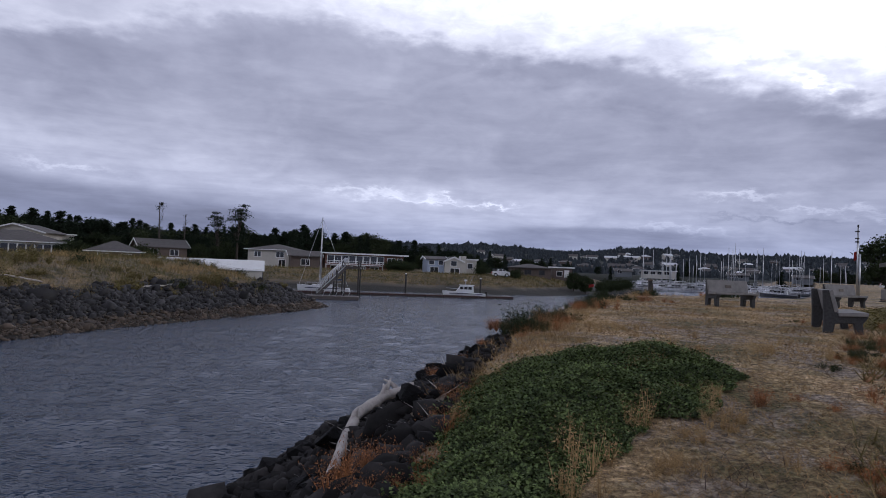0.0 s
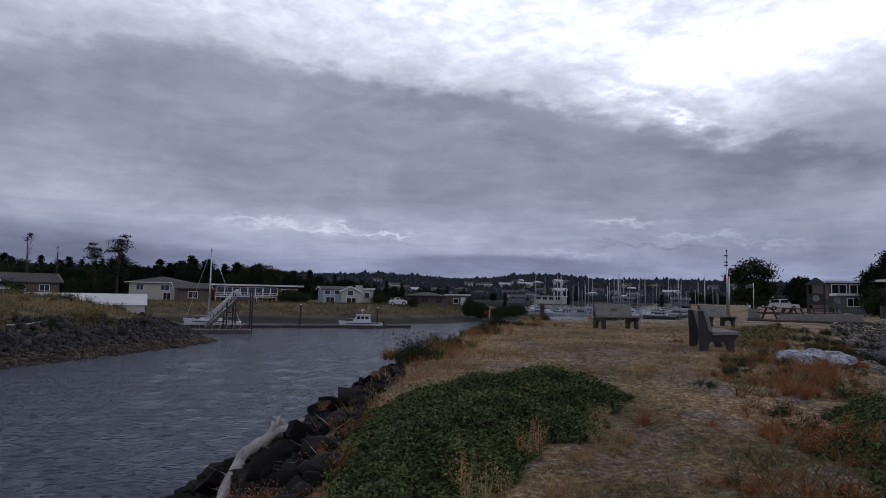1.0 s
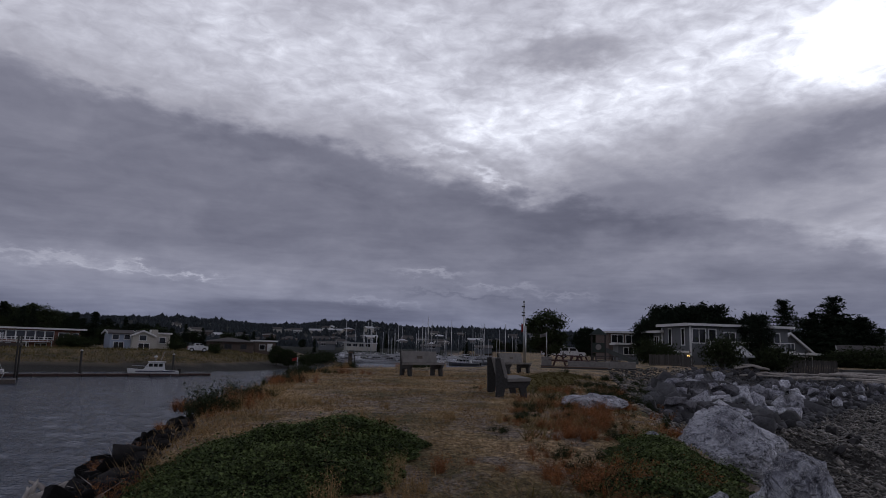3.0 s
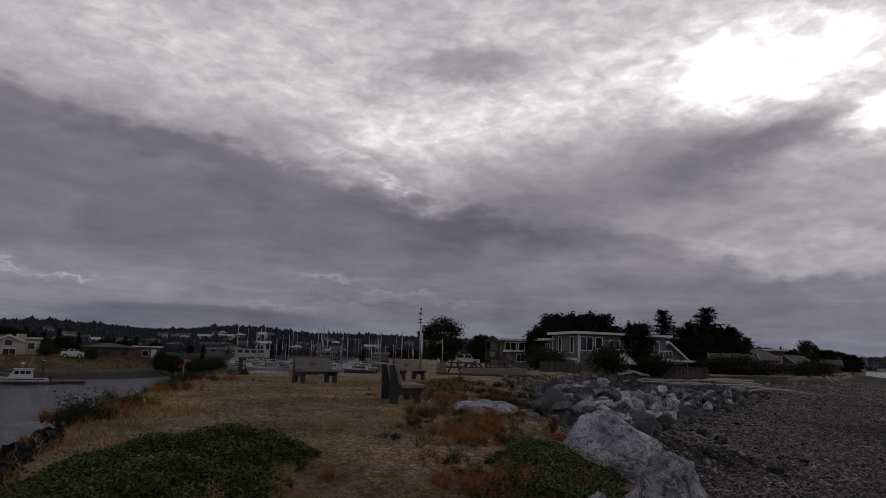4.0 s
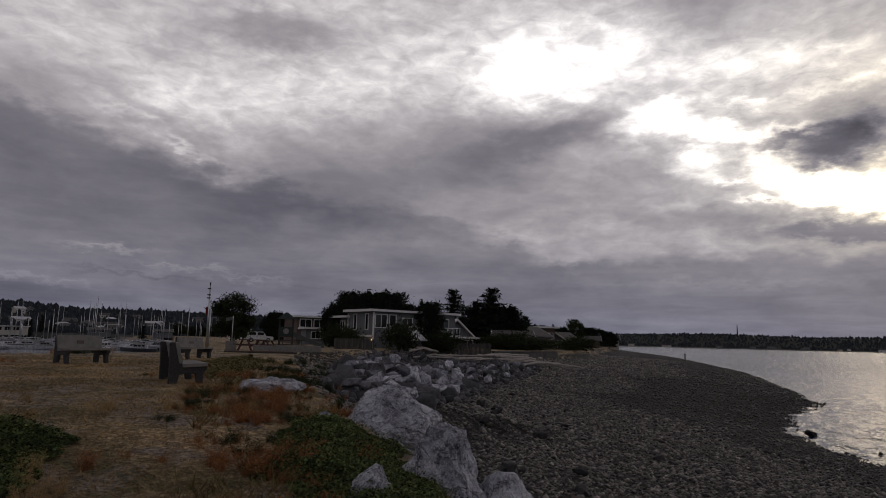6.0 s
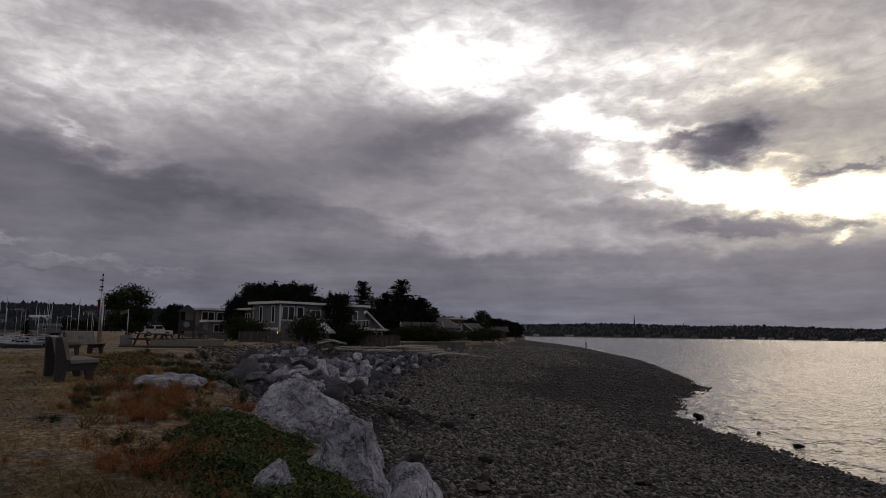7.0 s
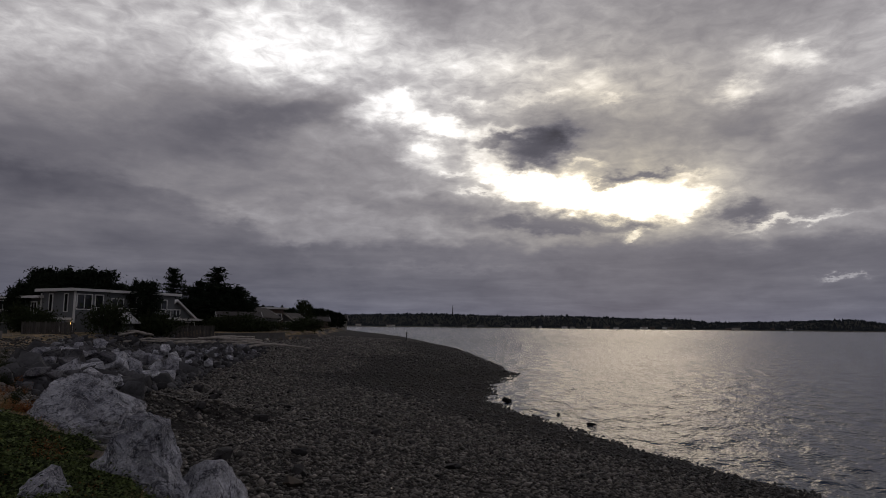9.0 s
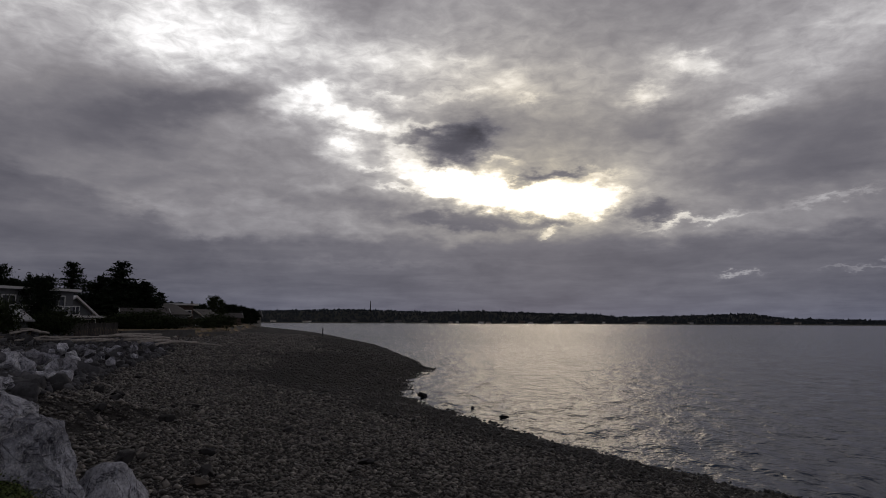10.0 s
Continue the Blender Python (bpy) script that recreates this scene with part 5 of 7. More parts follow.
for _ in range(70):
    x, y = at(rnd.uniform(0, 55), rnd.uniform(3, 14))
    if inside_by(SPIT, np.array([x]), np.array([y]))[0] > 0.2:
        weed(rnd.choice(STRAWS), "dry_weed", "small dried weed standing in trampled grass", x, y, rnd.uniform(0.25, 0.6), "dry weeds")

SCRUBS = [weed_mesh("scrub_bush", 95 + i, 160, (SCRUB, FOLIAGE, OLIVE)[i], 1.0, 1.0, 0.04) for i in range(3)]
for _ in range(70):
    x, y = rnd.uniform(-34, -11), rnd.uniform(26, 62)
    d = inside_by(LEFT_BANK, np.array([x]), np.array([y]))[0]
    if 3.5 < d < 12:
        b = tagged(new("scrub_bush", SCRUBS[rnd.choice([0, 0, 0, 1, 2])]), "ragged yellow-green scrub bush on the grass bank", "bush", "bank scrub")
        k = rnd.uniform(0.5, 1.3)
        b.matrix_basis = pose(x, y, height(x, y) - 0.1, 0, 0, x * 99 % 360) @ Matrix.Diagonal((k * 1.3, k * 1.3, k, 1))

x, y, rng = spread(70, 140, 2, 62, 2.4, 9.0, 1.4)
k = inside_by(SPIT, x, y) > 0.3
x, y = np.repeat(x[k], 26), np.repeat(y[k], 26)
blades("dead_twigs", "dark dead twigs standing in trampled grass", x + rng.normal(0, 0.13, len(x)), y + rng.normal(0, 0.13, len(x)), 0.06 + 0.16 * rng.random(len(x)), 0.003 + 0 * x, 141, TWIG, 0.9)
for x, y, k in [(0.95, 4.5, 0.8), (1.6, 5.3, 0.7), (2.2, 7.1, 0.7), (0.8, 3.9, 0.7)] + [(0.75 + 0.075 * i + rnd.uniform(-0.15, 0.15), 3.0 + 0.13 * i + rnd.uniform(-0.25, 0.2), rnd.uniform(0.2, 0.45)) for i in range(26)]:
    weed(rnd.choice(STRAWS), "dry_weed", "dry brown stalks at the edge of the bramble mound", x, y, k, "dry weeds")
rng = np.random.default_rng(145)
x, y = rng.uniform(-1.3, 0.3, 260), rng.uniform(5.6, 10.8, 260)
keep = (inside_by(SPIT, x, y) < 0.1) & (inside_by(SPIT, x, y) > -1.1)
blades("pale_debris", "small bleached sticks and shells caught among bank rocks", x[keep], y[keep], 0.10 + 0.12 * rng.random(keep.sum()), 0.012 + 0 * x[keep], 146, DRIFT, 2.2)
for a, b in [((-20.6, 44, 0), (-19.2, 48.5, 0)), ((-25.5, 37, 0), (-23.5, 39, 0))]:
    driftwood([(p[0], p[1], height(p[0], p[1]) + 0.18) for p in (a, ((a[0] + b[0]) / 2, (a[1] + b[1]) / 2), b)], 0.07, 0.05, "long bleached driftwood log on the far bank", 0, 47)

# ---- trees ----
def tree_thing(name, label, trunk_pts, trunk_r, tri, mat, limbs=()):
    t = thing(name, label, "tree")
    bm = bmesh.new()
    tube(bm, trunk_pts, trunk_r, 8)
    for a, b, r in limbs:
        rod(bm, a, b, r, r * 0.35, 5)
    part("trunk", bm, BARK, t, smooth=True)
    if tri is not None:
        ob = new("crown", tri_mesh("crown", tri, mat))
        ob.parent = t
    return t


def tuft(rng, c, n, spread_, size):
    p = c + rng.normal(0, 1, (n, 3)) * spread_
    d1, d2 = rng.normal(0, size, (n, 3)), rng.normal(0, size, (n, 3))
    return np.stack([p, p + d1, p + d2], 1)


def conifer(name, label, seed, wide=0.26, droop=0.1, bare=0.12, whorls=26, tiers=0.0):
    """A ten-metre conifer: limbs in whorls with needle tufts, thinner towards the tip."""
    rng = np.random.default_rng(seed)
    H = 10.0
    tri, limbs = [], []
    for i in range(whorls):
        u = bare + (1 - bare) * (i + rng.uniform(-0.3, 0.3)) / whorls
        z = H * min(u, 0.99)
        reach = H * wide * (1 - u) ** 0.75 * rng.uniform(0.65, 1.15) * (1 + tiers * math.sin(i * 1.9)) + 0.12
        for _ in range(6):
            a = rng.uniform(0, 6.283)
            l = reach * rng.uniform(0.5, 1.1)
            tip = np.array([math.cos(a) * l, math.sin(a) * l, z - droop * l + rng.normal(0, 0.1)])
            root = np.array([0, 0, z])
            if rng.random() < 0.35:
                limbs.append((tuple(root), tuple(tip), 0.05))
            for k in np.linspace(0.25, 1.0, max(2, int(l / 0.32))):
                tri.append(tuft(rng, root + (tip - root) * k, 12, np.array([0.17, 0.17, 0.07]), 0.15))
    return tree_thing(name, label, [(0, 0, -0.5), (0.05, 0, H * 0.5), (0, 0, H * 0.97)], [0.22, 0.12, 0.03], np.concatenate(tri), NEEDLE, limbs)


def clumpy(name, label, seed, mat, wide=4.0, high=7.0, clumps=60, leaf=0.22, low=0.25, flat=0.55, leaders=0):
    """A broad crown of many leaf clumps on forked limbs, with gaps and an uneven outline."""
    rng = np.random.default_rng(seed)
    tri, limbs = [], []
    for _ in range(clumps):
        a, q = rng.uniform(0, 6.283), rng.random() ** 0.5
        zz = rng.uniform(low, 1.0)
        rr = wide * q * math.sqrt(max(0.05, 1 - (abs(zz - 0.5) / 0.62) ** 2))
        c = np.array([math.cos(a) * rr, math.sin(a) * rr, high * zz + rng.normal(0, 0.25)])
        limbs.append(((0, 0, high * low * 0.9), tuple(c), 0.07))
        tri.append(tuft(rng, c, 150, np.array([0.62, 0.62, 0.62 * flat]) * rng.uniform(0.6, 1.2), leaf))
    for _ in range(leaders):
        # upright leading shoots, narrow at the tip
        a, q = rng.uniform(0, 6.283), rng.random() ** 0.6
        foot = np.array([math.cos(a) * wide * 0.8 * q, math.sin(a) * wide * 0.8 * q, high * (0.95 - 0.28 * q * q)])
        for k in range(7):
            w_ = 0.5 * (1 - k / 7.5)
            tri.append(tuft(rng, foot + np.array([0, 0, 0.24 * k - 0.5]), 60, np.array([w_, w_, 0.16]), leaf * 0.8))
    return tree_thing(name, label, [(0, 0, -0.5), (0.1, 0.05, high * 0.35), (0, 0, high * 0.8)], [0.28, 0.2, 0.06], np.concatenate(tri), mat, limbs)


def bare_tree(name, label, seed, cap=False):
    rng = np.random.default_rng(seed)
    limbs, tri = [], []
    for _ in range(46):
        z = rng.uniform(3.0, 9.8)
        a = rng.uniform(0, 6.283)
        l = rng.uniform(0.4, 1.5) * (1.2 - z / 12)
        tip = np.array([math.cos(a) * l, math.sin(a) * l, z + rng.uniform(-0.2, 0.5)])
        limbs.append(((0.0, 0, z), tuple(tip), 0.035))
        for _ in range(2):
            q = tip * [0.7, 0.7, 1] + rng.normal(0, 0.25, 3)
            limbs.append((tuple(tip * [0.6, 0.6, 1]), tuple(q), 0.02))
        if cap and z > 8.6:
            tri.append(tuft(rng, tip, 10, np.array([0.25, 0.25, 0.08]), 0.14))
    return tree_thing(name, label, [(0, 0, -0.5), (0.25, 0, 5), (0.4 if cap else 0, 0, 10)], [0.2, 0.12, 0.03], np.concatenate(tri) if tri else None, NEEDLE, limbs)


def plant_tree(src, az, r, high, base=None, k=1.0, label="", native=10.0, spin=None):
    """A copy of a tree at a bearing and distance, scaled to its height."""
    x, y = at(az, r)
    z = height(x, y) if base is None else base
    s = high / native
    t = copy_thing(src, pose(x, y, z, 0, 0, (az * 53 + r * 7) % 360 if spin is None else spin) @ Matrix.Diagonal((s * k, s * k, s, 1)))
    if label:
        t["label"] = label
    return t


FIRS = [conifer("fir_tree", "dark green fir standing behind the houses", 100 + i, 0.20 + 0.04 * i, 0.12) for i in range(3)]
CEDAR = conifer("cedar_tree", "dark spreading cedar in a shore garden", 110, 0.34, -0.04, 0.05, 32, 0.16)
PINE = clumpy("pine_tree", "dark clumped shore pine", 120, NEEDLE, 3.5, 8.4, 80, 0.20, 0.12, 0.6, 9)
ROUND = clumpy("broadleaf_tree", "dark round broadleaf tree", 121, FOLIAGE, 3.6, 8.0, 75, 0.20, 0.2, 0.7)
TALL_PINE = clumpy("tall_pine", "tall open pine with layered clumps", 122, NEEDLE, 1.25, 10.0, 18, 0.13, 0.40, 0.22)
SHRUB = clumpy("garden_shrub", "dark leafy garden shrub", 123, FOLIAGE, 1.6, 2.4, 26, 0.13, 0.15, 0.7)
DEAD = [bare_tree("dead_tree", "bare dead tree with a small flat green cap", 130, True), bare_tree("dead_tree", "bare grey dead tree", 131)]
SOURCES = [*FIRS, CEDAR, PINE, ROUND, TALL_PINE, SHRUB, *DEAD]


# ---- houses ----
def house(name, label, m, w, d, h, wall, roof="gable", roof_mat=None, rise=1.6, over=0.45, windows=(), trim=None, doors=(), chimney=None):
    """A house by its width, depth and wall height; front at -y. windows: (face, along, sill height, width, height)."""
    roof_mat, trim = roof_mat or SHINGLE, trim or WHITE
    b = thing(name, label, "house", m)
    boxed("wall", wall, b, 0, 0, h / 2 - 0.5, w, d, h + 1.0)
    if roof == "flat":
        boxed("roof", roof_mat, b, 0, 0, h + 0.14, w + 2 * over, d + 2 * over, 0.28)
        boxed("fascia", trim, b, 0, -d / 2 - over - 0.02, h + 0.13, w + 2 * over, 0.04, 0.26)
        boxed("fascia", trim, b, -w / 2 - over - 0.02, 0, h + 0.13, 0.04, d + 2 * over, 0.30)
        boxed("fascia", trim, b, w / 2 + over + 0.02, 0, h + 0.13, 0.04, d + 2 * over, 0.30)
    elif roof == "hip":
        bm = bmesh.new()
        a, c = w / 2 + over, d / 2 + over
        k = max(a - c, 0.2)
        base = [bm.verts.new(v) for v in ((-a, -c, h), (a, -c, h), (a, c, h), (-a, c, h))]
        top = [bm.verts.new(v) for v in ((-k, 0, h + rise), (k, 0, h + rise))]
        for f in ((base[0], base[1], top[1], top[0]), (base[1], base[2], top[1]), (base[2], base[3], top[0], top[1]), (base[3], base[0], top[0]), base[::-1]):
            bm.faces.new(f)
        part("roof", bm, roof_mat, b)
        boxed("gutter", trim, b, 0, -c, h - 0.02, 2 * a, 0.1, 0.14)
    else:
        along_x = roof == "gable"
        a, c = (w / 2 + over, d / 2 + over) if along_x else (d / 2 + over, w / 2 + over)
        half = c - over
        for s in (-1, 1):
            bm = bmesh.new()
            sl = rise / half
            pts = [(s * c, h - over * sl), (0, h + rise), (0, h + rise + 0.16), (s * c, h - over * sl + 0.16)]
            outline(bm, pts, 2 * a, "x" if along_x else "y")
            part("roof", bm, roof_mat, b)
            for e in (-1, 1):
                bm = bmesh.new()
                outline(bm, [(s * c, h - over * sl - 0.1), (0, h + rise - 0.1), (0, h + rise + 0.18), (s * c, h - over * sl + 0.18)], 0.06, "x" if along_x else "y")
                bmesh.ops.translate(bm, vec=(e * (a + 0.03), 0, 0) if along_x else (0, e * (a + 0.03), 0), verts=bm.verts)
                part("bargeboard", bm, trim, b)
        for e in (-1, 1):
            bm = bmesh.new()
            outline(bm, [(-half, h), (half, h), (0, h + rise)], 0.1, "x" if along_x else "y")
            bmesh.ops.translate(bm, vec=(e * (w / 2 - 0.05), 0, 0) if along_x else (0, e * (d / 2 - 0.05), 0), verts=bm.verts)
            part("gable", bm, wall, b)
    for face, u, z, ww, hh in windows:
        turn = {"f": 0, "r": 90, "b": 180, "l": -90}[face]
        reach = (d if face in "fb" else w) / 2
        m2 = pose(0, 0, 0, 0, 0, turn)
        bm = bmesh.new()
        for cx, cz, sx, sz in ((0, hh / 2 + 0.05, ww + 0.2, 0.1), (0, -hh / 2 - 0.05, ww + 0.2, 0.1), (-ww / 2 - 0.05, 0, 0.1, hh), (ww / 2 + 0.05, 0, 0.1, hh)):
            box(bm, u + cx, -reach - 0.03, z + hh / 2 + cz, sx, 0.08, sz)
        if ww > 1.1:
            box(bm, u, -reach - 0.03, z + hh / 2, 0.07, 0.06, hh)
        bmesh.ops.transform(bm, matrix=m2, verts=bm.verts)
        win = part("window", bm, trim, b)
        bm = bmesh.new()
        box(bm, u, -reach - 0.008, z + hh / 2, ww, 0.02, hh)
        bmesh.ops.transform(bm, matrix=m2, verts=bm.verts)
        part("pane", bm, GLASS, win)
    for face, u, ww, hh in doors:
        turn = {"f": 0, "r": 90, "b": 180, "l": -90}[face]
        bm = bmesh.new()
        box(bm, u, -(d if face in "fb" else w) / 2 - 0.02, hh / 2, ww, 0.06, hh)
        bmesh.ops.transform(bm, matrix=pose(0, 0, 0, 0, 0, turn), verts=bm.verts)
        part("door", bm, trim, b)
    if chimney:
        boxed("chimney", chimney[3], b, chimney[0], chimney[1], h / 2 + chimney[2] / 2, 0.9, 0.7, h + chimney[2])
    return b


def facing(az, r, z, extra=0.0):
    """The pose of a house whose front looks at the spit's tip, turned by extra degrees."""
    x, y = at(az, r)
    return pose(x, y, z, 0, 0, -az + extra)


# shore houses beyond the riprap
grey = house("grey_house", "two-storey grey clad house with flat roof and white trim", pose(60.2, 54.5, -0.45, 0, 0, -12), 12.0, 5.4, 4.95, GREY_SIDING, "flat", SHINGLE, over=0.5,
             windows=[("l", 1.35, 2.95, 0.5, 1.7), ("l", -1.15, 2.95, 0.5, 1.7), ("l", -0.4, 0.5, 1.9, 1.3), ("f", -5.0, 3.2, 1.5, 1.4), ("f", -3.4, 2.6, 0.8, 2.0), ("f", -1.3, 3.4, 1.3, 0.9), ("f", 1.6, 3.2, 1.2, 1.3), ("f", 4.2, 3.2, 1.4, 1.2)])
boxed("trim_band", WHITE, grey, -6.03, 0, 2.2, 0.08, 5.5, 0.22)
boxed("corner_board", WHITE, grey, -6.02, -2.72, 2.45, 0.16, 0.16, 4.9)
boxed("annex", GREY_SIDING, grey, -3.6, 4.4, 2.0, 4.4, 3.4, 4.6)
boxed("annex_roof", WHITE, grey, -3.9, 4.5, 4.42, 5.4, 4.2, 0.25)
bm = bmesh.new()
for cx, cz, sx, sz in ((0, 0.62, 1.1, 0.1), (0, -0.62, 1.1, 0.1), (-0.5, 0, 0.1, 1.2), (0.5, 0, 0.1, 1.2), (0, 0, 0.07, 1.2)):
    box(bm, -5.83, 4.3 + cx, 3.3 + cz, 0.08, sx, sz)
aw = part("annex_window", bm, WHITE, grey)
boxed("pane", GLASS, aw, -5.81, 4.3, 3.3, 0.02, 0.95, 1.2)
boxed("downpipe", WHITE, grey, -6.05, 2.75, 2.4, 0.1, 0.1, 4.8)
boxed("porch_lamp", LAMP_GLOW, grey, -6.08, -2.35, 1.75, 0.14, 0.14, 0.18, label="lit amber porch lamp")
boxed("balcony_floor", WHITE, grey, 0.5, -3.3, 2.4, 10.0, 1.2, 0.16)
boxed("handrail", WHITE, grey, 0.5, -3.85, 3.35, 10.0, 0.08, 0.08)
for i in range(14):
    boxed("baluster", WHITE, grey, -4.4 + i * 0.75, -3.85, 2.9, 0.05, 0.05, 0.9)
lean = thing("metal_roof_porch", "low porch with pale ribbed metal roof", "porch", facing(48.3, 72, -0.3, 25) @ Matrix.Diagonal((0.55, 0.8, 0.95, 1)))
boxed("porch_wall", GREY_SIDING, lean, 0, 0.6, 0.7, 5.5, 2.4, 2.4)
boxed("porch_roof", METAL_ROOF, lean, 0, 0, 2.3, 6.2, 3.6, 0.12, pose(0, 0, 0, 18))
for i in range(9):
    boxed("roof_rib", WHITE, lean, -2.9 + i * 0.72, -0.03, 2.38, 0.08, 3.6, 0.08, pose(0, 0, 0, 18))
cottage = house("cottage", "small gabled cottage with white trim and metal roof", facing(51.2, 97, -0.3, 24), 4.6, 9.0, 2.6, GREY_SIDING, "gable_end", METAL_ROOF, 2.0, 0.7,
                windows=[("f", -0.9, 2.5, 0.7, 0.9), ("f", 0.2, 2.5, 0.9, 0.9), ("f", 1.9, 0.6, 1.6, 1.2), ("f", -1.6, 0.6, 1.4, 1.2)])
boxed("porch_beam", WHITE, cottage, 0.6, -5.1, 2.2, 7.0, 0.3, 0.25)
house("low_house", "low dark shore house with lit white windows", facing(57.2, 100, -0.2, 6), 5.0, 6.0, 2.0, BROWN_WALL, "gable", SHINGLE, 1.2, 0.6, windows=[("f", -2.0, 0.6, 1.8, 1.3), ("f", 1.4, 0.6, 1.4, 1.3)])
house("white_roof_house", "shore house with a pale low metal roof", facing(59.6, 125, 0.3, 10), 4.0, 6.0, 3.8, BROWN_WALL, "flat", METAL_ROOF, over=0.7, windows=[("f", -1.0, 1.9, 1.2, 1.0), ("f", 1.0, 1.9, 1.2, 1.0)])
house("gabled_house", "grey gabled shore house with white trim", facing(61.4, 128, 0.0, -20), 3.6, 7.0, 2.2, GREY_SIDING, "gable_end", SHINGLE, 1.2, 0.5, windows=[("f", -0.8, 0.7, 0.9, 1.2), ("f", 0.8, 0.7, 0.9, 1.2)])
house("gabled_house", "grey gabled shore house beyond the trees", facing(58.4, 112, 0.0, -25), 5.0, 8.0, 2.6, GREY_SIDING, "gable_end", SHINGLE, 1.4, 0.5, windows=[("f", -1.0, 0.7, 1.2, 1.3)])
house("small_house", "far small shore house with pale roof", facing(63.6, 210, 0.4, 5), 5.5, 6.0, 2.2, BROWN_WALL, "gable", SHINGLE, 1.2, 0.6, windows=[("f", -2.0, 0.8, 1.6, 1.2)])
house("small_house", "far small shore house", facing(64.8, 260, 0.4, 5), 10.0, 8.0, 2.8, CREAM, "gable", SHINGLE, 1.8, 0.6, windows=[("f", 2.0, 0.8, 1.6, 1.2)])

# trees of the shore gardens
for src, az, r, hi, k, lab, nat in [
        (PINE, 42.3, 84, 5.4, 1.0, "", 9), (PINE, 43.2, 88, 6.9, 1.0, "", 9), (PINE, 44.2, 92, 7.8, 1.0, "", 9), (PINE, 45.4, 90, 7.4, 1.0, "", 9), (PINE, 46.5, 94, 8.0, 1.0, "", 9), (PINE, 47.6, 98, 6.6, 1.0, "", 9),
        (PINE, 49.9, 80, 5.9, 0.85, "", 9), (CEDAR, 50.4, 75, 4.8, 1.5, "", 10), (CEDAR, 52.1, 106, 9.2, 1.35, "", 10), (CEDAR, 55.4, 104, 9.4, 1.6, "", 10), (CEDAR, 57.3, 106, 6.6, 1.7, "", 10), (CEDAR, 54.0, 110, 7.6, 1.5, "", 10),
        (PINE, 56.4, 108, 7.2, 1.2, "", 9), (PINE, 54.6, 114, 7.2, 1.3, "", 9), (CEDAR, 58.3, 116, 5.6, 1.5, "", 10), (PINE, 59.2, 150, 5.2, 1.3, "", 9), (PINE, 60.4, 160, 5.0, 1.3, "", 9), (PINE, 61.2, 170, 5.4, 1.2, "", 9), (ROUND, 62.3, 190, 7.2, 0.8, "", 8), (PINE, 63.4, 230, 7.0, 1.2, "", 9), (PINE, 64.3, 240, 6.6, 1.2, "", 9), (PINE, 65.2, 250, 6.0, 1.3, "", 9),
        (FIRS[0], 60.6, 200, 6.6, 0.8, "", 10), (SHRUB, 47.6, 69, 2.7, 0.75, "", 2.4), (SHRUB, 42.6, 72, 2.3, 0.9, "", 2.4), (SHRUB, 43.6, 70, 1.7, 0.8, "", 2.4),
        (SHRUB, 51.2, 73, 2.2, 1.0, "", 2.4), (SHRUB, 52.2, 80, 1.2, 1.6, "", 2.4), (SHRUB, 57.0, 90, 2.1, 1.6, "", 2.4), (SHRUB, 58.2, 92, 1.6, 1.8, "", 2.4), (SHRUB, 59.6, 98, 1.5, 2.0, "", 2.4), (SHRUB, 55.8, 92, 1.8, 1.7, "", 2.4), (SHRUB, 62.8, 112, 2.0, 1.6, "", 2.4), (SHRUB, 61.7, 104, 1.5, 1.6, "", 2.4),
        (ROUND, 33.8, 86, 5.6, 1.0, "dark round broadleaf tree behind the flagpole", 8), (PINE, 37.1, 136, 6.2, 1.0, "", 9), (PINE, 37.9, 142, 5.6, 1.0, "", 9)]:
    plant_tree(src, az, r, hi, None, k, lab, nat)


# fences and sea walls of the shore gardens
def fence(label, a, b, high, gap=0.16, base=-0.4):
    f = thing("picket_fence", label, "fence", pose(a[0], a[1], base, 0, 0, math.degrees(math.atan2(b[1] - a[1], b[0] - a[0]))))
    n = int(math.dist(a, b) / gap)
    me = None
    for i in range(n):
        if me is None:
            ob = boxed("board", FENCE, f, 0, 0, high / 2, gap * 0.82, 0.025, high)
            me = ob.data
        else:
            ob = new("board", me)
            ob.parent = f
        ob.location = (i * gap, 0, 0.05 * math.sin(i * 2.7))
    for z in (0.3, high - 0.25):
        boxed("rail", FENCE, f, n * gap / 2, 0.045, z, n * gap, 0.06, 0.09)


fence("weathered grey board fence before the shore houses", at(50.9, 74), at(55.6, 77), 1.65, 0.16, -0.45)
fence("dark board fence before the grey house", at(42.2, 63), at(45.6, 66), 1.3, 0.2, 0.1)
for label, a0, r0, a1, r1, z0, z1 in [("long grey concrete sea wall above the beach", 55.6, 78, 60.9, 90, -0.9, 0.25), ("grey concrete sea wall with planted terrace", 60.9, 92, 63.6, 106, -1.0, -0.2), ("far concrete sea wall above the beach", 63.4, 125, 64.6, 180, -0.8, 0.2)]:
    a, b = at(a0, r0), at(a1, r1)
    w = thing("sea_wall", label, "sea wall", pose((a[0] + b[0]) / 2, (a[1] + b[1]) / 2, z0, 0, 0, math.degrees(math.atan2(b[1] - a[1], b[0] - a[0]))))
    ln = math.dist(a, b)
    n = int(ln / 3)
    for i in range(n):
        boxed("wall_panel", SEAWALL, w, -ln / 2 + (i + 0.5) * ln / n, 0, (z1 - z0) / 2, ln / n - 0.03, 0.35, z1 - z0)
    boxed("coping", SEAWALL, w, 0, 0, z1 - z0 + 0.06, ln, 0.5, 0.12)

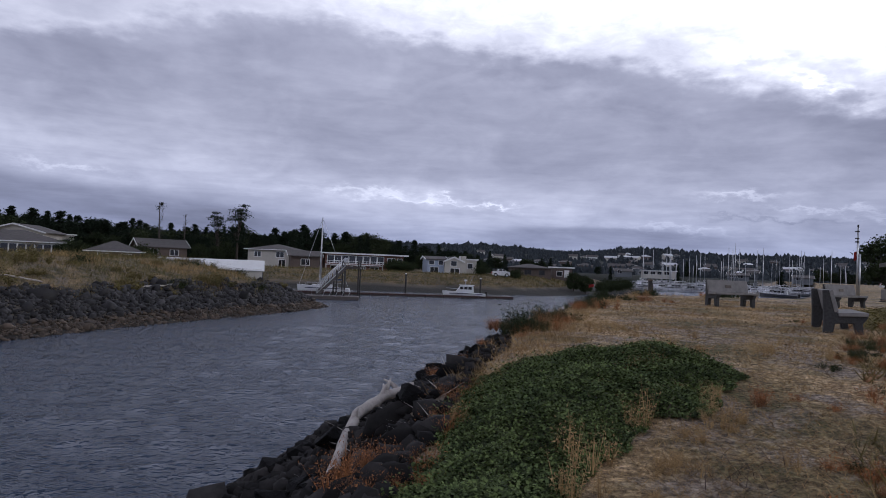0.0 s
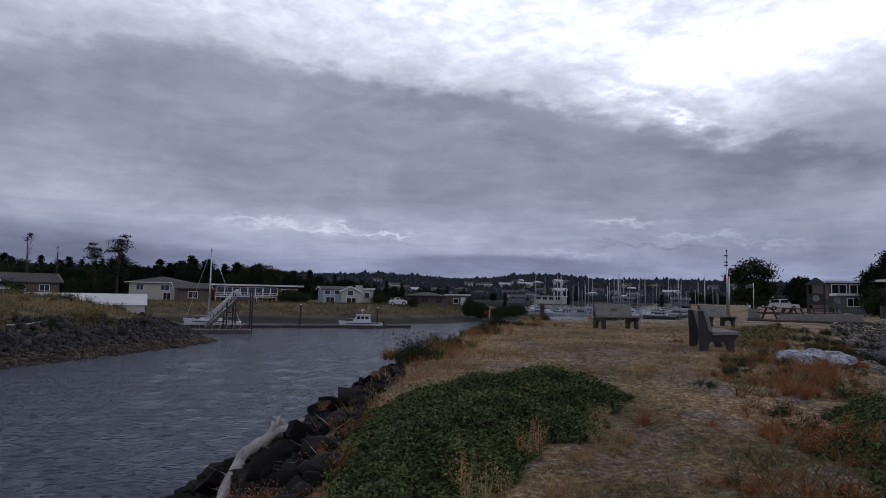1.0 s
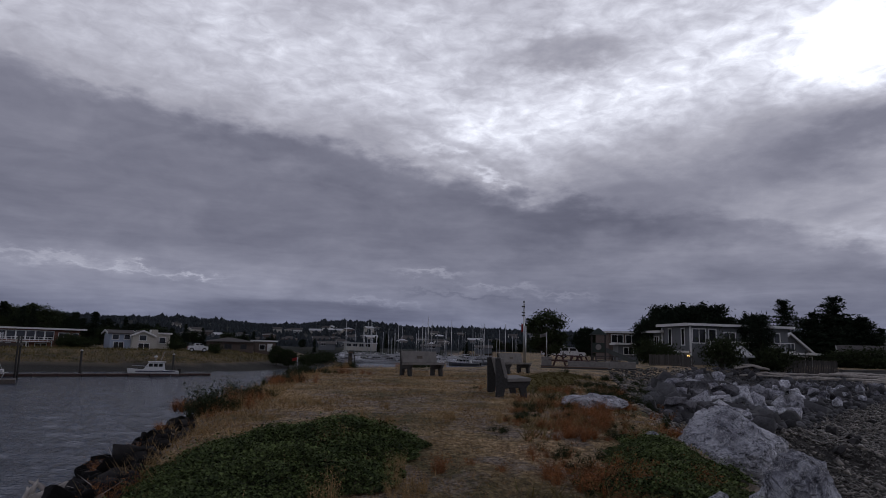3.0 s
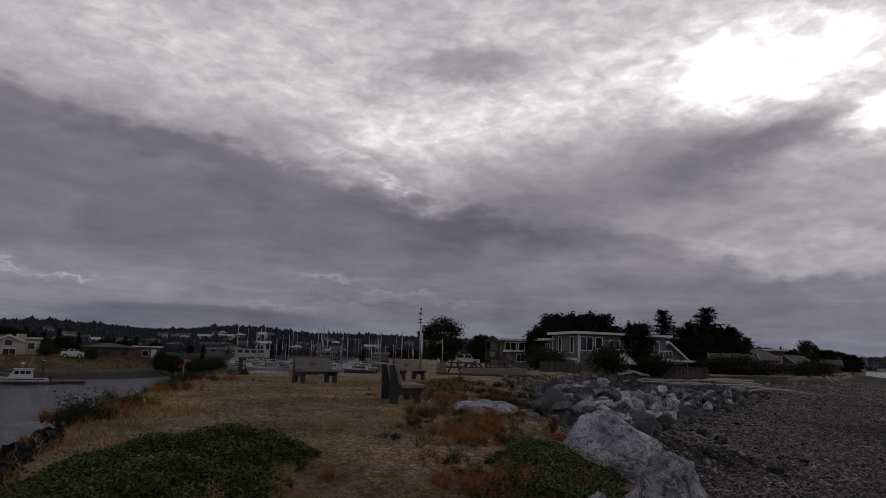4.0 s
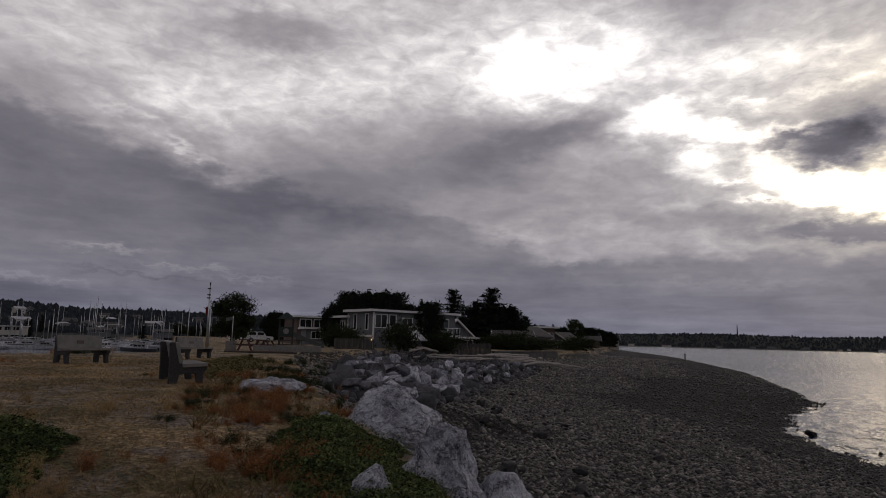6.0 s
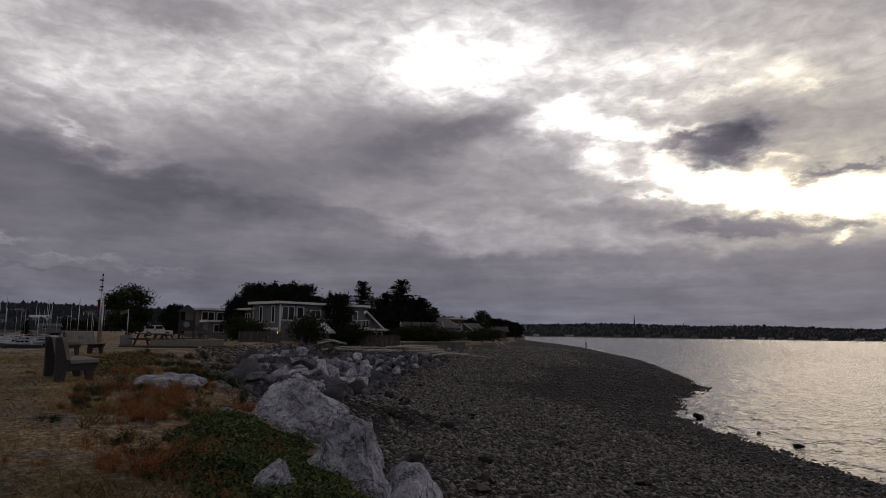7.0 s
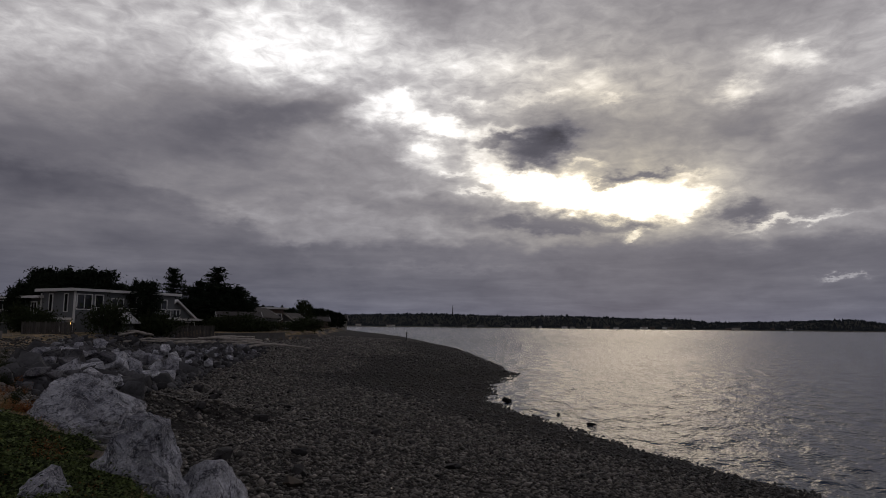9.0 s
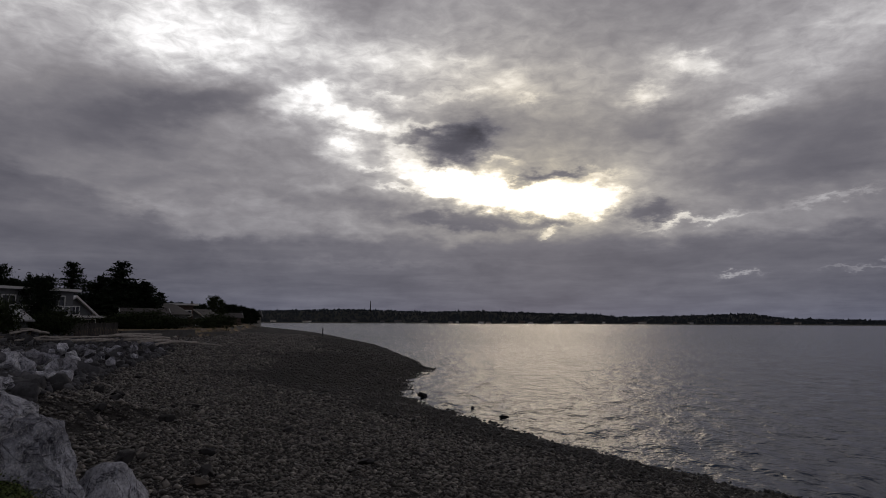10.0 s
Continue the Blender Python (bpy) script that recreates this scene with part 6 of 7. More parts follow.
# ---- the park by the flagpole ----
def flagpole(label, az, r, high, flag_mat, flag_z, wide, drop):
    x, y = at(az, r)
    p = thing("flagpole", label, "flagpole", pose(x, y, height(x, y), 0, 0, -az))
    rodded("pole", ALU, p, (0, 0, 0), (0, 0, high), 0.06 if high > 4 else 0.035, 0.045 if high > 4 else 0.025)
    bm = bmesh.new()
    v = [[bm.verts.new((-0.04 - wide / 5 * i, 0.05 * math.sin(i * 1.4 + j), flag_z - drop / 5 * j - 0.25 * wide * i / 5)) for j in range(6)] for i in range(6)]
    for i in range(5):
        for j in range(5):
            bm.faces.new((v[i][j], v[i + 1][j], v[i + 1][j + 1], v[i][j + 1]))
    bmesh.ops.solidify(bm, geom=bm.faces[:], thickness=0.01)
    part("flag", bm, flag_mat, p)
    return p


pole = flagpole("tall pale pole with hanging red flag and fittings", 32.0, 45, 4.2, RED, 2.75, 0.14, 0.5)
rodded("mast", ALU, pole, (0.12, 0, 0), (0.12, 0, 2.6), 0.05)
for z in (3.3, 3.5, 3.9):
    boxed("fitting", PILE, pole, -0.04, 0, z, 0.22, 0.1, 0.07)
boxed("head", PILE, pole, 0, 0, 4.22, 0.09, 0.09, 0.14)
flagpole("small pole with pale flag beyond the lawn", 33.9, 55, 2.5, SLAB, 2.45, 0.5, 0.28)

# play tower with roof and slide
x, y = at(38.15, 58)
tower = thing("play_tower", "timber play tower with pointed roof and green slide", "play structure", pose(x, y, height(x, y), 0, 0, -38))
for px_ in (-0.55, 0.55):
    for py_ in (-0.5, 0.5):
        boxed("post", PILE, tower, px_, py_, 1.25, 0.13, 0.13, 2.5)
bm = bmesh.new()
bmesh.ops.create_cone(bm, cap_ends=True, segments=4, radius1=1.05, radius2=0.12, depth=0.55, matrix=pose(0, 0, 2.75, 0, 0, 45))
part("tower_roof", bm, GREEN_PAINT, tower)
boxed("platform", TIMBER, tower, 0, 0, 1.0, 1.2, 1.1, 0.1)
panel = boxed("panel", GREEN_PAINT, tower, 0, -0.55, 1.4, 1.0, 0.05, 0.8)
bm = bmesh.new()
bmesh.ops.create_cone(bm, cap_ends=True, segments=20, radius1=0.24, radius2=0.24, depth=0.05, matrix=pose(0, -0.60, 1.45, 90))
part("round_window", bm, SLAB, panel)
sl = part("slide", (lambda b_: (outline(b_, [(0.55, 1.05), (2.9, 0.10), (3.2, 0.10), (3.2, 0.40), (2.95, 0.42), (0.55, 1.45)], 0.55, "y"), b_)[1])(bmesh.new()), SLIDE, tower, "worn dark green slide")


def picnic_table(az, r, turn, label, mat):
    x, y = at(az, r)
    t = thing("picnic_table", label, "picnic table", pose(x, y, height(x, y), 0, 0, turn), "picnic tables")
    boxed("tabletop", mat, t, 0, 0, 0.74, 1.8, 0.75, 0.06)
    for s in (-1, 1):
        boxed("bench_seat", mat, t, 0, s * 0.7, 0.44, 1.8, 0.28, 0.05)
        for e in (-0.7, 0.7):
            boxed("leg", mat, t, e, s * 0.42, 0.37, 0.09, 0.09, 0.78, pose(0, 0, 0, s * 28))
        boxed("crossbar", mat, t, s * 0.7, 0, 0.40, 0.06, 1.5, 0.09)


picnic_table(35.6, 46, 10, "dark red-brown picnic table on the lawn", RED_BROWN)
picnic_table(38.6, 49, -20, "grey picnic table beside the play tower", FENCE)
picnic_table(36.6, 44, 40, "dark weathered picnic table on the lawn", RED_BROWN)
for az, r, ln, hh, lab in [(37.4, 43, 2.6, 0.45, "low weathered concrete block edging the lawn"), (39.9, 47, 2.0, 0.5, "pale concrete block edging the playground"), (33.9, 47, 0.7, 0.65, "pale concrete block by the flagpole"), (36.2, 42, 4.0, 0.12, "low timber edging of the playground")]:
    x, y = at(az, r)
    blk = thing("concrete_block", lab, "block", pose(x, y, height(x, y), 0, 0, -az))
    boxed("block_body", SLAB if "concrete" in lab else TIMBER, blk, 0, 0, hh / 2, ln, 0.5, hh, bevel=0.03)
    boxed("base", CONCRETE, blk, 0, 0, 0.02, ln + 0.1, 0.6, 0.08)


def vehicle(label, m, ln, cabin, paint, tall=1.75, name="parked_car"):
    """A parked car along x: lower body, glazed cabin from and to the given places, wheels, lights."""
    c = thing(name, label, "car", m)
    bm = bmesh.new()
    outline(bm, [(-ln / 2, 0.45), (-ln / 2 + 0.1, 0.3), (ln / 2 - 0.1, 0.3), (ln / 2, 0.5), (ln / 2 - 0.05, 0.95), (cabin[1] + 0.5, 1.05), (-ln / 2 + 0.05, 1.05)], 1.8, "y")
    bmesh.ops.bevel(bm, geom=bm.edges[:], offset=0.06, segments=2, affect="EDGES")
    body = part("body", bm, paint, c)
    bm = bmesh.new()
    outline(bm, [(cabin[0], 1.03), (cabin[1] + 0.5, 1.03), (cabin[1], tall), (cabin[0] + 0.15, tall)], 1.55, "y")
    bmesh.ops.bevel(bm, geom=bm.edges[:], offset=0.05, segments=2, affect="EDGES")
    cab = part("cabin", bm, paint, c)
    k = (cabin[1] - cabin[0]) / 2
    for i in range(2):
        for s in (-1, 1):
            boxed("side_window", GLASS, cab, cabin[0] + 0.3 + k * (i + 0.45), s * 0.79, (tall + 1.08) / 2 + 0.0, k * 0.8, 0.03, (tall - 1.03) * 0.62)
    for wx in (-ln * 0.31, ln * 0.31):
        for s in (-1, 1):
            bm = bmesh.new()
            bmesh.ops.create_cone(bm, cap_ends=True, segments=18, radius1=0.36, radius2=0.36, depth=0.24, matrix=pose(wx, s * 0.82, 0.36, 90))
            wh = part("wheel", bm, TYRE, c)
            bm = bmesh.new()
            bmesh.ops.create_cone(bm, cap_ends=True, segments=14, radius1=0.2, radius2=0.2, depth=0.27, matrix=pose(wx, s * 0.82, 0.36, 90))
            part("rim", bm, ALU, wh)
    for s in (-1, 1):
        boxed("headlight", WHITE, body, ln / 2 - 0.02, s * 0.65, 0.72, 0.06, 0.3, 0.16)
        boxed("tail_light", RED, body, -ln / 2 + 0.0, s * 0.7, 0.8, 0.06, 0.2, 0.25)
    return c


vehicle("white sport utility vehicle parked beyond the lawn", facing(35.9, 118, height(*at(35.9, 118)), 12), 4.6, (-2.1, 0.6), CARPAINT)
vehicle("white van parked behind the vehicles", facing(34.6, 126, height(*at(34.6, 126)), 10), 5.2, (-2.4, 1.6), CARPAINT, 2.2)
house("beach_pavilion", "flat-roofed pavilion with white framed upper windows", facing(40.2, 108, 0.4, 18), 7.0, 7.0, 4.0, BROWN_WALL, "flat", SHINGLE, over=0.4, windows=[("f", -2.2, 2.6, 1.7, 1.1), ("f", 0, 2.6, 1.7, 1.1), ("f", 2.2, 2.6, 1.7, 1.1)], doors=[("f", 0.5, 3.0, 2.0)])
house("garage", "low white garage beside the pavilion", facing(41.2, 100, 0.4, 10), 6.0, 5.0, 2.2, GREY_SIDING, "flat", SHINGLE, over=0.4, windows=[("f", -1.6, 0.9, 1.2, 0.9), ("f", 1.4, 0.9, 1.6, 0.9)])
for az, r, hh in [(17.4, 33, 0.7), (17.6, 150, 2.2)]:
    x, y = at(az, r)
    ps = thing("wooden_post", "dark square wooden post at the edge of the lawn", "post", pose(x, y, max(height(x, y), SEA)))
    boxed("post_body", PILE, ps, 0, 0, hh / 2, 0.16, 0.16, hh, bevel=0.02)
    boxed("post_cap", TIMBER, ps, 0, 0, hh + 0.02, 0.19, 0.19, 0.05)
x, y = at(71.1, 150)
ps = thing("channel_marker", "slender dark marker post on the tide line", "post", pose(x, y, SEA - 0.3))
rodded("shaft", PILE, ps, (0, 0, 0), (0, 0, 3.0), 0.14, 0.12)
boxed("mark", PILE, ps, 0, 0, 2.9, 0.35, 0.35, 0.25)

# ---- the channel: dock and boats ----
dock = thing("floating_dock", "long low timber floating dock with red edge", "dock")
a, b = Vector((*at(-16, 86.5), SEA)), Vector((*at(6.0, 91.8), SEA))
d = (b - a)
yaw = math.degrees(math.atan2(d.y, d.x))
dock.matrix_basis = pose(a.x, a.y, SEA, 0, 0, yaw)
n = 14
for i in range(n):
    boxed("float_section", DOCK, dock, (i + 0.5) * d.length / n, 0, 0.12, d.length / n - 0.12, 1.6, 0.42)
boxed("rub_rail", RED_BROWN, dock, d.length / 2, -0.83, 0.22, d.length, 0.06, 0.14)
for az, r, hi in [(-3.15, 90.6, 2.9), (-15.2, 88, 3.0), (3.3, 92.2, 2.6), (-9.3, 84.5, 3.2)]:
    x, y = at(az, r)
    pl = thing("mooring_pile", "dark tarred mooring pile beside the dock", "pile", pose(x, y, SEA - 2), "mooring piles")
    rodded("pile_shaft", PILE, pl, (0, 0, 0), (0, 0, hi + 2), 0.14, 0.12, 12)
    rodded("pile_cap", WHITE, pl, (0, 0, hi + 2), (0, 0, hi + 2.12), 0.2, 0.05, 12)
pont = thing("pontoon", "dark landing pontoon with hoops and clutter", "pontoon", pose(*at(-10.3, 75.5), SEA, 0, 0, 6))
boxed("deck", DOCK, pont, 0, 0, 0.12, 8.4, 2.6, 0.46)
for i in range(5):
    rodded("rail_hoop", ALU, pont, (0.2 + i * 0.7, -0.8, 0.35), (0.5 + i * 0.7, -0.8, 1.05), 0.03)
rodded("top_rail", ALU, pont, (0.2, -0.8, 1.05), (3.6, -0.8, 1.0), 0.03)
for px_ in (1.6, 2.5):
    rodded("guide_post", PILE, pont, (px_, 0.9, -2), (px_, 0.9, 3.2), 0.11, 0.1)
gang = thing("gangway", "pale aluminium gangway sloping down to the pontoon", "gangway")
p0, p1 = Vector((*at(-10.6, 78), SEA + 0.5)), Vector((*at(-8.3, 80), 0.9))
for s in (-0.5, 0.5):
    o = Vector((0, s * 1.4, 0))
    for dz_ in (0, 1.0):
        rodded("gangway_rail", ALU, gang, p0 + o + Vector((0, 0, dz_)), p1 + o + Vector((0, 0, dz_)), 0.06)
    for i in range(8):
        q = p0.lerp(p1, i / 7) + o
        rodded("gangway_upright", ALU, gang, q, q + Vector((0, 0, 1.0)), 0.04)
        if i < 7:
            rodded("gangway_brace", ALU, gang, q, p0.lerp(p1, (i + 1) / 7) + o + Vector((0, 0, 1.0)), 0.03)
bm = bmesh.new()
md = (p1 - p0)
box(bm, *((p0 + p1) / 2), md.length, 1.3, 0.1, md.to_track_quat("X", "Z").to_matrix().to_4x4())
part("tread", bm, DOCK, gang)
plat = thing("gangway_platform", "timber platform on dark piles at gangway head", "platform", pose(*at(-8.0, 80.6), SEA))
boxed("platform_deck", DOCK, plat, 0.3, 0, 3.55, 2.2, 2.4, 0.25)
for px_ in (-0.7, 1.2):
    for py_ in (-0.9, 0.9):
        rodded("platform_leg", PILE, plat, (px_, py_, -2), (px_, py_, 4.4), 0.09)


def hull(bm, ln, beam, free, bow=0.5):
    """A boat's hull along x, bow towards -x, waterline at z = 0."""
    n = 12
    rings = []
    for i in range(n + 1):
        u = i / n
        wide = beam / 2 * (math.sin(min(1.0, u * 1.35) * math.pi / 2) ** 0.7) * (1 if u < 0.8 else 1 - (u - 0.8) * 0.6)
        sheer = free * (1 + bow * (1 - u) ** 2)
        x = (u - 0.5) * ln
        rake = -0.25 * (1 - u) ** 3
        rings.append([bm.verts.new((x + rake * k[2], s * k[0] * wide, k[1])) for s, k in ((1, (1, sheer, 1)), (1, (0.92, free * 0.4, 0.4)), (1, (0.7, -0.05, 0)), (1, (0.02, -0.4, 0)), (-1, (0.7, -0.05, 0)), (-1, (0.92, free * 0.4, 0.4)), (-1, (1, sheer, 1)))])
    for r, s in zip(rings, rings[1:]):
        for k in range(6):
            bm.faces.new((r[k], s[k], s[k + 1], r[k + 1]))
        bm.faces.new((r[0], r[6], s[6], s[0]))
    bm.faces.new(rings[-1])
    bm.faces.new(rings[0][::-1])
    bmesh.ops.remove_doubles(bm, verts=bm.verts[:], dist=0.004)
    bmesh.ops.recalc_face_normals(bm, faces=bm.faces[:])


def boat_base(name, label, m, ln, beam, free, group=""):
    b = thing(name, label, "boat", m, group)
    bm = bmesh.new()
    hull(bm, ln, beam, free)
    h = part("hull", bm, HULL if group == "dock boats" else BERTHED, b, smooth=False)
    return b, h


def sailboat(m, ln, mast, label, detail=True, group="marina boats"):
    b, h = boat_base("sailboat", label, m, ln, ln * 0.3, 0.75, group)
    boxed("cabin_trunk", HULL if detail else BERTHED, b, -0.2, 0, 0.95, ln * 0.4, ln * 0.18, 0.4, bevel=0.06)
    rodded("mast", ALU, b, (-ln * 0.08, 0, 0.7), (-ln * 0.08, 0, mast), 0.085 if detail else 0.075, 0.06)
    rodded("boom", ALU, b, (-ln * 0.08, 0, 1.7), (ln * 0.36, 0, 1.75), 0.06)
    if detail:
        boxed("stripe", NAVY, h, 0, -ln * 0.149, 0.72, ln * 0.7, 0.03, 0.09)
        boxed("sail_cover", NAVY, b, ln * 0.14, 0, 1.84, ln * 0.4, 0.18, 0.2, bevel=0.05)
        for p in ((-ln * 0.49, 0, 1.1), (ln * 0.48, 0, 0.8), (-ln * 0.08, ln * 0.14, 0.8), (-ln * 0.08, -ln * 0.14, 0.8)):
            rodded("stay", ALU, b, p, (-ln * 0.08, 0, mast - 0.1), 0.022, sides=5)
        for s in (-1, 1):
            rodded("spreader", ALU, b, (-ln * 0.08, 0, mast * 0.58), (-ln * 0.08, s * 0.7, mast * 0.6), 0.03)
            for i in range(6):
                px_ = -ln * 0.35 + i * ln * 0.15
                rodded("stanchion", ALU, b, (px_, s * ln * 0.12, 0.75), (px_, s * ln * 0.12, 1.4), 0.02, sides=5)
            rodded("lifeline", ALU, b, (-ln * 0.35, s * ln * 0.12, 1.4), (ln * 0.4, s * ln * 0.12, 1.35), 0.015, sides=5)
    return b


def cruiser(m, ln, label, group="marina boats"):
    b, h = boat_base("motor_cruiser", label, m, ln, ln * 0.33, 0.62, group)
    boxed("stripe", NAVY, h, 0.1, -ln * 0.164, 0.58, ln * 0.8, 0.03, 0.1)
    bm = bmesh.new()
    outline(bm, [(-ln * 0.22, 0.7), (ln * 0.22, 0.7), (ln * 0.20, 1.65), (-ln * 0.10, 1.65)], ln * 0.24, "y")
    bmesh.ops.bevel(bm, geom=bm.edges[:], offset=0.05, segments=2, affect="EDGES")
    paint = HULL if group == "dock boats" else BERTHED
    cab = part("wheelhouse", bm, paint, b)
    for i in range(3):
        for s in (-1, 1):
            boxed("cabin_window", GLASS, cab, -ln * 0.08 + i * ln * 0.1, s * ln * 0.122, 1.32, ln * 0.08, 0.02, 0.36)
    boxed("cabin_roof", paint, b, ln * 0.05, 0, 1.70, ln * 0.36, ln * 0.27, 0.08, bevel=0.03)
    rodded("radar_mast", ALU, b, (ln * 0.02, 0, 1.7), (ln * 0.02, 0, 2.5), 0.04)
    boxed("radar", WHITE, b, ln * 0.02, 0, 2.35, 0.4, 0.3, 0.2, bevel=0.05)
    rodded("antenna", ALU, b, (ln * 0.12, 0.3, 1.7), (ln * 0.2, 0.3, 3.0), 0.02, sides=5)
    boxed("outboard", PILE, b, ln * 0.5 + 0.12, 0, 0.45, 0.35, 0.4, 0.9, bevel=0.06)
    for s in (-1, 1):
        rodded("bow_rail", ALU, b, (-ln * 0.45, s * 0.15, 1.25), (-ln * 0.12, s * ln * 0.14, 1.15), 0.025, sides=5)
    return b


sailboat(pose(*at(-10.1, 88), SEA, 0, 0, 2), 6.6, 9.9, "white sailboat with navy sail cover moored at the dock", group="dock boats")
cruiser(pose(*at(1.95, 90.2), SEA, 0, 0, 2), 5.6, "small white motor cruiser with dark stripe at the dock", group="dock boats")

# ---- houses across the channel ----
house("white_windowed_house", "long low house with row of pale windows", facing(-33.2, 125, 0.1, 8), 13, 9, 2.5, CREAM, "hip", SHINGLE, 1.8, 0.8, windows=[("f", -4.9 + i * 1.15, 0.6, 0.95, 1.5) for i in range(10)])
house("gabled_house", "cream gabled house on rising ground", facing(-32.3, 165, 2.4, -25), 11, 9, 2.6, CREAM, "gable_end", SHINGLE, 1.5, 0.8, windows=[("f", 1.5, 0.8, 1.6, 1.0)])
house("flat_house", "low flat-roofed pale house", facing(-30.2, 170, 2.0, 0), 6, 6, 2.8, CREAM, "flat", SHINGLE, windows=[("f", -1, 0.9, 1.6, 1.0), ("f", 1.6, 0.9, 1.2, 1.0)])
house("hip_roof_house", "low house under broad brown hipped roof", facing(-26.4, 118, 0.0, 0), 7.5, 7.5, 1.6, BROWN_WALL, "hip", SHINGLE, 1.7, 0.6, windows=[("f", -1.6, 0.3, 1.4, 0.9), ("f", 1.6, 0.3, 1.4, 0.9)])
house("gabled_house", "brown gabled house among trees", facing(-23.2, 150, 0.6, 12), 9, 8, 2.4, BROWN_WALL, "gable", SHINGLE, 1.5, 0.6, windows=[("f", -2, 0.7, 1.6, 1.1), ("f", 2, 0.7, 1.6, 1.1)])
for az, r, w_, lab in [(-19.2, 80, 11.0, "long boat shed with bright white roof behind the grass bank")]:
    sh = thing("boat_shed", lab, "shed", facing(az, r, -1.5, -3))
    boxed("shed_wall", CREAM, sh, 0, 0, 0.7, w_, 3.6, 1.9)
    for s in (-1, 1):
        boxed("shed_roof", WHITE, sh, 0, s * 0.98, 2.05, w_ + 0.5, 2.3, 0.1, pose(0, 0, 0, -s * 30))
    boxed("shed_door", WHITE, sh, w_ / 2 + 0.02, 0, 0.5, 0.05, 1.6, 1.7)
house("two_storey_house", "two-storey cream house with dark roof", facing(-14.0, 128, -0.1, -20), 8.5, 8, 4.4 - 1.2, CREAM, "hip", SHINGLE, 1.1, 0.6, windows=[("f", -2.4, 1.9, 1.2, 0.9), ("f", 1.8, 1.9, 1.4, 0.9), ("f", 2.2, 0.2, 1.2, 1.2), ("r", 1, 1.7, 1.2, 1.0)])
house("low_brown_house", "low brown house beside the long house", facing(-11.9, 122, -0.1, 6), 5.0, 6, 2.3, BROWN_WALL, "gable", SHINGLE, 0.8, 0.6, windows=[("f", 0, 0.7, 1.4, 1.0)])
lh = house("long_brick_house", "long brick house with balcony and white trimmed windows", facing(-7.0, 126, -0.1, 8), 14.4, 8, 2.9, BRICK, "flat", SHINGLE, over=0.8, windows=[("f", -6.2 + i * 1.3, 1.35, 1.1, 1.25) for i in range(8)] + [("f", 4.9, 1.5, 1.4, 0.9), ("f", 6.5, 1.5, 0.8, 0.9)] + [("f", -5.4 + i * 2.4, 0.1, 1.5, 0.6) for i in range(4)])
boxed("balcony_slab", WHITE, lh, -2.0, -4.6, 1.0, 10.4, 1.3, 0.14)
for i in range(18):
    boxed("baluster", WHITE, lh, -7.1 + i * 0.6, -5.2, 1.35, 0.06, 0.05, 0.6)
boxed("handrail", WHITE, lh, -2.0, -5.2, 1.68, 10.4, 0.08, 0.08)
for i in range(4):
    boxed("porch_post", WHITE, lh, -7.1 + i * 3.4, -5.2, 0.45, 0.14, 0.14, 1.1)
house("blue_house", "two-storey pale blue house with white windows", facing(-0.8, 124, -0.1, 8), 3.4, 7, 2.6, BLUE_SIDING, "gable", SHINGLE, 0.5, 0.4, windows=[("f", -0.9, 1.7, 0.9, 0.7), ("f", 0.8, 1.7, 0.8, 0.7), ("f", -0.4, 0.2, 1.4, 1.0)])
house("cream_house", "two-storey cream house with arched gable", facing(0.7, 123, -0.1, 8), 3.2, 7, 2.4, CREAM, "gable_end", SHINGLE, 0.7, 0.4, windows=[("f", 0, 1.6, 1.0, 0.8), ("f", 0.2, 0.2, 1.6, 0.9)], chimney=(1.8, -3.0, 1.0, CREAM))
house("cream_house", "square cream house with tall white chimney", facing(2.0, 125, -0.1, 8), 3.0, 6, 2.7, CREAM, "flat", SHINGLE, over=0.25, windows=[("f", 0.3, 1.2, 0.9, 0.9), ("f", -0.8, 1.2, 0.5, 0.9)], chimney=(-1.3, -2.9, 0.7, WHITE))
house("low_dark_house", "low dark house with shallow roof on the dike", facing(7.4, 136, 0.0, 6), 8.0, 7, 1.7, BROWN_WALL, "hip", SHINGLE, 0.8, 0.6, trim=FENCE, windows=[("f", -0.6, 0.4, 1.2, 0.8), ("f", 2.2, 0.4, 1.0, 0.8)])
house("low_dark_house", "low dark carport house on the dike", facing(10.1, 142, 0.0, 6), 4.0, 6, 1.9, BROWN_WALL, "flat", SHINGLE, over=0.4, windows=[("f", -0.6, 0.3, 1.0, 0.9)], doors=[("f", 0.9, 1.0, 1.5)])
vehicle("white pickup truck parked on the dike road", facing(5.0, 119, height(*at(5.0, 119)), 6), 3.2, (-0.7, 0.5), CARPAINT, 1.45, "pickup_truck")
flagpole("short pole with faded red flag on the dike", 12.9, 121, 2.3, RED, 2.25, 0.9, 0.5)

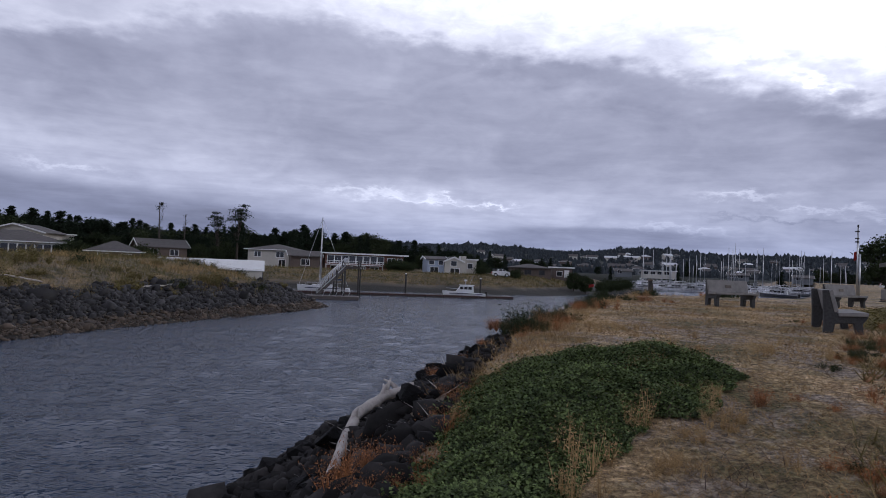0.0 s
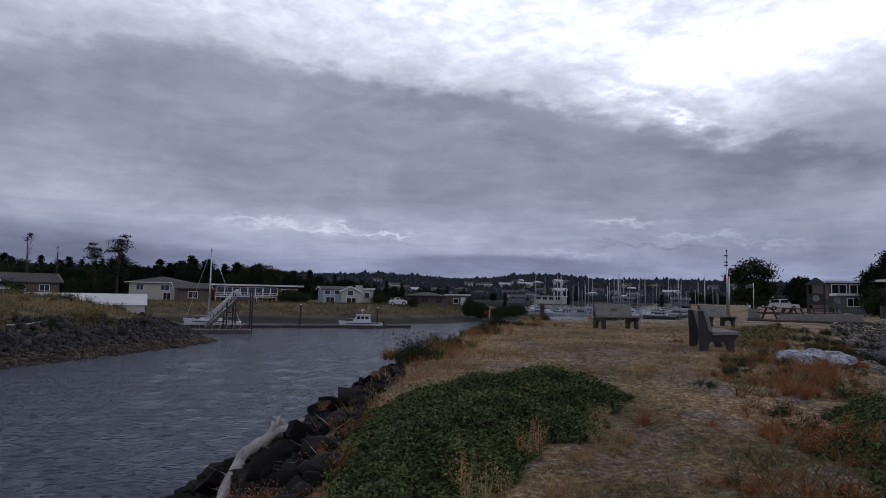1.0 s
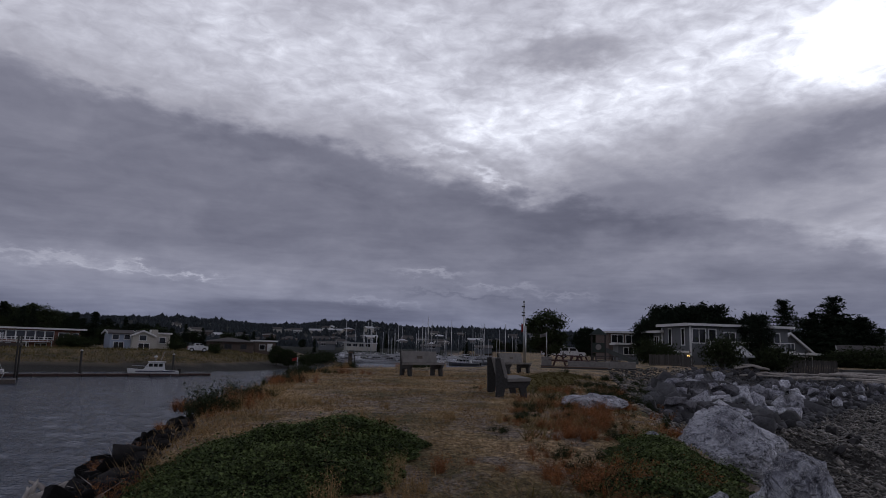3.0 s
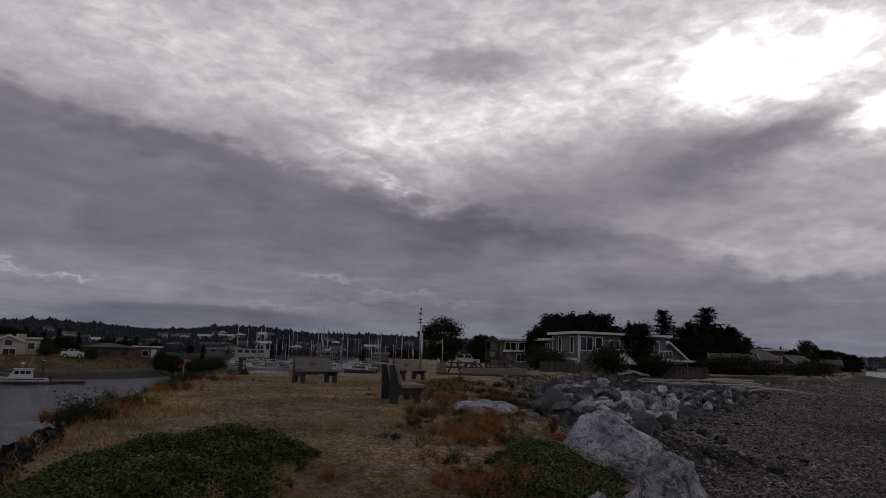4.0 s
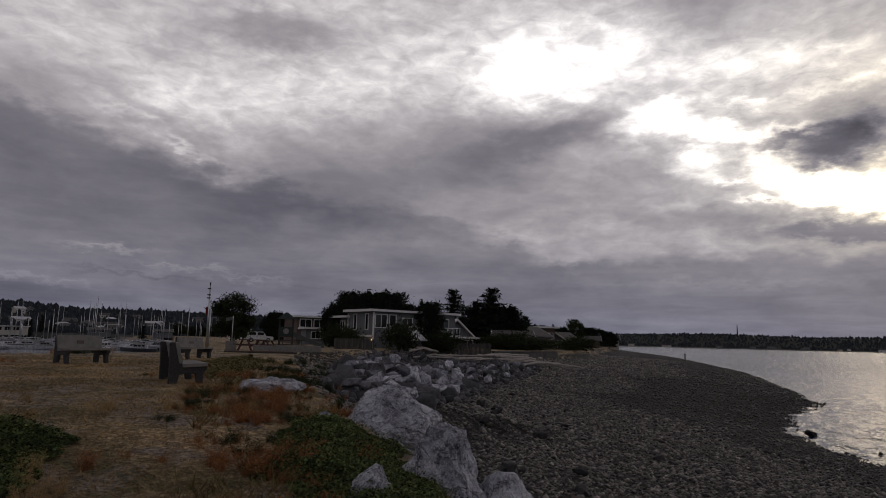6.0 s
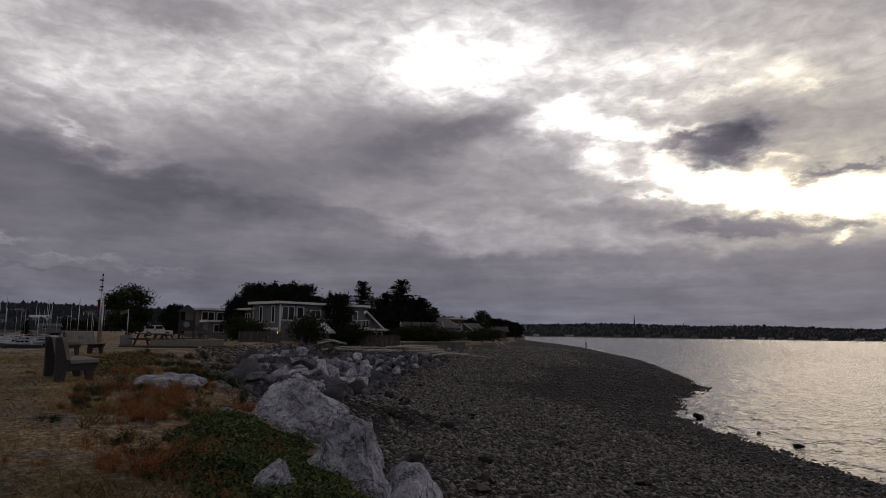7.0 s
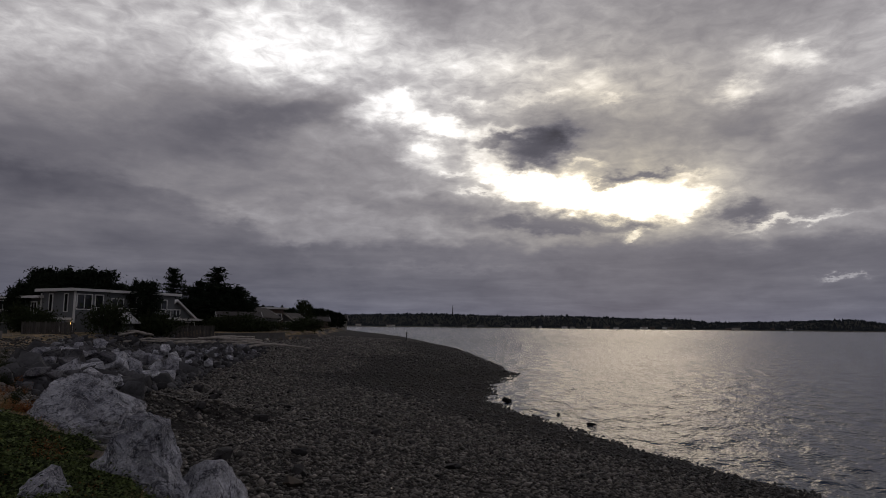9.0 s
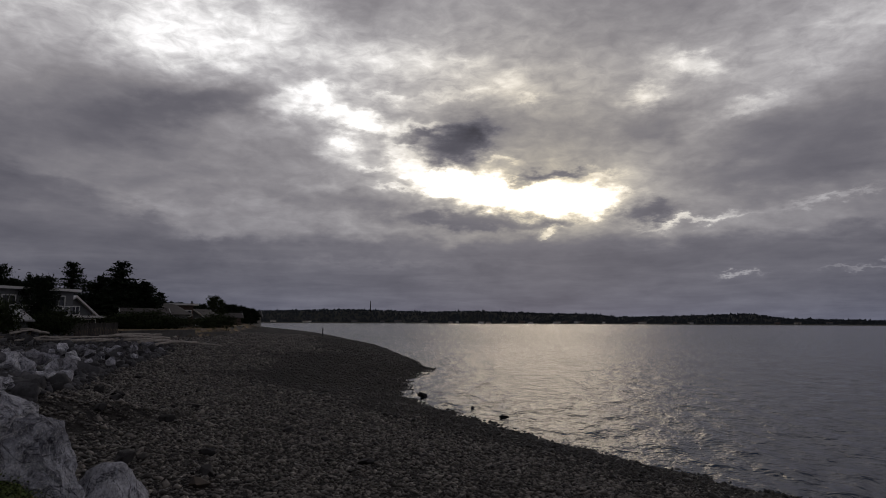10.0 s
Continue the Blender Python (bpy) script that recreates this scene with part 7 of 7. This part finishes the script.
# trees across the channel
rnd = random.Random(77)
for az, r, hi, src, nat in [(-23.2, 150, 12.2, DEAD[0], 10), (-21.4, 152, 10.2, DEAD[1], 10), (-18.9, 145, 10.2, TALL_PINE, 10), (-17.3, 148, 12.2, TALL_PINE, 10), (-7.2, 150, 7.4, FIRS[1], 10), (-6.6, 155, 7.0, FIRS[2], 10), (-12.8, 160, 8.4, FIRS[0], 10), (-15.0, 165, 6.5, FIRS[1], 10),
                            (-3.9, 150, 6.2, FIRS[0], 10), (4.0, 128, 4.6, FIRS[1], 10), (5.3, 135, 4.2, FIRS[2], 10), (11.2, 125, 3.2, ROUND, 8), (12.2, 124, 3.0, ROUND, 8), (14.2, 142, 2.2, SHRUB, 2.4), (14.9, 150, 2.4, SHRUB, 2.4), (13.6, 136, 2.0, SHRUB, 2.4), (15.5, 160, 2.0, SHRUB, 2.4), (-3.0, 118, 1.6, SHRUB, 2.4), (-4.4, 119, 1.7, SHRUB, 2.4), (-3.7, 120, 2.0, SHRUB, 2.4), (3.4, 120, 1.6, SHRUB, 2.4), (6.2, 122, 1.5, SHRUB, 2.4),
                            (-20.9, 77, 1.9, SHRUB, 2.4), (-20.2, 120, 3.2, ROUND, 8), (-19.0, 122, 3.0, ROUND, 8), (-28.8, 120, 3.4, SHRUB, 2.4), (-29.8, 122, 3.4, ROUND, 8), (-24.3, 122, 2.6, SHRUB, 2.4)]:
    plant_tree(src, az, r, hi, None, 1.0, "", nat)
for i in range(230):
    az = rnd.uniform(-38, 3.5)
    r = rnd.uniform(160, 250)
    hi = r * math.tan(radians(rnd.triangular(1.1, 3.2, 2.1) + (0.35 if az < -5 else -0.5) + (0.3 if az < -27 else 0)))
    if rnd.random() < 0.5:
        plant_tree(rnd.choice([*FIRS, CEDAR]), az, r, max(hi, 4), None, rnd.uniform(1.0, 1.8))
    else:
        plant_tree(rnd.choice([ROUND, PINE]), az, r, max(hi * 0.8, 4), None, rnd.uniform(1.0, 1.6), "", 8.5)
for i in range(40):
    az = rnd.uniform(3, 42)
    r = rnd.uniform(345, 420)
    plant_tree(rnd.choice([*FIRS, ROUND, PINE]), az, r, rnd.uniform(4.5, 8.5), None, rnd.uniform(0.9, 1.5), "", 9.0)

# ---- marina ----
for i in range(96):
    az, r = rnd.uniform(16.0, 32.5), rnd.uniform(170, 330)
    x, y = at(az, r)
    if rnd.random() < 0.5:
        sailboat(pose(x, y, SEA, 0, 0, rnd.uniform(-30, 30)), rnd.uniform(7, 10), rnd.uniform(7, 14.5) * (r / 230) ** 0.5, "white sailboat with bare mast berthed in the marina", False)
    else:
        cruiser(pose(x, y, SEA, 0, 0, rnd.uniform(-40, 40)), rnd.uniform(6.5, 10), "white motor cruiser berthed in the marina")
for az, r, w_ in [(18.0, 345, 16), (15.2, 352, 8), (24, 350, 9), (28.5, 352, 8)]:
    house("marina_building", "long pale marina building with windows", facing(az, r, 0.4, 4), w_, 9, 2.7 if w_ > 10 else 2.0, CREAM if w_ > 10 else GREY_SIDING, "flat" if w_ > 10 else "gable", SHINGLE, 1.2, 0.6, windows=[("f", -w_ / 2 + 2 + k * 3.2, 1.0, 2.2, 1.4) for k in range(int((w_ - 2) / 3.2))])
for i in range(60):
    az, r = rnd.uniform(3, 33), rnd.uniform(500, 800)
    x, y = at(az, r)
    house("hillside_house", "small pale house on the wooded hillside", pose(x, y, height(x, y), 0, 0, -az + rnd.uniform(-25, 25)), rnd.uniform(7, 13), 8, rnd.uniform(2.6, 5), rnd.choice([CREAM, GREY_SIDING, BROWN_WALL, WHITE]), rnd.choice(["gable", "hip"]), rnd.choice([SHINGLE, SHINGLE, METAL_ROOF]), 1.8, 0.5, windows=[("f", -2, 0.9, 1.8, 1.2), ("f", 2, 0.9, 1.8, 1.2)])
for i in range(34):
    az, r = rnd.uniform(66.5, 112), rnd.uniform(2475, 2560)
    x, y = at(az, r)
    house("shoreline_house", "pale house on the shore across the bay", pose(x, y, height(x, y), 0, 0, -az), rnd.uniform(10, 24), 10, rnd.uniform(4, 6), rnd.choice([CREAM, WHITE, GREY_SIDING, BROWN_WALL]), "gable", SHINGLE, 2.5, 0.6, windows=[("f", -3, 1, 2.4, 2)])

# ---- far woods ----
def woods(name, label, x, y, hi, seed):
    """Distant trees: ragged spires, three stacked skirts each, all in one mesh."""
    rng = np.random.default_rng(seed)
    z = lie(x, y)[0]
    n = len(x)
    w = hi * rng.uniform(0.4, 0.85, n)
    out_ = []
    for lo, up, k in ((-0.05, 0.62, 1.0), (0.22, 0.86, 0.8), (0.5, 1.0, 0.55)):
        a0 = rng.uniform(0, 6.283, n)
        ring = []
        for j in range(5):
            a = a0 + j * 6.283 / 5
            rr = w * k * rng.uniform(0.65, 1.25, n)
            ring.append(np.stack([x + np.cos(a) * rr, y + np.sin(a) * rr, z + hi * (lo + rng.uniform(-0.06, 0.08, n))], -1))
        tip = np.stack([x + rng.normal(0, 0.03, n) * hi, y + rng.normal(0, 0.03, n) * hi, z + hi * up], -1)
        for j in range(5):
            out_.append(np.stack([ring[j], ring[(j + 1) % 5], tip], 1))
    # crown colour already carries the distance haze
    ob = new(name, tri_mesh(name, np.concatenate(out_), HAZED_WOOD))
    return tagged(ob, label, "woods", kind="stuff")


rng = np.random.default_rng(90)
az, r = rng.uniform(-40, 62, 15000), 430 + 700 * rng.random(15000) ** 0.9
x, y = r * np.sin(np.radians(az)), r * np.cos(np.radians(az))
woods("wooded_hills", "dark wooded hills behind the town, tinted for distance haze", x, y, rng.uniform(2.6, 5.0, 15000) + 4 * rng.random(15000) ** 12, 91)
az, r = rng.uniform(60, 122, 7000), 2540 + 620 * rng.random(7000)
x, y = r * np.sin(np.radians(az)), r * np.cos(np.radians(az))
keep = lie(x, y)[0] > -1
woods("wooded_far_shore", "dark wooded shore across the bay, tinted for distance haze", x[keep], y[keep], rng.uniform(4, 8, keep.sum()) + 7 * rng.random(keep.sum()) ** 12, 92)
x, y = at(75.0, 2950)
tw = thing("radio_tower", "slender far radio tower above the woods", "tower", pose(x, y, height(x, y)))
rodded("tower_shaft", PILE, tw, (0, 0, 0), (0, 0, 48), 3.0, 1.2)
for o in SOURCES:
    for c in (*o.children_recursive, o):
        bpy.data.objects.remove(c)
